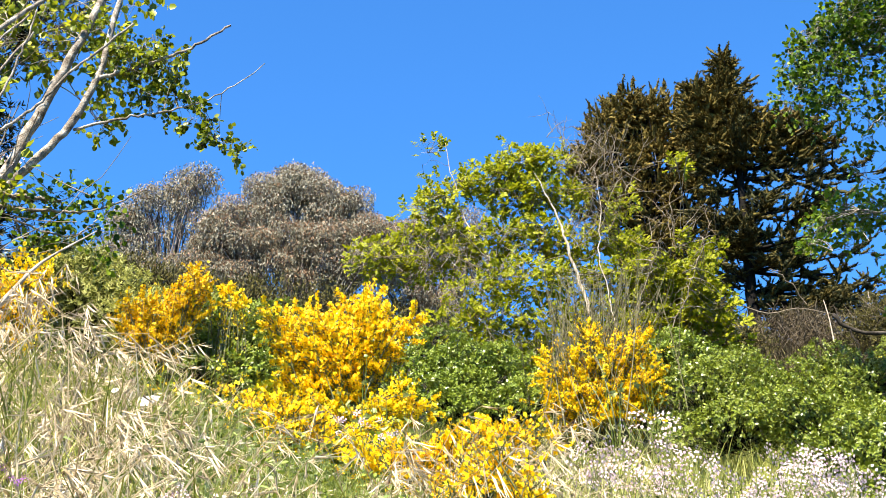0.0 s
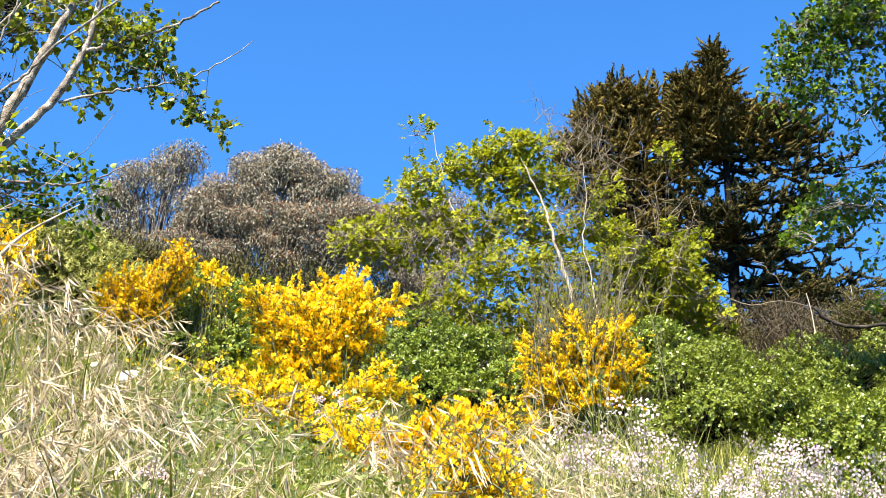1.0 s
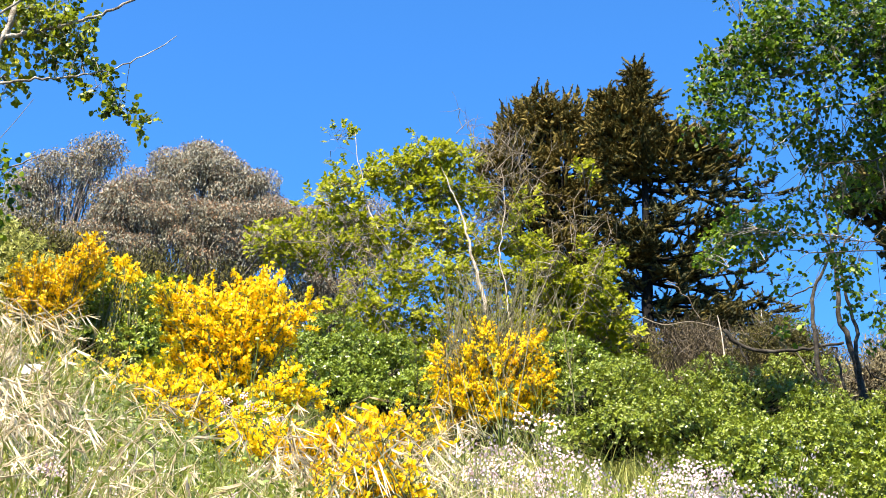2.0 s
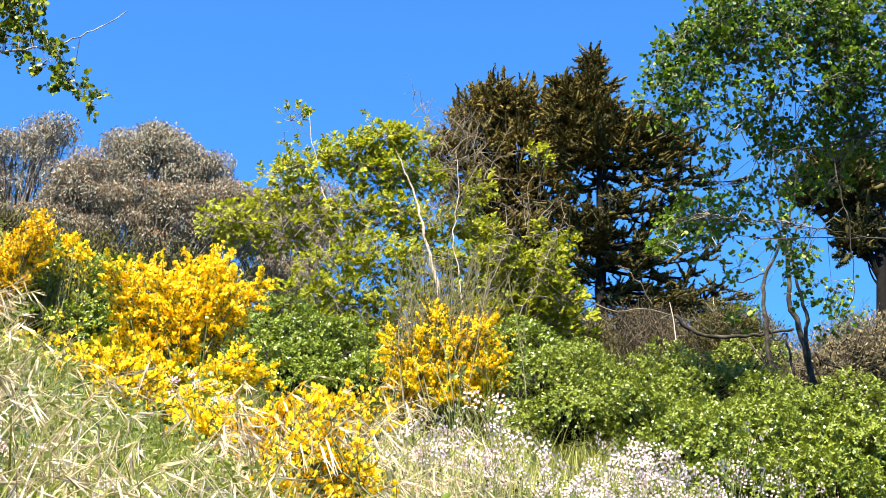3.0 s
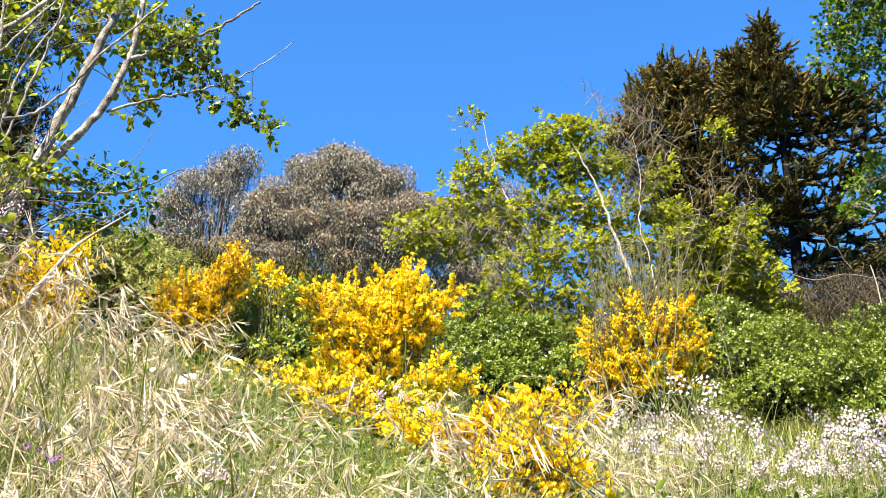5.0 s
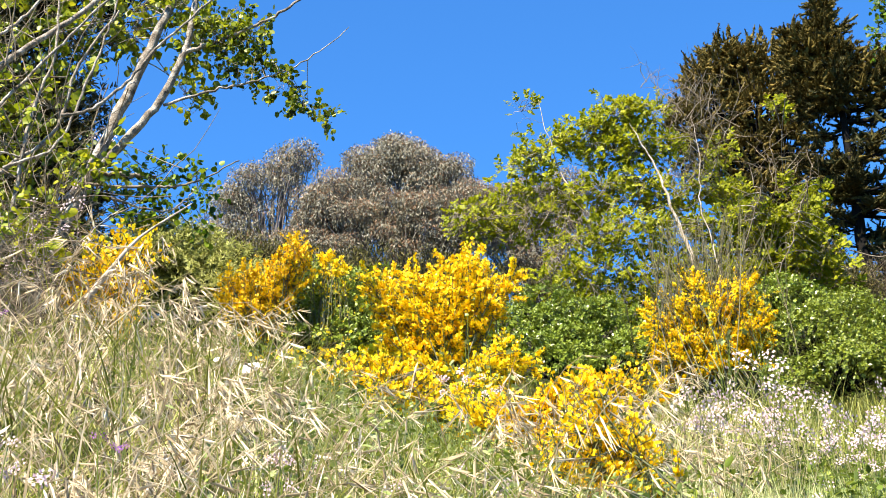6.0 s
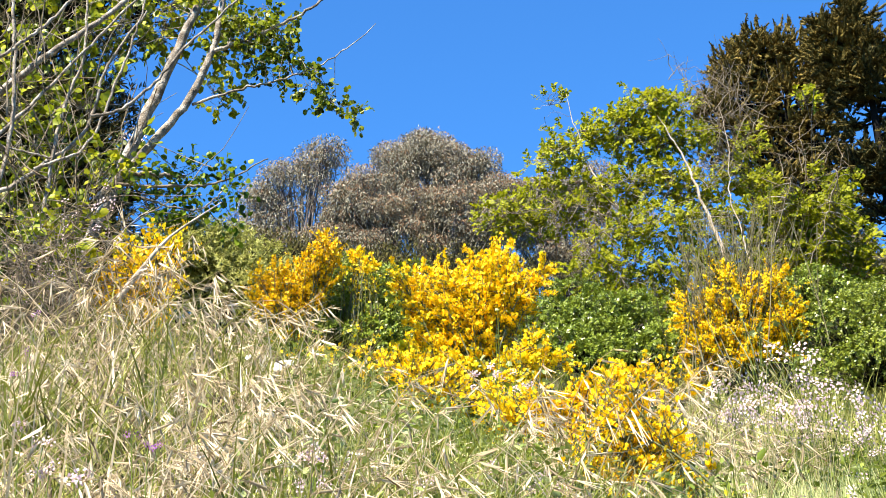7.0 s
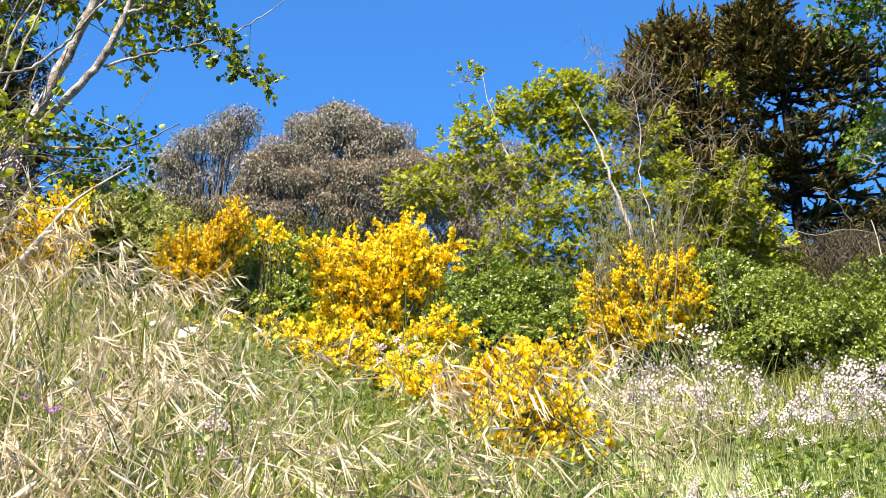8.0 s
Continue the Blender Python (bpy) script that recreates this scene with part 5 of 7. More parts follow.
leafy(slim, lines[4:], [
    tuft((3.150, 8.300, 6.186), 0.13, 0.0652, 0.3, 0.25), tuft((2.960, 8.300, 6.121), 0.101, 0.0794, 0.35, 0.25), tuft((3.455, 8.300, 6.265), 0.131, 0.131, 0.6, 0.25), 
    tuft((2.631, 8.300, 6.045), 0.0789, 0.043, 0.07, 0.25), tuft((2.840, 8.300, 6.282), 0.145, 0.0435, 0.25, 0.25), tuft((2.683, 8.300, 5.771), 0.128, 0.078, 0.077, 0.25), 
    tuft((2.552, 8.300, 5.919), 0.0784, 0.0428, 0.042, 0.25), tuft((2.833, 8.300, 5.731), 0.0993, 0.0922, 0.087, 0.25), tuft((3.013, 8.300, 5.805), 0.0784, 0.128, 0.22, 0.25), 
    tuft((2.384, 8.300, 5.541), 0.126, 0.0631, 0.3, 0.25), tuft((2.571, 8.300, 5.551), 0.126, 0.0632, 0.27, 0.25), tuft((2.273, 8.300, 5.429), 0.0697, 0.0697, 0.18, 0.25), 
    tuft((2.431, 8.300, 5.380), 0.0975, 0.0418, 0.15, 0.25), tuft((2.689, 8.300, 5.545), 0.0914, 0.0422, 0.15, 0.25), tuft((2.216, 8.300, 5.318), 0.0485, 0.0277, 0.06, 0.25), 
    tuft((2.995, 8.300, 5.530), 0.127, 0.0775, 0.18, 0.25), tuft((3.090, 8.300, 5.345), 0.0769, 0.0629, 0.2, 0.25), tuft((2.690, 8.300, 5.221), 0.0901, 0.0277, 0.06, 0.25), 
    tuft((3.145, 8.300, 5.123), 0.0554, 0.0208, 0.05, 0.25), tuft((3.292, 8.300, 5.088), 0.0762, 0.0416, 0.1, 0.25), tuft((3.325, 8.300, 4.931), 0.0757, 0.0413, 0.12, 0.25), 
    tuft((2.706, 8.300, 4.889), 0.0547, 0.0342, 0.1, 0.25), tuft((3.676, 8.300, 6.221), 0.182, 0.219, 0.8, 0.25), tuft((3.317, 8.300, 5.948), 0.144, 0.108, 0.25, 0.25)], 1250, 5, 0.030, 0.075, M_BIRCH, M_BARK, droop=0.2)
for pts, r0, r1 in (
    ([(2.654, 9.600, 5.393), (2.742, 9.600, 5.294), (2.921, 9.600, 5.256), (3.163, 9.600, 5.285), (3.327, 9.600, 5.312), (3.500, 9.600, 5.358)], 0.016, 0.010),
    ([(2.742, 9.600, 5.294), (2.798, 9.600, 5.193), (2.824, 9.600, 5.071)], 0.008, 0.004),
    ([(3.567, 9.400, 5.124), (3.639, 9.400, 5.044), (3.815, 9.400, 5.006), (3.882, 9.400, 4.870)], 0.008, 0.004),
):
    v, f, line = limb(pts, r0, r1, 8, 0.006, 18)
    tagged(sheet("dead_branch", v, f, M_STEMDARK, smooth=True), "dark fallen dead branch above low shrubs", "branch")
for pts, r0, r1 in (
    ([(3.030, 9.200, 5.107), (3.154, 9.200, 4.916), (3.281, 9.200, 4.806), (3.333, 9.200, 4.732)], 0.005, 0.003),
    ([(3.103, 9.200, 5.032), (3.249, 9.200, 4.903), (3.393, 9.200, 4.774)], 0.005, 0.002),
    ([(3.166, 9.200, 5.116), (3.096, 9.200, 4.912), (3.240, 9.200, 4.765)], 0.004, 0.002),
    ([(2.794, 11.500, 6.525), (2.698, 11.500, 6.543), (2.864, 11.500, 6.427), (2.979, 11.500, 6.231)], 0.005, 0.003),
):
    v, f, line = limb(pts, r0, r1, 6, 0.006, 14)
    tagged(sheet("dead_branch", v, f, M_DEADWOOD, smooth=True), "thin grey dead branch leaning in the scrub", "branch")

# ---------------------------------------------------------------- brooms


def broom(label, base, blobs, canes, flowers, material, size=0.019, spread=0.06, leafy_share=0.4, bare=0.0, start=0.4, twig=(0.10, 0.24), loose=0.42):
    """Canes that fan out of the base, each with a brush of close twigs set with rows of pea flowers."""
    t = thing("broom_bush", base, label, "bush", "flowering brooms")
    b = np.array(base, float)
    ends, _ = in_blobs(blobs, canes, 0.45)
    foot = b + RNG.normal(size=(canes, 3)) * arr(spread, spread, 0) - arr(0, 0, 0.04)
    span = np.linalg.norm(ends - foot, axis=1, keepdims=True)
    paths = curves(foot, ends, arr(0, 0, 0.10) * span + RNG.normal(size=ends.shape) * 0.05 * span - (ends - foot) * arr(0.14, 0.14, 0), 10)
    pieces("cane", paths, 0.005, 0.0015, 4, M_BROOMSTEM, t)
    k = canes * 9
    i = np.repeat(np.arange(canes), 9)
    j = RNG.integers(4, 10, k)
    p = paths[i, j]
    d = unit(unit(paths[i, np.minimum(j, 8) + 1] - paths[i, np.minimum(j, 8)]) + RNG.normal(size=(k, 3)) * loose + arr(0, 0, 0.12))
    tips = p + d * (np.clip(span[i], 0.25, 0.75) * RNG.uniform(*twig, (k, 1)))
    twigs = curves(p, tips, RNG.normal(size=(k, 3)) * 0.008, 4)
    sheet("brushwood", *tubes(twigs, 0.002, 0.0008, 3), M_BROOMSTEM, t, kind="stuff")
    # flowers run along the outer part of a twig in rows, so that each twig reads as a spike
    bloom = RNG.random(k) ** 0.6
    bloom *= np.clip((j - 9 * start) / 2.0 + 0.4, 0.05, 1)
    i = RNG.choice(k, flowers, p=bloom / bloom.sum())
    s = RNG.uniform(0.15, 1.05, flowers) * 2.99
    q = np.minimum(s.astype(int), 2)
    ax = twigs[i, q + 1] - twigs[i, q]
    pos = twigs[i, q] + ax * (s - q)[:, None]
    o = unit(np.cross(ax, RNG.normal(size=ax.shape)))
    pos = pos + o * size * 0.35
    keep = pos[:, 2] > b[2] + 0.02
    pos, o, ax = pos[keep], o[keep], unit(ax[keep])
    d = unit(o + ax * 0.5 + RNG.normal(size=pos.shape) * 0.25)
    sheet("blossom", *scatter(PEA, pos, frames(d, RNG.normal(0, 0.6, len(pos))), size * RNG.uniform(0.75, 1.2, len(pos))), material, t, kind="stuff")
    m = int(flowers * leafy_share)
    i, q = RNG.integers(0, k, m), RNG.integers(0, 4, m)
    lp = twigs[i, q] + RNG.normal(size=(m, 3)) * 0.006
    sheet("leaves", *scatter(KITE, lp, frames(rand_dirs(m) + arr(0, 0, 0.6)), RNG.uniform(0.010, 0.018, m)), M_BROOMLEAF, t, kind="stuff")
    if bare:
        n = int(bare)
        foot = b + RNG.normal(size=(n, 3)) * arr(spread * 1.7, spread, 0)
        hi, _ = in_blobs(blobs, n, 0.2)
        hi = b + (hi - b) * arr(1.1, 0.6, 0) + arr(0, -0.1, 1) * RNG.uniform(0.5, 1.1, (n, 1)) + RNG.normal(size=(n, 3)) * arr(0.10, 0.06, 0)
        bp = curves(foot, hi, RNG.normal(size=(n, 3)) * 0.03, 8)
        i = np.repeat(np.arange(n), 6)
        j = RNG.integers(3, 7, n * 6)
        o = bp[i, j]
        e = o + unit(bp[i, j + 1] - o + RNG.normal(size=o.shape) * 0.015) * RNG.uniform(0.08, 0.22, (n * 6, 1))
        pieces("bare_cane", bp, 0.0038, 0.001, 4, M_CANE, t, "leafless olive broom cane")
        sheet("fine_brushwood", *tubes(curves(o, e, RNG.normal(size=o.shape) * 0.008, 5), 0.002, 0.0008, 3), M_CANE, t, "fine leafless broom twigs", "stuff")
    return t


broom("bright yellow flowering broom bush standing in dry grass", (-0.452, 6.520, 3.599), [
    tuft((-0.484, 6.500, 4.188), 0.0526, 0.0315, 0.45, 0.16), tuft((-0.367, 6.500, 4.207), 0.0578, 0.0315, 0.54, 0.16), tuft((-0.300, 6.500, 4.174), 0.0472, 0.0367, 0.45, 0.16),
    tuft((-0.240, 6.500, 4.118), 0.0679, 0.0365, 0.63, 0.16), tuft((-0.181, 6.500, 4.103), 0.0261, 0.0365, 0.23, 0.16), tuft((-0.402, 6.500, 4.119), 0.126, 0.0576, 0.99, 0.16),
    tuft((-0.586, 6.500, 4.127), 0.0787, 0.0315, 0.63, 0.16), tuft((-0.739, 6.500, 4.145), 0.0684, 0.0237, 0.45, 0.16), tuft((-0.819, 6.500, 4.117), 0.0421, 0.0237, 0.27, 0.16),
    tuft((-0.680, 6.500, 4.070), 0.12, 0.0471, 0.81, 0.16), tuft((-0.485, 6.500, 4.028), 0.146, 0.0677, 1.3, 0.16), tuft((-0.289, 6.500, 4.033), 0.0936, 0.0468, 0.72, 0.16),
    tuft((-0.821, 6.500, 4.024), 0.0471, 0.0314, 0.32, 0.16), tuft((-0.754, 6.500, 3.964), 0.0938, 0.0365, 1, 0.16), tuft((-0.606, 6.500, 3.945), 0.119, 0.0597, 1.7, 0.16),
    tuft((-0.451, 6.500, 3.906), 0.109, 0.0621, 1.7, 0.16), tuft((-0.332, 6.500, 3.947), 0.057, 0.0466, 0.68, 0.16), tuft((-0.609, 6.500, 3.841), 0.108, 0.062, 1.5, 0.16),
    tuft((-0.437, 6.500, 3.812), 0.103, 0.0515, 1.2, 0.16), tuft((-0.713, 6.500, 3.832), 0.0672, 0.0414, 0.77, 0.16), tuft((-0.523, 6.500, 3.729), 0.103, 0.0461, 0.85, 0.16)], 210, 31000, M_BROOM, size=0.0150, start=0.5, loose=0.7, twig=(0.08, 0.2))
broom("spreading yellow broom at the foot of a taller broom", (-0.472, 6.300, 3.515), [
    tuft((-0.843, 6.280, 3.627), 0.0894, 0.0447, 0.9, 0.12), tuft((-0.766, 6.280, 3.688), 0.0747, 0.0398, 0.7, 0.12), tuft((-0.894, 6.280, 3.566), 0.0793, 0.0347, 0.5, 0.12),
    tuft((-0.681, 6.280, 3.604), 0.099, 0.0396, 0.6, 0.12), tuft((-0.516, 6.280, 3.684), 0.119, 0.0496, 0.7, 0.12), tuft((-0.382, 6.280, 3.622), 0.109, 0.0395, 0.5, 0.12),
    tuft((-0.230, 6.280, 3.698), 0.0742, 0.0247, 0.35, 0.12), tuft((-0.108, 6.280, 3.663), 0.0641, 0.0222, 0.25, 0.12), tuft((-0.246, 6.280, 3.613), 0.0837, 0.0295, 0.4, 0.12),
    tuft((-0.957, 6.280, 3.544), 0.0644, 0.0248, 0.3, 0.12)], 120, 15000, M_BROOM, size=0.0150, start=0.4, loose=0.55)
broom("low yellow broom tangled with dry grass", put((0.126, 3.900)), [
    tuft((0.084, 3.900, 2.735), 0.0691, 0.018, 0.7, 0.13), tuft((0.155, 3.900, 2.684), 0.0776, 0.0239, 0.9, 0.13), tuft((0.064, 3.900, 2.659), 0.0657, 0.0209, 0.7, 0.13),
    tuft((0.186, 3.900, 2.613), 0.0711, 0.0267, 0.9, 0.13), tuft((0.102, 3.900, 2.580), 0.077, 0.0296, 1, 0.13), tuft((0.194, 3.900, 2.537), 0.0647, 0.0294, 0.8, 0.13),
    tuft((0.131, 3.900, 2.481), 0.0644, 0.0234, 0.6, 0.13), tuft((0.223, 3.900, 2.461), 0.0438, 0.0204, 0.4, 0.13), tuft((-0.004, 3.900, 2.656), 0.0448, 0.0179, 0.3, 0.13)], 120, 5200, M_BROOM, size=0.0138, start=0.2, loose=0.9, spread=0.12)
broom("low sprawling yellow broom at the foot of a bush", put((-0.036, 4.900)), [
    tuft((-0.257, 4.900, 3.050), 0.0645, 0.019, 0.5, 0.14), tuft((-0.106, 4.900, 3.028), 0.0869, 0.0265, 0.9, 0.14), tuft((-0.062, 4.900, 2.983), 0.0677, 0.0226, 0.5, 0.14),
    tuft((0.009, 4.900, 3.056), 0.0831, 0.0227, 0.8, 0.14), tuft((0.105, 4.900, 3.085), 0.0756, 0.0189, 0.6, 0.14), tuft((0.199, 4.900, 3.087), 0.0755, 0.0227, 0.6, 0.14),
    tuft((0.299, 4.900, 3.053), 0.0601, 0.0226, 0.4, 0.14), tuft((-0.325, 4.900, 3.009), 0.0568, 0.017, 0.3, 0.14)], 110, 7500, M_BROOM, size=0.015, start=0.2, loose=0.7)
broom("sparse yellow broom sprawling in dry grass", (-0.690, 5.600, 3.204), [
    tuft((-0.660, 5.600, 3.318), 0.0954, 0.0304, 0.7, 0.1), tuft((-0.764, 5.600, 3.289), 0.0735, 0.0259, 0.5, 0.1), tuft((-0.573, 5.600, 3.313), 0.0868, 0.026, 0.5, 0.1), 
    tuft((-0.864, 5.600, 3.403), 0.0566, 0.0305, 0.3, 0.1), tuft((-0.731, 5.600, 3.416), 0.0873, 0.0393, 1, 0.1), tuft((-0.778, 5.600, 3.372), 0.0696, 0.0348, 0.7, 0.1), 
    tuft((-0.620, 5.600, 3.350), 0.087, 0.0304, 0.7, 0.1), tuft((-0.465, 5.600, 3.308), 0.0869, 0.0261, 0.4, 0.1), tuft((-0.273, 5.600, 3.343), 0.0785, 0.0305, 0.4, 0.1), 
    tuft((-0.915, 5.600, 3.302), 0.0864, 0.0216, 0.3, 0.1)], 100, 7500, M_BROOM, size=0.0145, start=0.25, loose=0.6)
broom("trailing yellow broom over ivy and straw", put((-0.617, 5.100)), [
    tuft((-0.974, 5.150, 3.314), 0.0924, 0.0241, 0.15, 0.1), tuft((-0.816, 5.150, 3.346), 0.113, 0.0282, 0.4, 0.1), tuft((-0.651, 5.150, 3.272), 0.112, 0.0361, 1, 0.1), 
    tuft((-0.509, 5.150, 3.232), 0.112, 0.036, 1, 0.1), tuft((-0.584, 5.150, 3.153), 0.111, 0.0358, 0.8, 0.1), tuft((-0.405, 5.150, 3.147), 0.0914, 0.0278, 0.6, 0.1), 
    tuft((-0.725, 5.150, 3.193), 0.0916, 0.0279, 0.5, 0.1)], 95, 5400, M_BROOM, size=0.0145, start=0.2, loose=0.65)
broom("deep yellow broom bush with upright bare canes", (0.926, 8.450, 4.117), [
    tuft((0.667, 8.400, 4.571), 0.121, 0.114, 0.9, 0.22), tuft((0.861, 8.400, 4.634), 0.155, 0.135, 1.2, 0.22), tuft((1.088, 8.400, 4.635), 0.142, 0.121, 1.1, 0.22), 
    tuft((0.740, 8.400, 4.383), 0.146, 0.12, 1.1, 0.22), tuft((0.968, 8.400, 4.374), 0.153, 0.133, 1.2, 0.22), tuft((1.168, 8.400, 4.464), 0.107, 0.107, 0.8, 0.22), 
    tuft((0.838, 8.400, 4.227), 0.145, 0.0726, 0.7, 0.22), tuft((0.664, 8.400, 4.182), 0.0856, 0.0395, 0.3, 0.22), tuft((1.038, 8.400, 4.240), 0.119, 0.0596, 0.5, 0.22), 
    tuft((0.543, 8.400, 4.318), 0.0529, 0.0596, 0.2, 0.22)], 250, 48000, M_BROOM_DEEP, size=0.0142, spread=0.14, bare=190, start=0.1, loose=0.65)
broom("orange-yellow broom bush behind dry grass", put((-1.532, 7.550)), [
    tuft((-1.701, 7.500, 4.601), 0.0307, 0.0553, 0.5, 0.12), tuft((-1.626, 7.500, 4.589), 0.0675, 0.0553, 0.9, 0.12), tuft((-1.554, 7.500, 4.551), 0.0674, 0.0429, 0.6, 0.12),
    tuft((-1.408, 7.500, 4.685), 0.0677, 0.0738, 1.4, 0.12), tuft((-1.365, 7.500, 4.755), 0.037, 0.0309, 0.5, 0.12), tuft((-1.452, 7.500, 4.583), 0.0735, 0.049, 0.7, 0.12),
    tuft((-1.663, 7.500, 4.533), 0.0796, 0.0306, 0.5, 0.12), tuft((-1.756, 7.500, 4.507), 0.049, 0.0245, 0.3, 0.12), tuft((-1.327, 7.500, 4.666), 0.0246, 0.0491, 0.4, 0.12),
    tuft((-1.514, 7.500, 4.620), 0.043, 0.043, 0.5, 0.12)], 100, 8000, M_BROOM_ORANGE, size=0.0155, start=0.65, loose=0.55, twig=(0.08, 0.18))
broom("small yellow broom growing through a green shrub", put((-1.218, 7.650)), [tuft((-1.260, 7.600, 4.680), 0.0559, 0.0373, 1, 0.08), tuft((-1.182, 7.600, 4.701), 0.0497, 0.0373, 0.9, 0.08), tuft((-1.135, 7.600, 4.651), 0.0434, 0.031, 0.6, 0.08), tuft((-1.219, 7.600, 4.737), 0.0311, 0.0249, 0.4, 0.08)], 24, 1000, M_BROOM, size=0.0145, start=0.95, twig=(0.06, 0.14))
broom("yellow broom bush beside a leafy tree", put((-1.611, 5.062, 3.457)), [
    tuft((-1.545, 5.083, 3.761), 0.0817, 0.0903, 1.0), tuft((-1.641, 5.052, 3.700), 0.0752, 0.107, 1.0), tuft((-1.723, 5.025, 3.583), 0.0967, 0.0752, 0.5), tuft((-1.553, 5.028, 3.572), 0.107, 0.0752, 0.6)], 70, 4200, M_BROOM, size=0.017, start=0.35)

# ---------------------------------------------------------------- green shrubs


def shrub(label, base, blobs, tips, leaf, material, per=11, name="shrub", template=KITE):
    t = thing(name, base, label, "bush", "green shrubs")
    b = np.array(base, float)
    tips = int(tips * 1.1)
    lumps = max(10, tips // 85)
    lc, _ = in_blobs(blobs, lumps, 0.5, 0.22)
    lr = RNG.uniform(4.0, 10.0, lumps) * leaf
    o, w = in_blobs([(c0, (r0 * 1.15, r0 * 1.15, r0 * 0.85), r0 ** 2) for c0, r0 in zip(lc, lr)], int(tips * 1.9), 0.84, 0.12)
    sunny = (w @ unit(arr(-0.2, -0.6, 0.75)) > -0.05) | (RNG.random(len(o)) < 0.3)
    o, w = o[sunny], w[sunny]
    tips = len(o)
    w = unit(w + arr(0, -0.15, 0.35) + RNG.normal(size=w.shape) * 0.35)
    i = RNG.choice(tips, tips // 6, replace=False)
    c = np.array([x[0] for x in blobs])
    foot = c[((o[i][:, None] - c[None]) ** 2).sum(-1).argmin(1)] - arr(0, 0, 0.1)
    sheet("brushwood", *tubes(curves(foot, o[i], RNG.normal(size=(len(i), 3)) * 0.05, 4), leaf * 0.16, leaf * 0.06, 3), M_BARKSHADE, t, kind="stuff")
    stems = curves(np.repeat(b[None], len(c), 0), c, RNG.normal(size=c.shape) * 0.05, 6)
    pieces("stem", stems, leaf * 0.5, leaf * 0.25, 6, M_BARKSHADE, t)
    s = RNG.uniform(0, 1, (tips, per))
    pos = o[:, None] + w[:, None] * (s * leaf * 1.5)[..., None]
    side = unit(np.cross(w[:, None], RNG.normal(size=pos.shape)))
    d = unit(w[:, None] * (0.1 + 0.6 * s[..., None]) + side * 0.8)
    face = w[:, None] + arr(0, 0, 0.25) + RNG.normal(size=pos.shape) * 0.36
    pos, d, face = pos.reshape(-1, 3), d.reshape(-1, 3), face.reshape(-1, 3)
    sheet("foliage", *scatter(template, pos, frames_n(d, face), leaf * RNG.uniform(0.65, 1.32, len(pos))), material, t, kind="stuff")
    return t


shrub("dense glossy green shrub behind broom", (-1.253, 8.070, 4.317), [
    tuft((-1.243, 8.072, 4.728), 0.232, 0.161, 1.2), tuft((-1.406, 7.944, 4.510), 0.212, 0.159, 1.0), tuft((-1.110, 7.889, 4.455), 0.244, 0.174, 1.2), tuft((-1.254, 7.665, 4.214), 0.273, 0.136, 1.0)], 2900, 0.019, M_SHRUB_DARK)
shrub("dense glossy dark-green shrub between two brooms", (0.030, 9.163, 4.450), [
    tuft((-0.078, 9.363, 4.938), 0.21, 0.152, 1.0), tuft((0.218, 9.260, 4.820), 0.283, 0.17, 1.3), tuft((0.030, 8.963, 4.527), 0.328, 0.164, 1.4), tuft((0.345, 8.856, 4.452), 0.217, 0.162, 1.0), tuft((-0.339, 9.358, 4.779), 0.191, 0.191, 0.8)], 3200, 0.0205, M_SHRUB_DARK)
shrub("green shrub behind a deep yellow broom", (1.123, 9.897, 4.753), [
    tuft((0.765, 10.133, 5.208), 0.243, 0.182, 1), tuft((1.190, 10.292, 5.306), 0.284, 0.182, 1), tuft((1.527, 9.842, 5.102), 0.243, 0.182, 1), tuft((0.560, 9.545, 4.722), 0.195, 0.175, 0.8)], 1900, 0.022, M_SHRUB_DARK)
for lab, base, blobs, tips, mat in (
    ("low spreading green shrub beside a broom", (1.465, 7.882, 3.952), [tuft((1.545, 8.477, 4.406), 0.244, 0.174, 1), tuft((1.940, 9.215, 4.741), 0.305, 0.152, 1), tuft((1.488, 7.674, 3.955), 0.253, 0.127, 1)], 1500, M_SHRUB),
    ("low rounded green shrub on the slope", (1.999, 7.764, 3.882), [tuft((2.096, 8.358, 4.363), 0.314, 0.139, 1), tuft((2.639, 9.039, 4.684), 0.343, 0.152, 1), tuft((1.931, 7.368, 3.858), 0.308, 0.139, 1.2)], 1700, M_SHRUB),
    ("low green shrub below thin tree stems", (2.701, 7.972, 4.041), [tuft((2.714, 8.179, 4.237), 0.314, 0.139, 1), tuft((2.797, 7.513, 3.976), 0.292, 0.146, 1), tuft((3.370, 10.489, 5.285), 0.357, 0.134, 0.7)], 1500, M_SHRUB),
    ("bright green shrub above radish flowers", (1.808, 5.948, 3.171), [tuft((1.783, 6.164, 3.372), 0.26, 0.13, 1.1), tuft((2.119, 6.269, 3.443), 0.241, 0.134, 1), tuft((1.773, 5.540, 3.068), 0.235, 0.118, 1)], 1700, M_SHRUB),
    ("bright green shrub at the edge of the bank", (2.231, 5.803, 3.155), [tuft((2.364, 6.180, 3.405), 0.214, 0.147, 1), tuft((2.606, 6.082, 3.441), 0.241, 0.187, 1), tuft((2.086, 5.430, 3.034), 0.235, 0.118, 1)], 1500, M_SHRUB),
):
    shrub(lab, base, blobs, int(tips * 1.9), 0.018, mat)
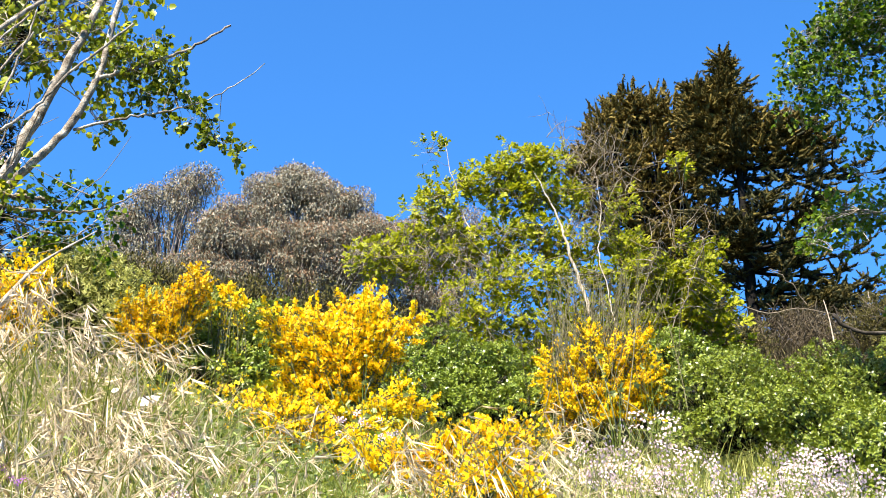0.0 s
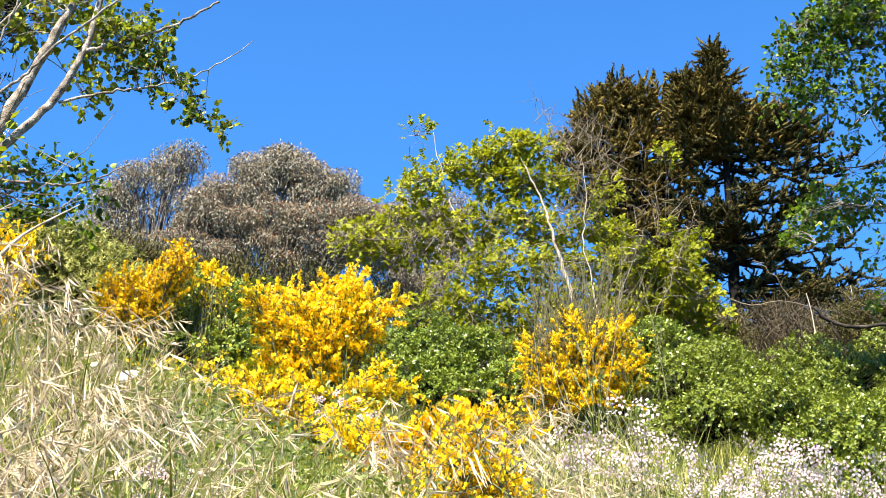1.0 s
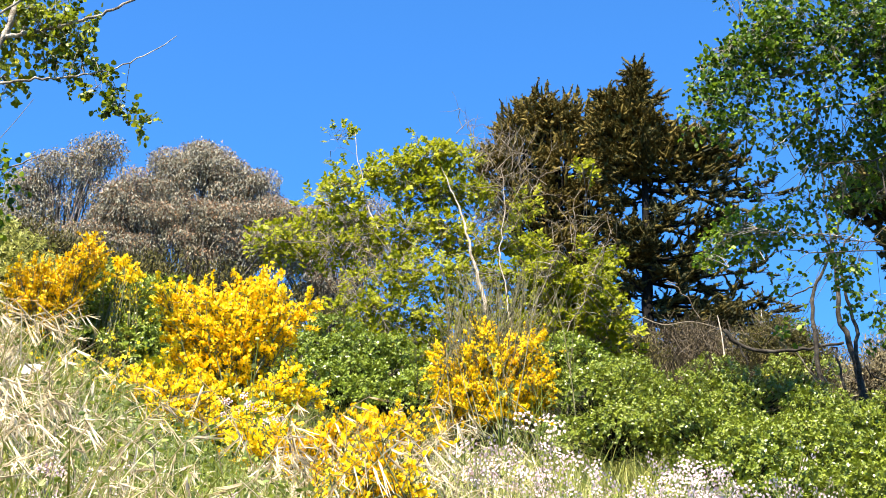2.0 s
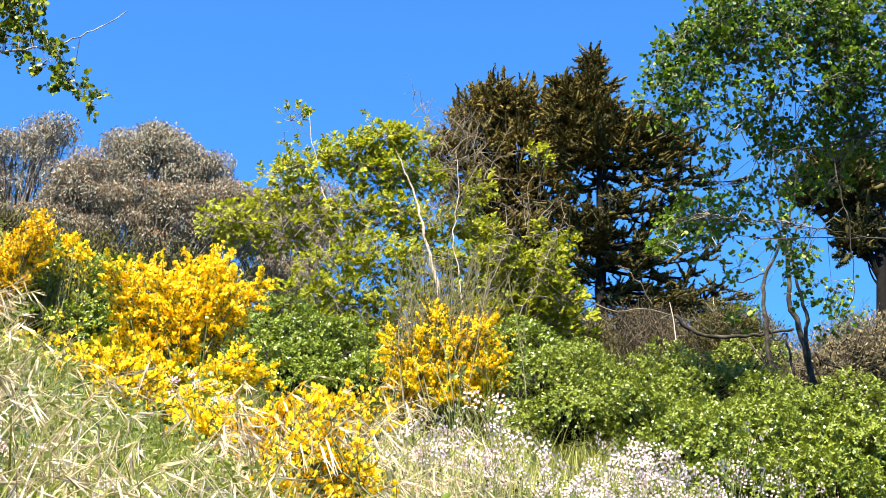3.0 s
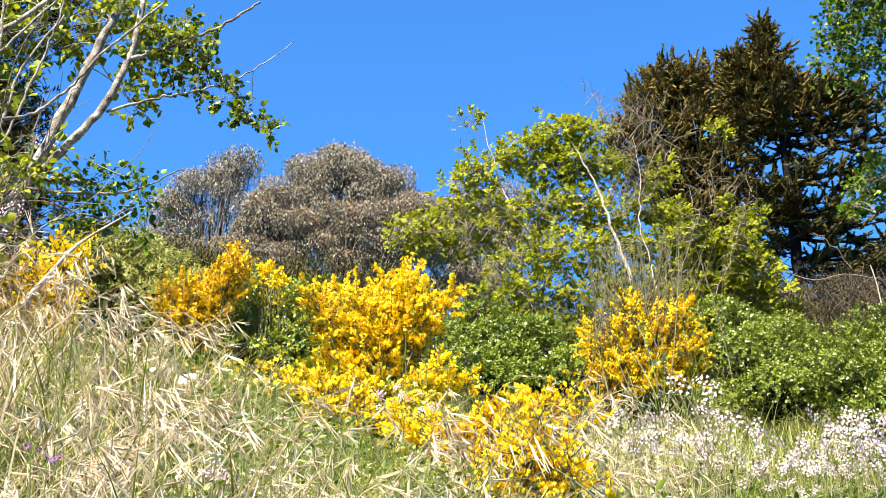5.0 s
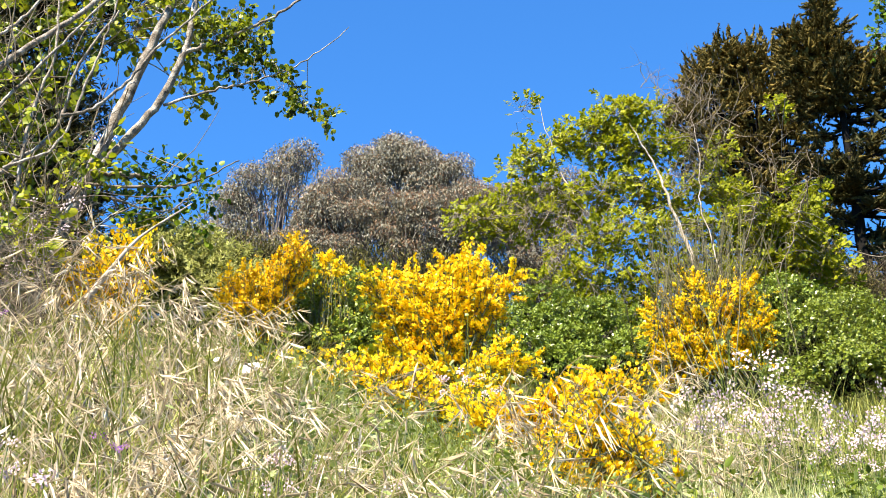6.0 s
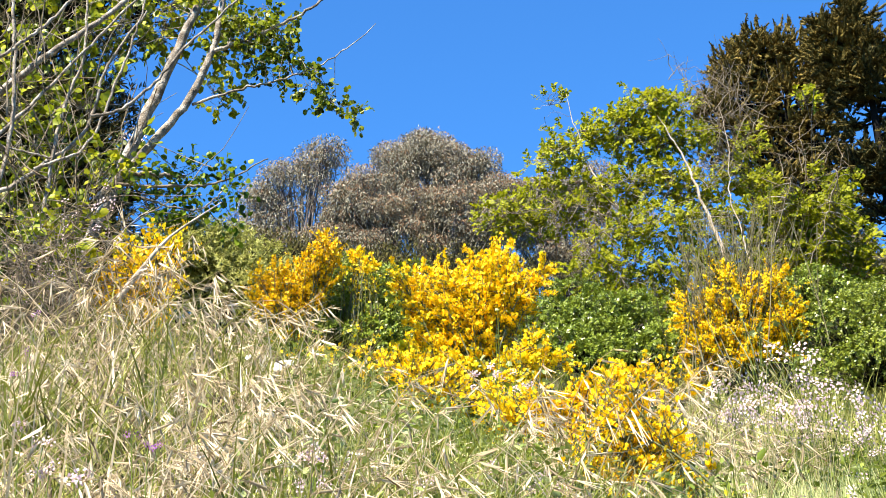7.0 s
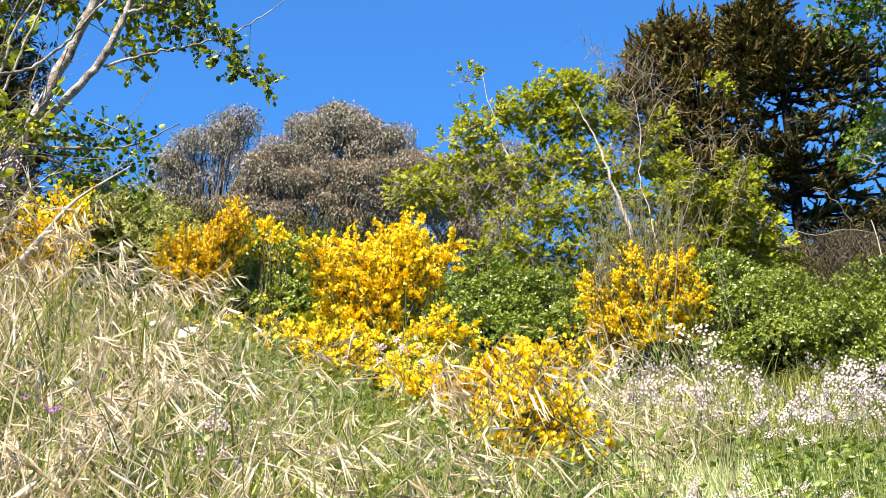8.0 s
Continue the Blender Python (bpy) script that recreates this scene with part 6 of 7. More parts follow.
shrub("dark ivy-like thicket under a leafy tree", (-2.920, 7.029, 4.323), [
    tuft((-3.006, 7.210, 4.916), 0.348, 0.316, 1.2), tuft((-3.369, 7.268, 5.489), 0.422, 0.519, 1.3), tuft((-2.980, 7.652, 5.462), 0.227, 0.195, 0.5), tuft((-3.310, 7.950, 6.580), 0.454, 0.292, 0.6), tuft((-2.749, 6.882, 4.380), 0.36, 0.18, 0.8)], 1900, 0.04, M_SHRUB_DARK, name="thicket", template=ROUNDLEAF)
shrub("dark feathery conifer boughs behind a leafy tree", (-2.704, 6.793, 4.223), [
    tuft((-2.750, 6.774, 4.931), 0.385, 0.355, 1.5), tuft((-2.600, 6.867, 5.383), 0.17, 0.15, 0.3), tuft((-2.850, 6.733, 5.647), 0.444, 0.355, 1.2), tuft((-2.564, 6.740, 4.556), 0.178, 0.178, 0.6), tuft((-2.628, 6.823, 6.029), 0.30, 0.16, 0.7), tuft((-2.982, 6.675, 6.009), 0.444, 0.237, 1.3), tuft((-2.319, 7.040, 6.113), 0.178, 0.118, 0.35), tuft((-2.778, 6.655, 4.356), 0.385, 0.266, 1.2)], 5200, 0.034, M_CYPRESS_DARK, name="conifer", template=SLIM)

shrub("soft green feathery bush behind grass", (-2.272, 8.700, 4.877), [
    tuft((-2.430, 8.700, 5.292), 0.181, 0.0867, 1, 0.2), tuft((-2.244, 8.700, 5.219), 0.165, 0.0791, 1, 0.2), tuft((-2.078, 8.700, 5.130), 0.143, 0.093, 0.9, 0.2), 
    tuft((-2.518, 8.700, 5.163), 0.216, 0.0935, 1, 0.2), tuft((-2.258, 8.700, 5.047), 0.214, 0.0928, 1, 0.2), tuft((-2.038, 8.700, 4.936), 0.177, 0.0922, 0.9, 0.2),
    tuft((-1.596, 8.600, 4.863), 0.171, 0.096, 1, 0.2), tuft((-1.731, 8.500, 4.769), 0.169, 0.0946, 1, 0.2), tuft((-1.445, 8.500, 4.773), 0.135, 0.0812, 0.8, 0.2)], 3600, 0.028, M_GRASS, template=SLIM)

shrub("green scrub behind the grassy bank", (-2.837, 10.597, 5.434), [
    tuft((-3.107, 10.522, 5.769), 0.357, 0.201, 1), tuft((-2.714, 10.835, 5.866), 0.357, 0.178, 1), tuft((-2.285, 10.728, 5.661), 0.357, 0.178, 1), tuft((-3.493, 10.401, 5.723), 0.401, 0.268, 1), tuft((-1.474, 11.875, 6.037), 0.438, 0.219, 1)], 1500, 0.03, M_SHRUB_DARK)

# leafless twigs round the foot of the leafy tree
def dead_shrub(label, base, blobs, stems, sprays):
    t = thing("dead_shrub", base, label, "bush")
    b = np.array(base, float)
    ends, _ = in_blobs(blobs, stems, 0.2)
    foot = b + RNG.normal(size=(stems, 3)) * arr(0.22, 0.12, 0) - arr(0, 0, 0.06)
    span = np.linalg.norm(ends - foot, axis=1, keepdims=True)
    paths = curves(foot, ends, RNG.normal(size=ends.shape) * 0.10 * span, 9)
    pieces("stem", paths, 0.0045, 0.0012, 4, M_DEADWOOD, t)
    i = np.repeat(np.arange(stems), sprays)
    j = RNG.integers(3, 9, len(i))
    p = paths[i, j]
    d = unit(RNG.normal(size=p.shape) * arr(1, 0.8, 0.6) + arr(0.35, -0.2, 0.1))
    tips = p + d * RNG.uniform(0.05, 0.22, (len(p), 1))
    sheet("brushwood", *tubes(curves(p, tips, RNG.normal(size=p.shape) * 0.012, 5), 0.0018, 0.0007, 3), M_DEADWOOD, t, kind="stuff")


dead_shrub("leafless grey-brown shrub tangled round a leafy tree", put((-1.914, 4.900)), [
    tuft((-1.990, 4.800, 3.714), 0.101, 0.081, 1, 0.25),
    tuft((-1.826, 4.800, 3.745), 0.101, 0.0809, 1, 0.25),
    tuft((-1.916, 4.800, 3.557), 0.14, 0.07, 1.2, 0.25),
    tuft((-1.713, 4.800, 3.606), 0.1, 0.08, 0.9, 0.25),
    tuft((-1.644, 4.800, 3.473), 0.0989, 0.0593, 0.7, 0.25),
    tuft((-1.990, 4.800, 3.456), 0.0993, 0.0596, 0.8, 0.25),
    tuft((-1.783, 4.800, 3.420), 0.0987, 0.0494, 0.7, 0.25)], 60, 14)

# ---------------------------------------------------------------- grass


def trodden(x, y):
    """The grass stays short before the low brooms and on the brow of the bank."""
    near = 0.6 * np.exp(-(((x - 0.28) / 0.2) ** 2) - ((y - 3.3) / 0.7) ** 2)
    brow = 0.3 * np.exp(-(((x + 1.12) / 0.26) ** 2) - ((y - 4.7) / 0.8) ** 2)
    return 1 - np.maximum(np.maximum(near, brow), 0.66 * np.exp(-(((x + 0.42) / 0.42) ** 2) - ((y - 4.7) / 1.0) ** 2))


def blades(name, label, x, y, h, width, lean, material, n=5):
    """Curved flat blades growing from the soil."""
    h = h * trodden(x, y)
    p = on_ground(x, y, -0.02)
    m = len(p)
    d = rand_dirs(m) * arr(1, 1, 0.15) * lean[:, None]
    tip = p + (d + UP) * h[:, None]
    path = curves(p, tip, UP * (h * 0.18)[:, None] - d * (h * 0.25)[:, None], n)
    side = unit(np.cross(d + RNG.normal(size=d.shape) * 0.4, UP))
    w = width[:, None] * np.array([1.0, 0.95, 0.8, 0.5, 0.06])[None]
    v = np.stack([path - side[:, None] * w[..., None], path + side[:, None] * w[..., None]], 2).reshape(-1, 3)
    i = (np.arange(m) * n * 2)[:, None] + np.arange(n - 1)[None] * 2
    f = np.stack([i, i + 1, i + 3, i + 2], -1).reshape(-1, 4)
    return tagged(sheet(name, v, f, material), label, "grass", kind="stuff")


def field(n, x0, x1, y0, y1, power=1.0):
    y = y0 + (y1 - y0) * RNG.random(n) ** power
    return RNG.uniform(x0, x1, n), y


# left bank of dry brome with drooping heads
def brome(label, x, y, h, heads):
    h = h * trodden(x, y)
    p = on_ground(x, y, -0.02)
    m = len(p)
    d = unit(RNG.normal(size=(m, 3)) * arr(0.8, 0.6, 0) + arr(0.55, -0.3, 0))
    tip = p + (d * RNG.uniform(0.3, 1.1, (m, 1)) + UP * RNG.uniform(0.4, 1.0, (m, 1))) * h[:, None]
    path = curves(p, tip, UP * (h * 0.35)[:, None] - d * (h * 0.15)[:, None], 7)
    culm = tubes(path, 0.0018, 0.0009, 3)
    i = np.repeat(np.arange(m), heads)
    s = RNG.uniform(0.55, 1.0, m * heads)
    j = np.minimum((s * 6).astype(int), 5)
    o = path[i, j] + (path[i, j + 1] - path[i, j]) * (s * 6 - j)[:, None]
    w = unit(unit(path[i, j + 1] - path[i, j]) * 0.8 + RNG.normal(size=o.shape) * 0.42 + arr(0, 0, -1.0))
    v = merge(culm, scatter(SPIKELET, o, frames(w), RNG.uniform(0.042, 0.09, len(o))))
    return tagged(sheet("dry_grass", *v, M_STRAW), label, "grass", kind="stuff")


x, y = field(2700, -2.8, 0.25, 1.9, 5.6)
keep = (x < -0.22 - 0.30 * (y - 2.6)) | ((RNG.random(len(x)) < 0.14) & (y < 4.2))
keep &= (np.sin(x * 5.1 + y * 2.3) * np.sin(y * 4.3 - x * 1.7) > -0.15) | (RNG.random(len(x)) < 0.2)
x, y = x[keep], y[keep]
brome("thick straw-coloured brome grass with drooping seed heads", x, y, RNG.uniform(0.18, 0.42, len(x)) * np.interp(y, [3.4, 4.4], [1.0, 0.55]), 6)
x, y = field(36, -1.8, -1.05, 4.2, 4.9)
brome("long arching brome stalks along the top of the bank", x, y, RNG.uniform(0.38, 0.6, len(x)), 9)
x, y = field(170, -0.5, 0.35, 2.2, 5.0)
brome("straw-coloured brome grass in front of low broom", x, y, RNG.uniform(0.15, 0.30, len(x)), 5)
x, y = field(130, -0.9, 0.6, 4.0, 5.7)
brome("arching dry brome stalks through low broom", x, y, RNG.uniform(0.22, 0.40, len(x)), 5)
x, y = field(130, -1.1, 0.15, 3.0, 5.4)
brome("low broken brome straw over weeds before the brooms", x, y, RNG.uniform(0.22, 0.42, len(x)), 5)
x, y = field(70, -0.35, 0.22, 4.0, 4.8)
brome("arching straw stalks between two low brooms", x, y, RNG.uniform(0.45, 0.72, len(x)), 6)
x, y = field(90, -2.1, -1.45, 4.3, 5.0)
brome("tangled straw at the foot of a leafy tree", x, y, RNG.uniform(0.25, 0.5, len(x)), 5)
x, y = field(80, 0.3, 1.5, 2.3, 4.5)
brome("scattered dry brome stalks among radish flowers", x, y, RNG.uniform(0.15, 0.30, len(x)), 4)
x, y = field(5200, -3.0, 0.45, 1.8, 6.4)
keep = (x < -0.18 - 0.30 * (y - 2.6)) | ((RNG.random(len(x)) < 0.14) & (y < 4.2))
keep &= (np.sin(x * 5.1 + y * 2.3) * np.sin(y * 4.3 - x * 1.7) > -0.2) | (RNG.random(len(x)) < 0.3)
x, y = x[keep], y[keep]
blades("dry_grass", "matted dead straw blades covering the bank", x, y, RNG.uniform(0.10, 0.34, len(x)) * np.interp(y, [3.6, 4.6], [1.0, 0.6]), RNG.uniform(0.001, 0.0024, len(x)), RNG.uniform(0.5, 1.6, len(x)), M_STRAW)
x, y = field(1500, -2.8, 0.1, 1.9, 5.2)
keep = x < -0.12 - 0.30 * (y - 2.6)
x, y = x[keep], y[keep]
blades("dry_grass", "broad bleached dead leaves drooping in the straw", x, y, RNG.uniform(0.16, 0.36, len(x)), RNG.uniform(0.0025, 0.0045, len(x)), RNG.uniform(0.7, 1.6, len(x)), M_STRAW)
x, y = field(1000, -1.1, 0.2, 2.8, 5.3)
blades("dry_grass", "flattened dead straw over weeds before the brooms", x, y, RNG.uniform(0.12, 0.26, len(x)), RNG.uniform(0.0014, 0.003, len(x)), RNG.uniform(1.0, 2.2, len(x)), M_STRAW)
x, y = field(9500, -3.0, 0.3, 1.8, 6.2)
blades("green_grass", "fresh green grass blades between the straw", x, y, RNG.uniform(0.12, 0.30, len(x)), RNG.uniform(0.0012, 0.003, len(x)), RNG.uniform(0.2, 0.9, len(x)), M_GRASS)
x, y = field(8000, -3.0, 0.3, 1.9, 6.0)
keep = np.sin(x * 5.1 + y * 2.3) * np.sin(y * 4.3 - x * 1.7) + RNG.normal(0, 0.3, len(x)) < -0.05
x, y = x[keep], y[keep]
blades("green_grass", "taller green grass tufts in the straw", x, y, RNG.uniform(0.18, 0.36, len(x)), RNG.uniform(0.0018, 0.0042, len(x)), RNG.uniform(0.6, 1.5, len(x)), M_GRASS)
x, y = field(15000, 0.2, 1.8, 2.5, 5.4)
blades("pale_grass", "upright pale green grass below radish flowers", x, y, RNG.uniform(0.12, 0.26, len(x)), RNG.uniform(0.0011, 0.0025, len(x)), RNG.uniform(0.05, 0.5, len(x)), M_PALEGRASS)
x, y = field(5000, -0.9, 2.0, 5.2, 9.5)
blades("green_grass", "tangled green grass behind the brooms", x, y, RNG.uniform(0.12, 0.34, len(x)), RNG.uniform(0.0015, 0.0032, len(x)), RNG.uniform(0.2, 0.9, len(x)), M_GRASS)
x, y = field(260, -0.3, 0.9, 5.4, 7.6)
brome("dry brome stalks between the brooms", x, y, RNG.uniform(0.15, 0.34, len(x)), 4)
x, y = field(6000, 1.2, 4.5, 5.0, 9.0)
blades("green_grass", "green undergrowth below low shrubs", x, y, RNG.uniform(0.08, 0.25, len(x)), RNG.uniform(0.002, 0.004, len(x)), RNG.uniform(0.2, 0.9, len(x)), M_GRASS)
x, y = field(8000, -4.5, 5.0, 5.4, 14.0)
blades("green_grass", "dull green grass between the bushes", x, y, RNG.uniform(0.08, 0.22, len(x)), RNG.uniform(0.0015, 0.003, len(x)), RNG.uniform(0.2, 0.8, len(x)), M_BRUSHGREEN)
x, y = field(9000, -25, 30, 14, 80, 1.3)
blades("dry_grass", "olive grass over the upper hillside", x, y, RNG.uniform(0.12, 0.4, len(x)), RNG.uniform(0.006, 0.014, len(x)), RNG.uniform(0.2, 0.8, len(x)), M_BRUSHGREEN)

x, y = field(9000, 6.5, 17, 20, 44)
blades("dry_grass", "dry brown tussock grass on the upper slope", x, y, RNG.uniform(0.25, 0.7, len(x)), RNG.uniform(0.006, 0.014, len(x)), RNG.uniform(0.4, 1.4, len(x)), M_BRUSH)
x, y = field(5000, 6.5, 17, 20, 44)
blades("olive_grass", "olive tussock grass on the upper slope", x, y, RNG.uniform(0.2, 0.55, len(x)), RNG.uniform(0.006, 0.014, len(x)), RNG.uniform(0.4, 1.2, len(x)), M_BRUSHGREEN)

# ---------------------------------------------------------------- radish flowers, forbs and small things


def radish_plant(place, height, heads):
    t = thing("wild_radish", place, "wild radish with pale lilac flowers on thin stems", "flower", "wild radishes")
    b = np.array(place, float)
    m = heads
    o = np.repeat(b[None], m, 0)
    e = b + np.stack([RNG.normal(0, 0.09, m), RNG.normal(0, 0.09, m), height * RNG.uniform(0.75, 1.05, m)], -1)
    path = curves(o, e, RNG.normal(size=(m, 3)) * 0.02, 6)
    stems = pieces("stem", path, 0.0013, 0.0008, 4, M_RADISHSTEM, t)
    for tip, stem in zip(e, stems):
        k = RNG.integers(4, 8)
        pos = tip + RNG.normal(size=(k, 3)) * arr(0.019, 0.019, 0.014)
        d = unit(RNG.normal(size=pos.shape) * 0.5 + arr(-0.3, -0.85, 0.3))
        petals = scatter(CROSS, pos, frames(d), RNG.uniform(0.012, 0.019, k))
        stalks = tubes(curves(np.repeat(tip[None] - UP * 0.04, k, 0), pos, RNG.normal(size=pos.shape) * 0.004, 4), 0.001, 0.0008, 3)
        head = sheet("flower_head", *merge(petals, stalks), M_RADISH, stem)
        head.data.materials.append(M_FORB)
        head.data.polygons.foreach_set("material_index", np.r_[np.zeros(len(petals[1]), np.int32), np.ones(len(stalks[1]), np.int32)])
    i = RNG.integers(0, m, 8)
    lp = path[i, RNG.integers(1, 4, 8)]
    turn = frames(unit(RNG.normal(size=(8, 3)) * arr(1, 1, 0.4)))
    for k in range(8):
        sheet("leaf", *scatter(LEAF, lp[k:k + 1], turn[k:k + 1], RNG.uniform(0.02, 0.04, 1)), M_FORB, t)
    return t


models = [radish_plant(tuple(on_ground(np.array(0.9 + 0.12 * k), np.array(4.4 + 0.1 * k)).tolist()), 0.46 + 0.035 * k, 3 + k) for k in range(4)]
RAD = random.Random(5)
for k in range(38):
    y = RAD.uniform(3.7, 5.5) if k % 5 else RAD.uniform(2.9, 3.7)
    x = y * (0.10 + 0.19 * RAD.random() ** (0.6 if k > 40 else 1.0)) if k % 5 else y * (0.24 + 0.16 * RAD.random())
    m = RAD.choice(models)
    s = RAD.uniform(0.75, 1.1) if k % 5 else RAD.uniform(0.6, 0.8)
    copy_thing(m, Matrix.Translation((x, y, float(grade(x, y)))) @ Matrix.Rotation(RAD.uniform(0, 6.28), 4, "Z") @ Matrix.Scale(s, 4))


def forb_patch(label, place, n, rx, ry, leaf, material, name="broad_leaf_plant", lift=0.12):
    """A low plant whose broad leaves are single pieces."""
    t = thing(name, place, label, "plant")
    b = np.array(place, float)
    me = bpy.data.meshes.new("leaf")
    a = np.linspace(0, 2 * np.pi, 13)[:-1]
    r = 0.46 * (1 + 0.3 * np.cos(5 * a))
    rim = np.stack([r * np.sin(a), 0.5 - r * np.cos(a), 0.10 * np.cos(2 * a)], -1)
    me.from_pydata([(0, 0.45, -0.03)] + rim.tolist(), [], [(0, k + 1, (k + 1) % 12 + 1) for k in range(12)])
    me.materials.append(material)
    for k in range(n):
        p = b + arr(RNG.normal() * rx, RNG.normal() * ry, RNG.uniform(0.3, 1.2) * lift)
        v, f, _ = limb([b + arr(RNG.normal() * rx * 0.3, RNG.normal() * ry * 0.3, -0.02), (b + p) / 2 + arr(0, 0, 0.02), p], 0.002, 0.0012, 4, 0, 5)
        stalk = sheet("stalk", v, f, M_FORB, t)
        ob = new("leaf", me)
        ob.parent = stalk
        d = unit(arr(RNG.normal(), RNG.normal() - 0.6, 0.5))
        tr = Matrix(frames(d[None], RNG.normal(0, 0.5))[0].tolist()).to_4x4()
        ob.matrix_basis = Matrix.Translation(p - b) @ tr @ Matrix.Scale(leaf * RNG.uniform(0.6, 1.2), 4)
    return t


def forb_at(label, p, n, rx, leaf, name="mallow_plant"):
    """Broad pale leaves held up at p by stalks from the soil below."""
    return forb_patch(label, put(p), n, rx, 0.03, leaf, M_MALLOW, name, max(0.1, p[2] - float(grade(p[0], p[1]))))


def weeds(label, n, x0, x1, y0, y1, leaf, material, top):
    """Low leafy weeds over a strip of the bank, in rosettes."""
    m = n // 9
    x, y = field(m, x0, x1, y0, y1)
    c = np.repeat(on_ground(x, y), 9, 0)
    pos = c + RNG.normal(size=(m * 9, 3)) * arr(0.035, 0.035, 0) + UP * (top * RNG.random((m * 9, 1)))
    d = unit(RNG.normal(size=pos.shape) * arr(1, 1, 0.4) + arr(0, -0.3, 0.35))
    stalk = tubes(curves(c, pos, RNG.normal(size=c.shape) * 0.01, 3), 0.0012, 0.0008, 3)
    return tagged(sheet("weeds", *merge(stalk, scatter(LEAF, pos, frames(d, RNG.normal(0, 0.6, len(pos))), leaf * RNG.uniform(0.5, 1.3, len(pos)))), material), label, "plant", kind="stuff")


weeds("small green weeds between dry straw", 5600, -2.4, 0.2, 2.4, 4.6, 0.018, M_FORB, 0.16)
weeds("leafy green weeds in front of the brooms", 4200, -0.85, 0.35, 3.0, 5.7, 0.021, M_FORB, 0.22)
weeds("leafy green weeds beside a broom", 2600, -1.5, -0.6, 4.7, 6.3, 0.02, M_FORB, 0.25)
weeds("grey-green mallow seedlings in front of the brooms", 3600, -0.9, 0.3, 3.2, 5.6, 0.025, M_MALLOW, 0.22)
weeds("broad green weeds at the edge of the bank", 2000, 0.60, 1.15, 2.9, 3.7, 0.024, M_FORB, 0.24)
weeds("pale broad radish leaves at the edge of the bank", 700, 0.60, 1.15, 2.9, 3.7, 0.026, M_MALLOW, 0.24)
weeds("leafy weeds at the foot of low shrubs", 2500, 0.75, 1.7, 4.9, 6.0, 0.018, M_FORB, 0.3)
weeds("leafy green weeds among radish flowers", 4500, 0.4, 1.9, 4.3, 5.8, 0.017, M_FORB, 0.25)


forb_patch("ivy with grey-green lobed leaves under a broom", put((-0.373, 6.153, 3.447)), 34, 0.13, 0.08, 0.045, M_MALLOW, "ivy_plant", 0.22)
forb_patch("ivy with broad grey-green leaves under yellow broom", put((-0.389, 5.300)), 16, 0.10, 0.05, 0.06, M_FORB, "ivy_plant", 0.25)
forb_patch("ivy with broad grey-green leaves under yellow broom", put((-0.523, 5.300)), 16, 0.10, 0.05, 0.06, M_MALLOW, "ivy_plant", 0.23)
forb_patch("ivy with broad grey-green leaves under yellow broom", put((-0.270, 5.200)), 16, 0.10, 0.05, 0.06, M_FORB, "ivy_plant", 0.27)
forb_patch("pale-leaved mallow beside a broom", put((-0.227, 6.060, 3.567)), 14, 0.10, 0.06, 0.05, M_MALLOW, "mallow_plant", 0.40)
forb_patch("broad-leaved weed in dry grass", put((-0.768, 3.325, 2.560)), 20, 0.16, 0.10, 0.022, M_FORB)
forb_patch("broad-leaved weed in dry grass", put((-0.318, 3.399, 2.471)), 22, 0.14, 0.10, 0.022, M_FORB)
forb_patch("broad-leaved weed near radish flowers", put((0.483, 3.280, 2.374)), 16, 0.10, 0.08, 0.022, M_FORB)
forb_patch("broad-leaved weed at the edge of the bank", put((0.705, 3.138, 2.295)), 24, 0.10, 0.08, 0.022, M_FORB)
forb_patch("pale mallow leaves over an orange broom", put((1.298, 8.197, 4.355)), 12, 0.10, 0.06, 0.055, M_MALLOW, "mallow_plant", 0.32)


def crumpled(name, label, place, size, material, category):
    """A curled, crumpled small sheet lying in the grass."""
    n = 9
    u, w = np.meshgrid(np.linspace(-1, 1, n), np.linspace(-1, 1, n))
    z = 0.35 * np.sin(2.3 * u + 1.1 * w) + 0.25 * np.cos(4 * w - u) + RNG.normal(0, 0.06, u.shape)
    rr = 1 - 0.25 * np.maximum(0, u**2 + w**2 - 1)
    v = np.stack([u * rr, 0.5 * w * rr + 0.3 * z, 0.55 * z + 0.5 * w], -1) * size + np.array(place)
    i = np.arange(n * n).reshape(n, n)
    f = np.stack([i[:-1, :-1], i[:-1, 1:], i[1:, 1:], i[1:, :-1]], -1).reshape(-1, 4)
    return tagged(sheet(name, v, f, material), label, category)


crumpled("dead_leaf", "crumpled bleached white leaf caught in dry grass", (-0.936, 4.415, 3.082), 0.034, M_WHITE, "leaf")
crumpled("dead_leaf", "crumpled bleached leaf below a broom", (-1.049, 4.447, 3.126), 0.016, M_WHITE, "leaf")


def rock(label, place, size):
    bm = bmesh.new()
    bmesh.ops.create_icosphere(bm, subdivisions=3, radius=1)
    for v in bm.verts:
        v.co *= 1 + 0.22 * noise.noise(v.co * 1.7) + 0.06 * noise.noise(v.co * 5)
        v.co = Vector((v.co.x * size, v.co.y * size * 0.7, v.co.z * size * 0.55)) + Vector(place)
    me = bpy.data.meshes.new("rock")
    bm.to_mesh(me)
    bm.free()
    me.materials.append(M_ROCK)
    return tagged(new("rock", me), label, "rock")


rock("small pale rock among shrub leaves", (3.035, 9.125, 4.657), 0.045)


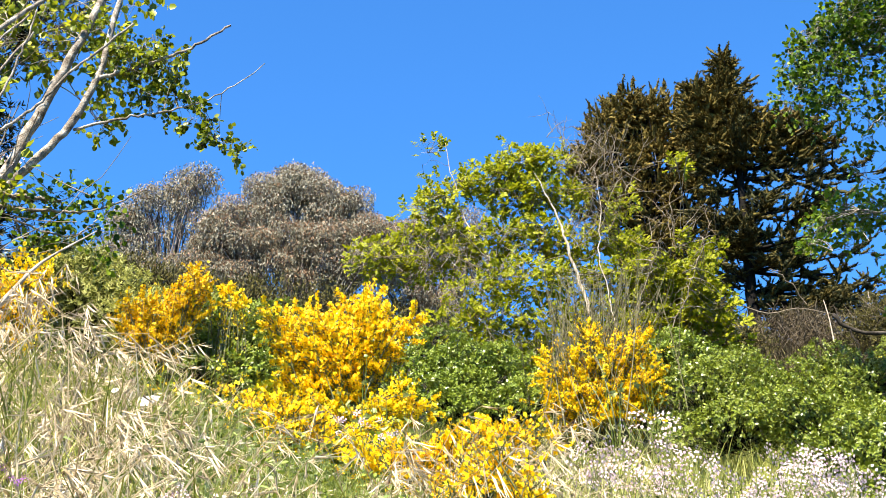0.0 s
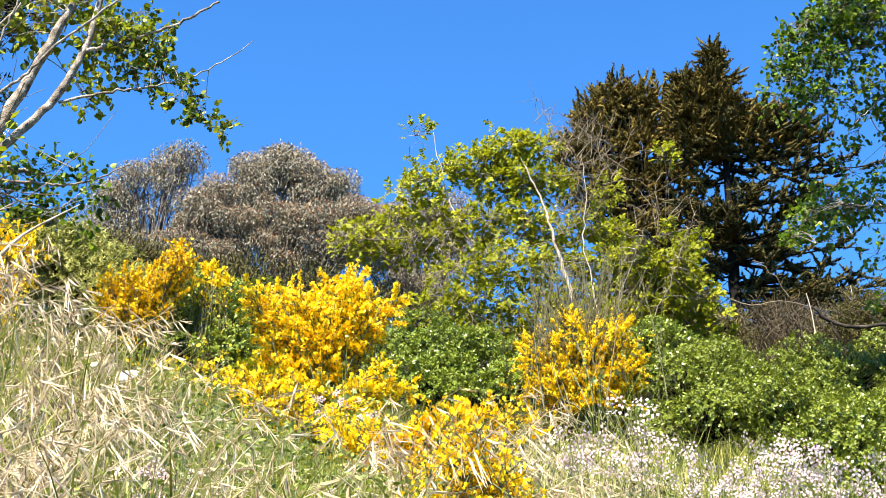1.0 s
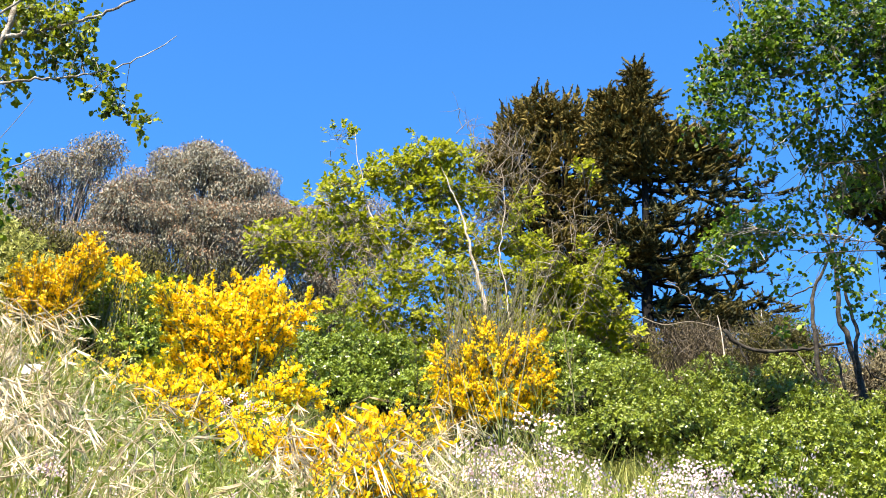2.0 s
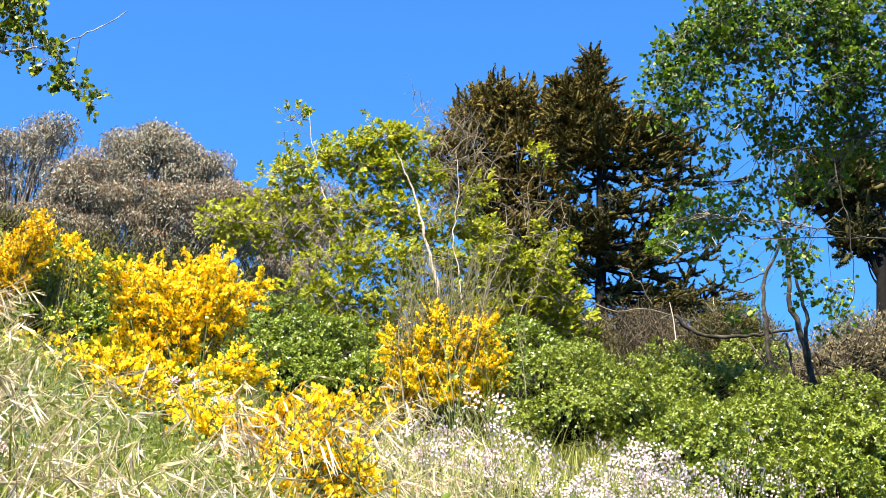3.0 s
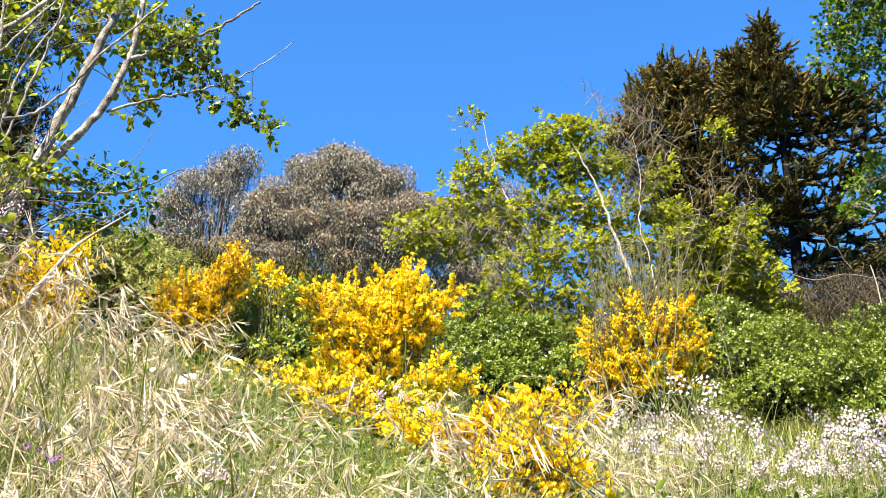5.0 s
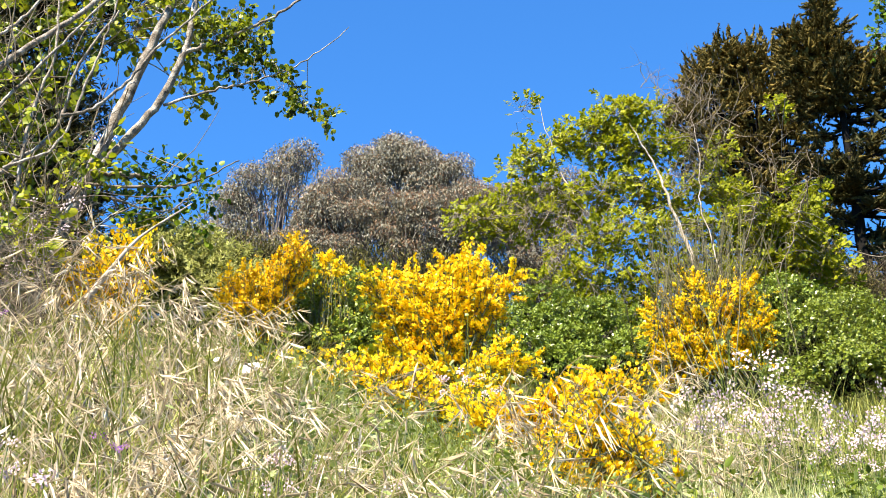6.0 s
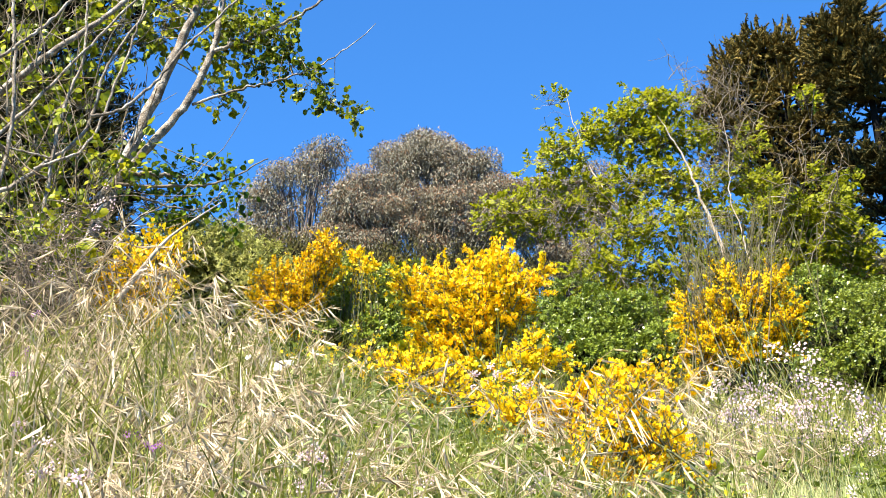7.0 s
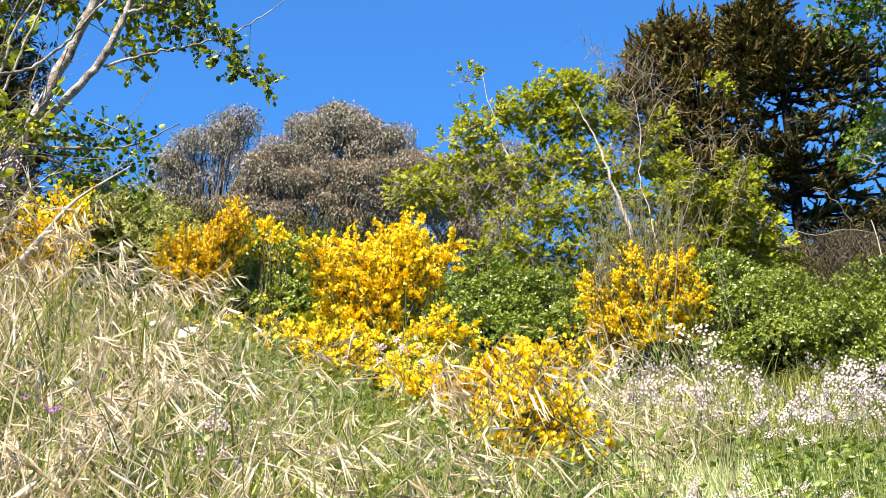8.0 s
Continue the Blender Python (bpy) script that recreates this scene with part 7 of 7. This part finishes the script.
def small_flowers(label, place, n, rx, material, size=0.008, name="small_flowers", h=0.2):
    t = thing(name, place, label, "flower")
    b = np.array(place, float)
    e = b + np.stack([RNG.normal(0, rx, n), RNG.normal(0, rx, n), h * RNG.uniform(0.8, 1.1, n)], -1)
    stems = pieces("stem", curves(np.repeat(b[None], n, 0), e, RNG.normal(size=e.shape) * 0.02, 5), 0.0016, 0.001, 4, M_FORB, t)
    for tip, stem in zip(e, stems):
        pos = tip + RNG.normal(size=(6, 3)) * 0.007
        sheet("flower_head", *scatter(CROSS, pos, frames(unit(RNG.normal(size=pos.shape) * 0.6 + arr(0, -0.6, 0.5))), RNG.uniform(0.7, 1.2, 6) * size), material, stem)
    return t


for p, lab in (((-0.847, 2.786, 2.424), "violet flower spray in dry grass"), ((-1.451, 3.632, 2.973), "violet flower spray beside bare twigs"), ((-1.391, 3.333, 2.784), "violet flowers at the edge of the grass")):
    small_flowers(lab, put(p, -0.01), 3, 0.02, M_PURPLE, 0.006, "violet_flower", p[2] - float(grade(p[0], p[1])))
for p in ((-0.913, 2.554, 2.251), (-0.638, 3.149, 2.377), (-0.634, 3.252, 2.466), (-0.478, 5.143, 3.200), (-0.399, 5.150, 3.243), (-0.692, 5.571, 3.359), (-0.563, 5.385, 3.249), (-1.054, 2.714, 2.386), (-0.543, 3.572, 2.514), (-0.542, 3.977, 2.678), (-0.397, 3.391, 2.434), (-0.255, 3.806, 2.556), (-0.120, 3.612, 2.471), (-0.324, 5.255, 3.309), (-0.267, 5.157, 3.235), (-0.212, 5.060, 3.162)):
    small_flowers("white flower spray in dry grass", put(p, -0.01), 4, 0.03, M_RADISH, 0.011, "white_flower", max(0.1, p[2] - float(grade(p[0], p[1]))))
small_flowers("orange flower cluster on a far shrub", (3.196, 10.334, 5.289), 5, 0.02, M_BROOM_ORANGE, 0.016, "orange_flower", 0.05)
for p, n, rx, leaf in (((-0.302, 5.256, 3.255), 16, 0.10, 0.030), ((-0.389, 5.050, 3.130), 14, 0.10, 0.028), ((-0.203, 5.360, 3.309), 10, 0.06, 0.036), ((-0.251, 5.909, 3.556), 9, 0.08, 0.036), ((-0.357, 6.004, 3.695), 6, 0.05, 0.036), ((-0.518, 5.590, 3.330), 8, 0.08, 0.04), ((1.159, 8.032, 4.441), 12, 0.09, 0.042), ((0.930, 7.961, 4.382), 10, 0.10, 0.036)):
    forb_at("pale grey-green mallow leaves among broom blossom", p, n, rx, leaf)
for p, n in (((-0.644, 5.878, 3.488), 8), ((-0.520, 5.790, 3.396), 6), ((-0.626, 5.175, 3.104), 6), ((-0.578, 3.566, 2.522), 5), ((-0.478, 3.278, 2.342), 5), ((0.650, 3.354, 2.438), 6), ((0.594, 3.059, 2.257), 7), ((0.528, 3.071, 2.268), 5), ((0.679, 3.041, 2.239), 7), ((0.429, 3.288, 2.320), 5), ((0.436, 3.085, 2.245), 5), ((0.735, 3.439, 2.491), 6), ((0.835, 3.416, 2.502), 6)):
    small_flowers("pale lilac flower spray low in the grass", put(p, -0.01), n, 0.03, M_RADISH, 0.0085, "lilac_flower", max(0.1, p[2] - float(grade(p[0], p[1]))))
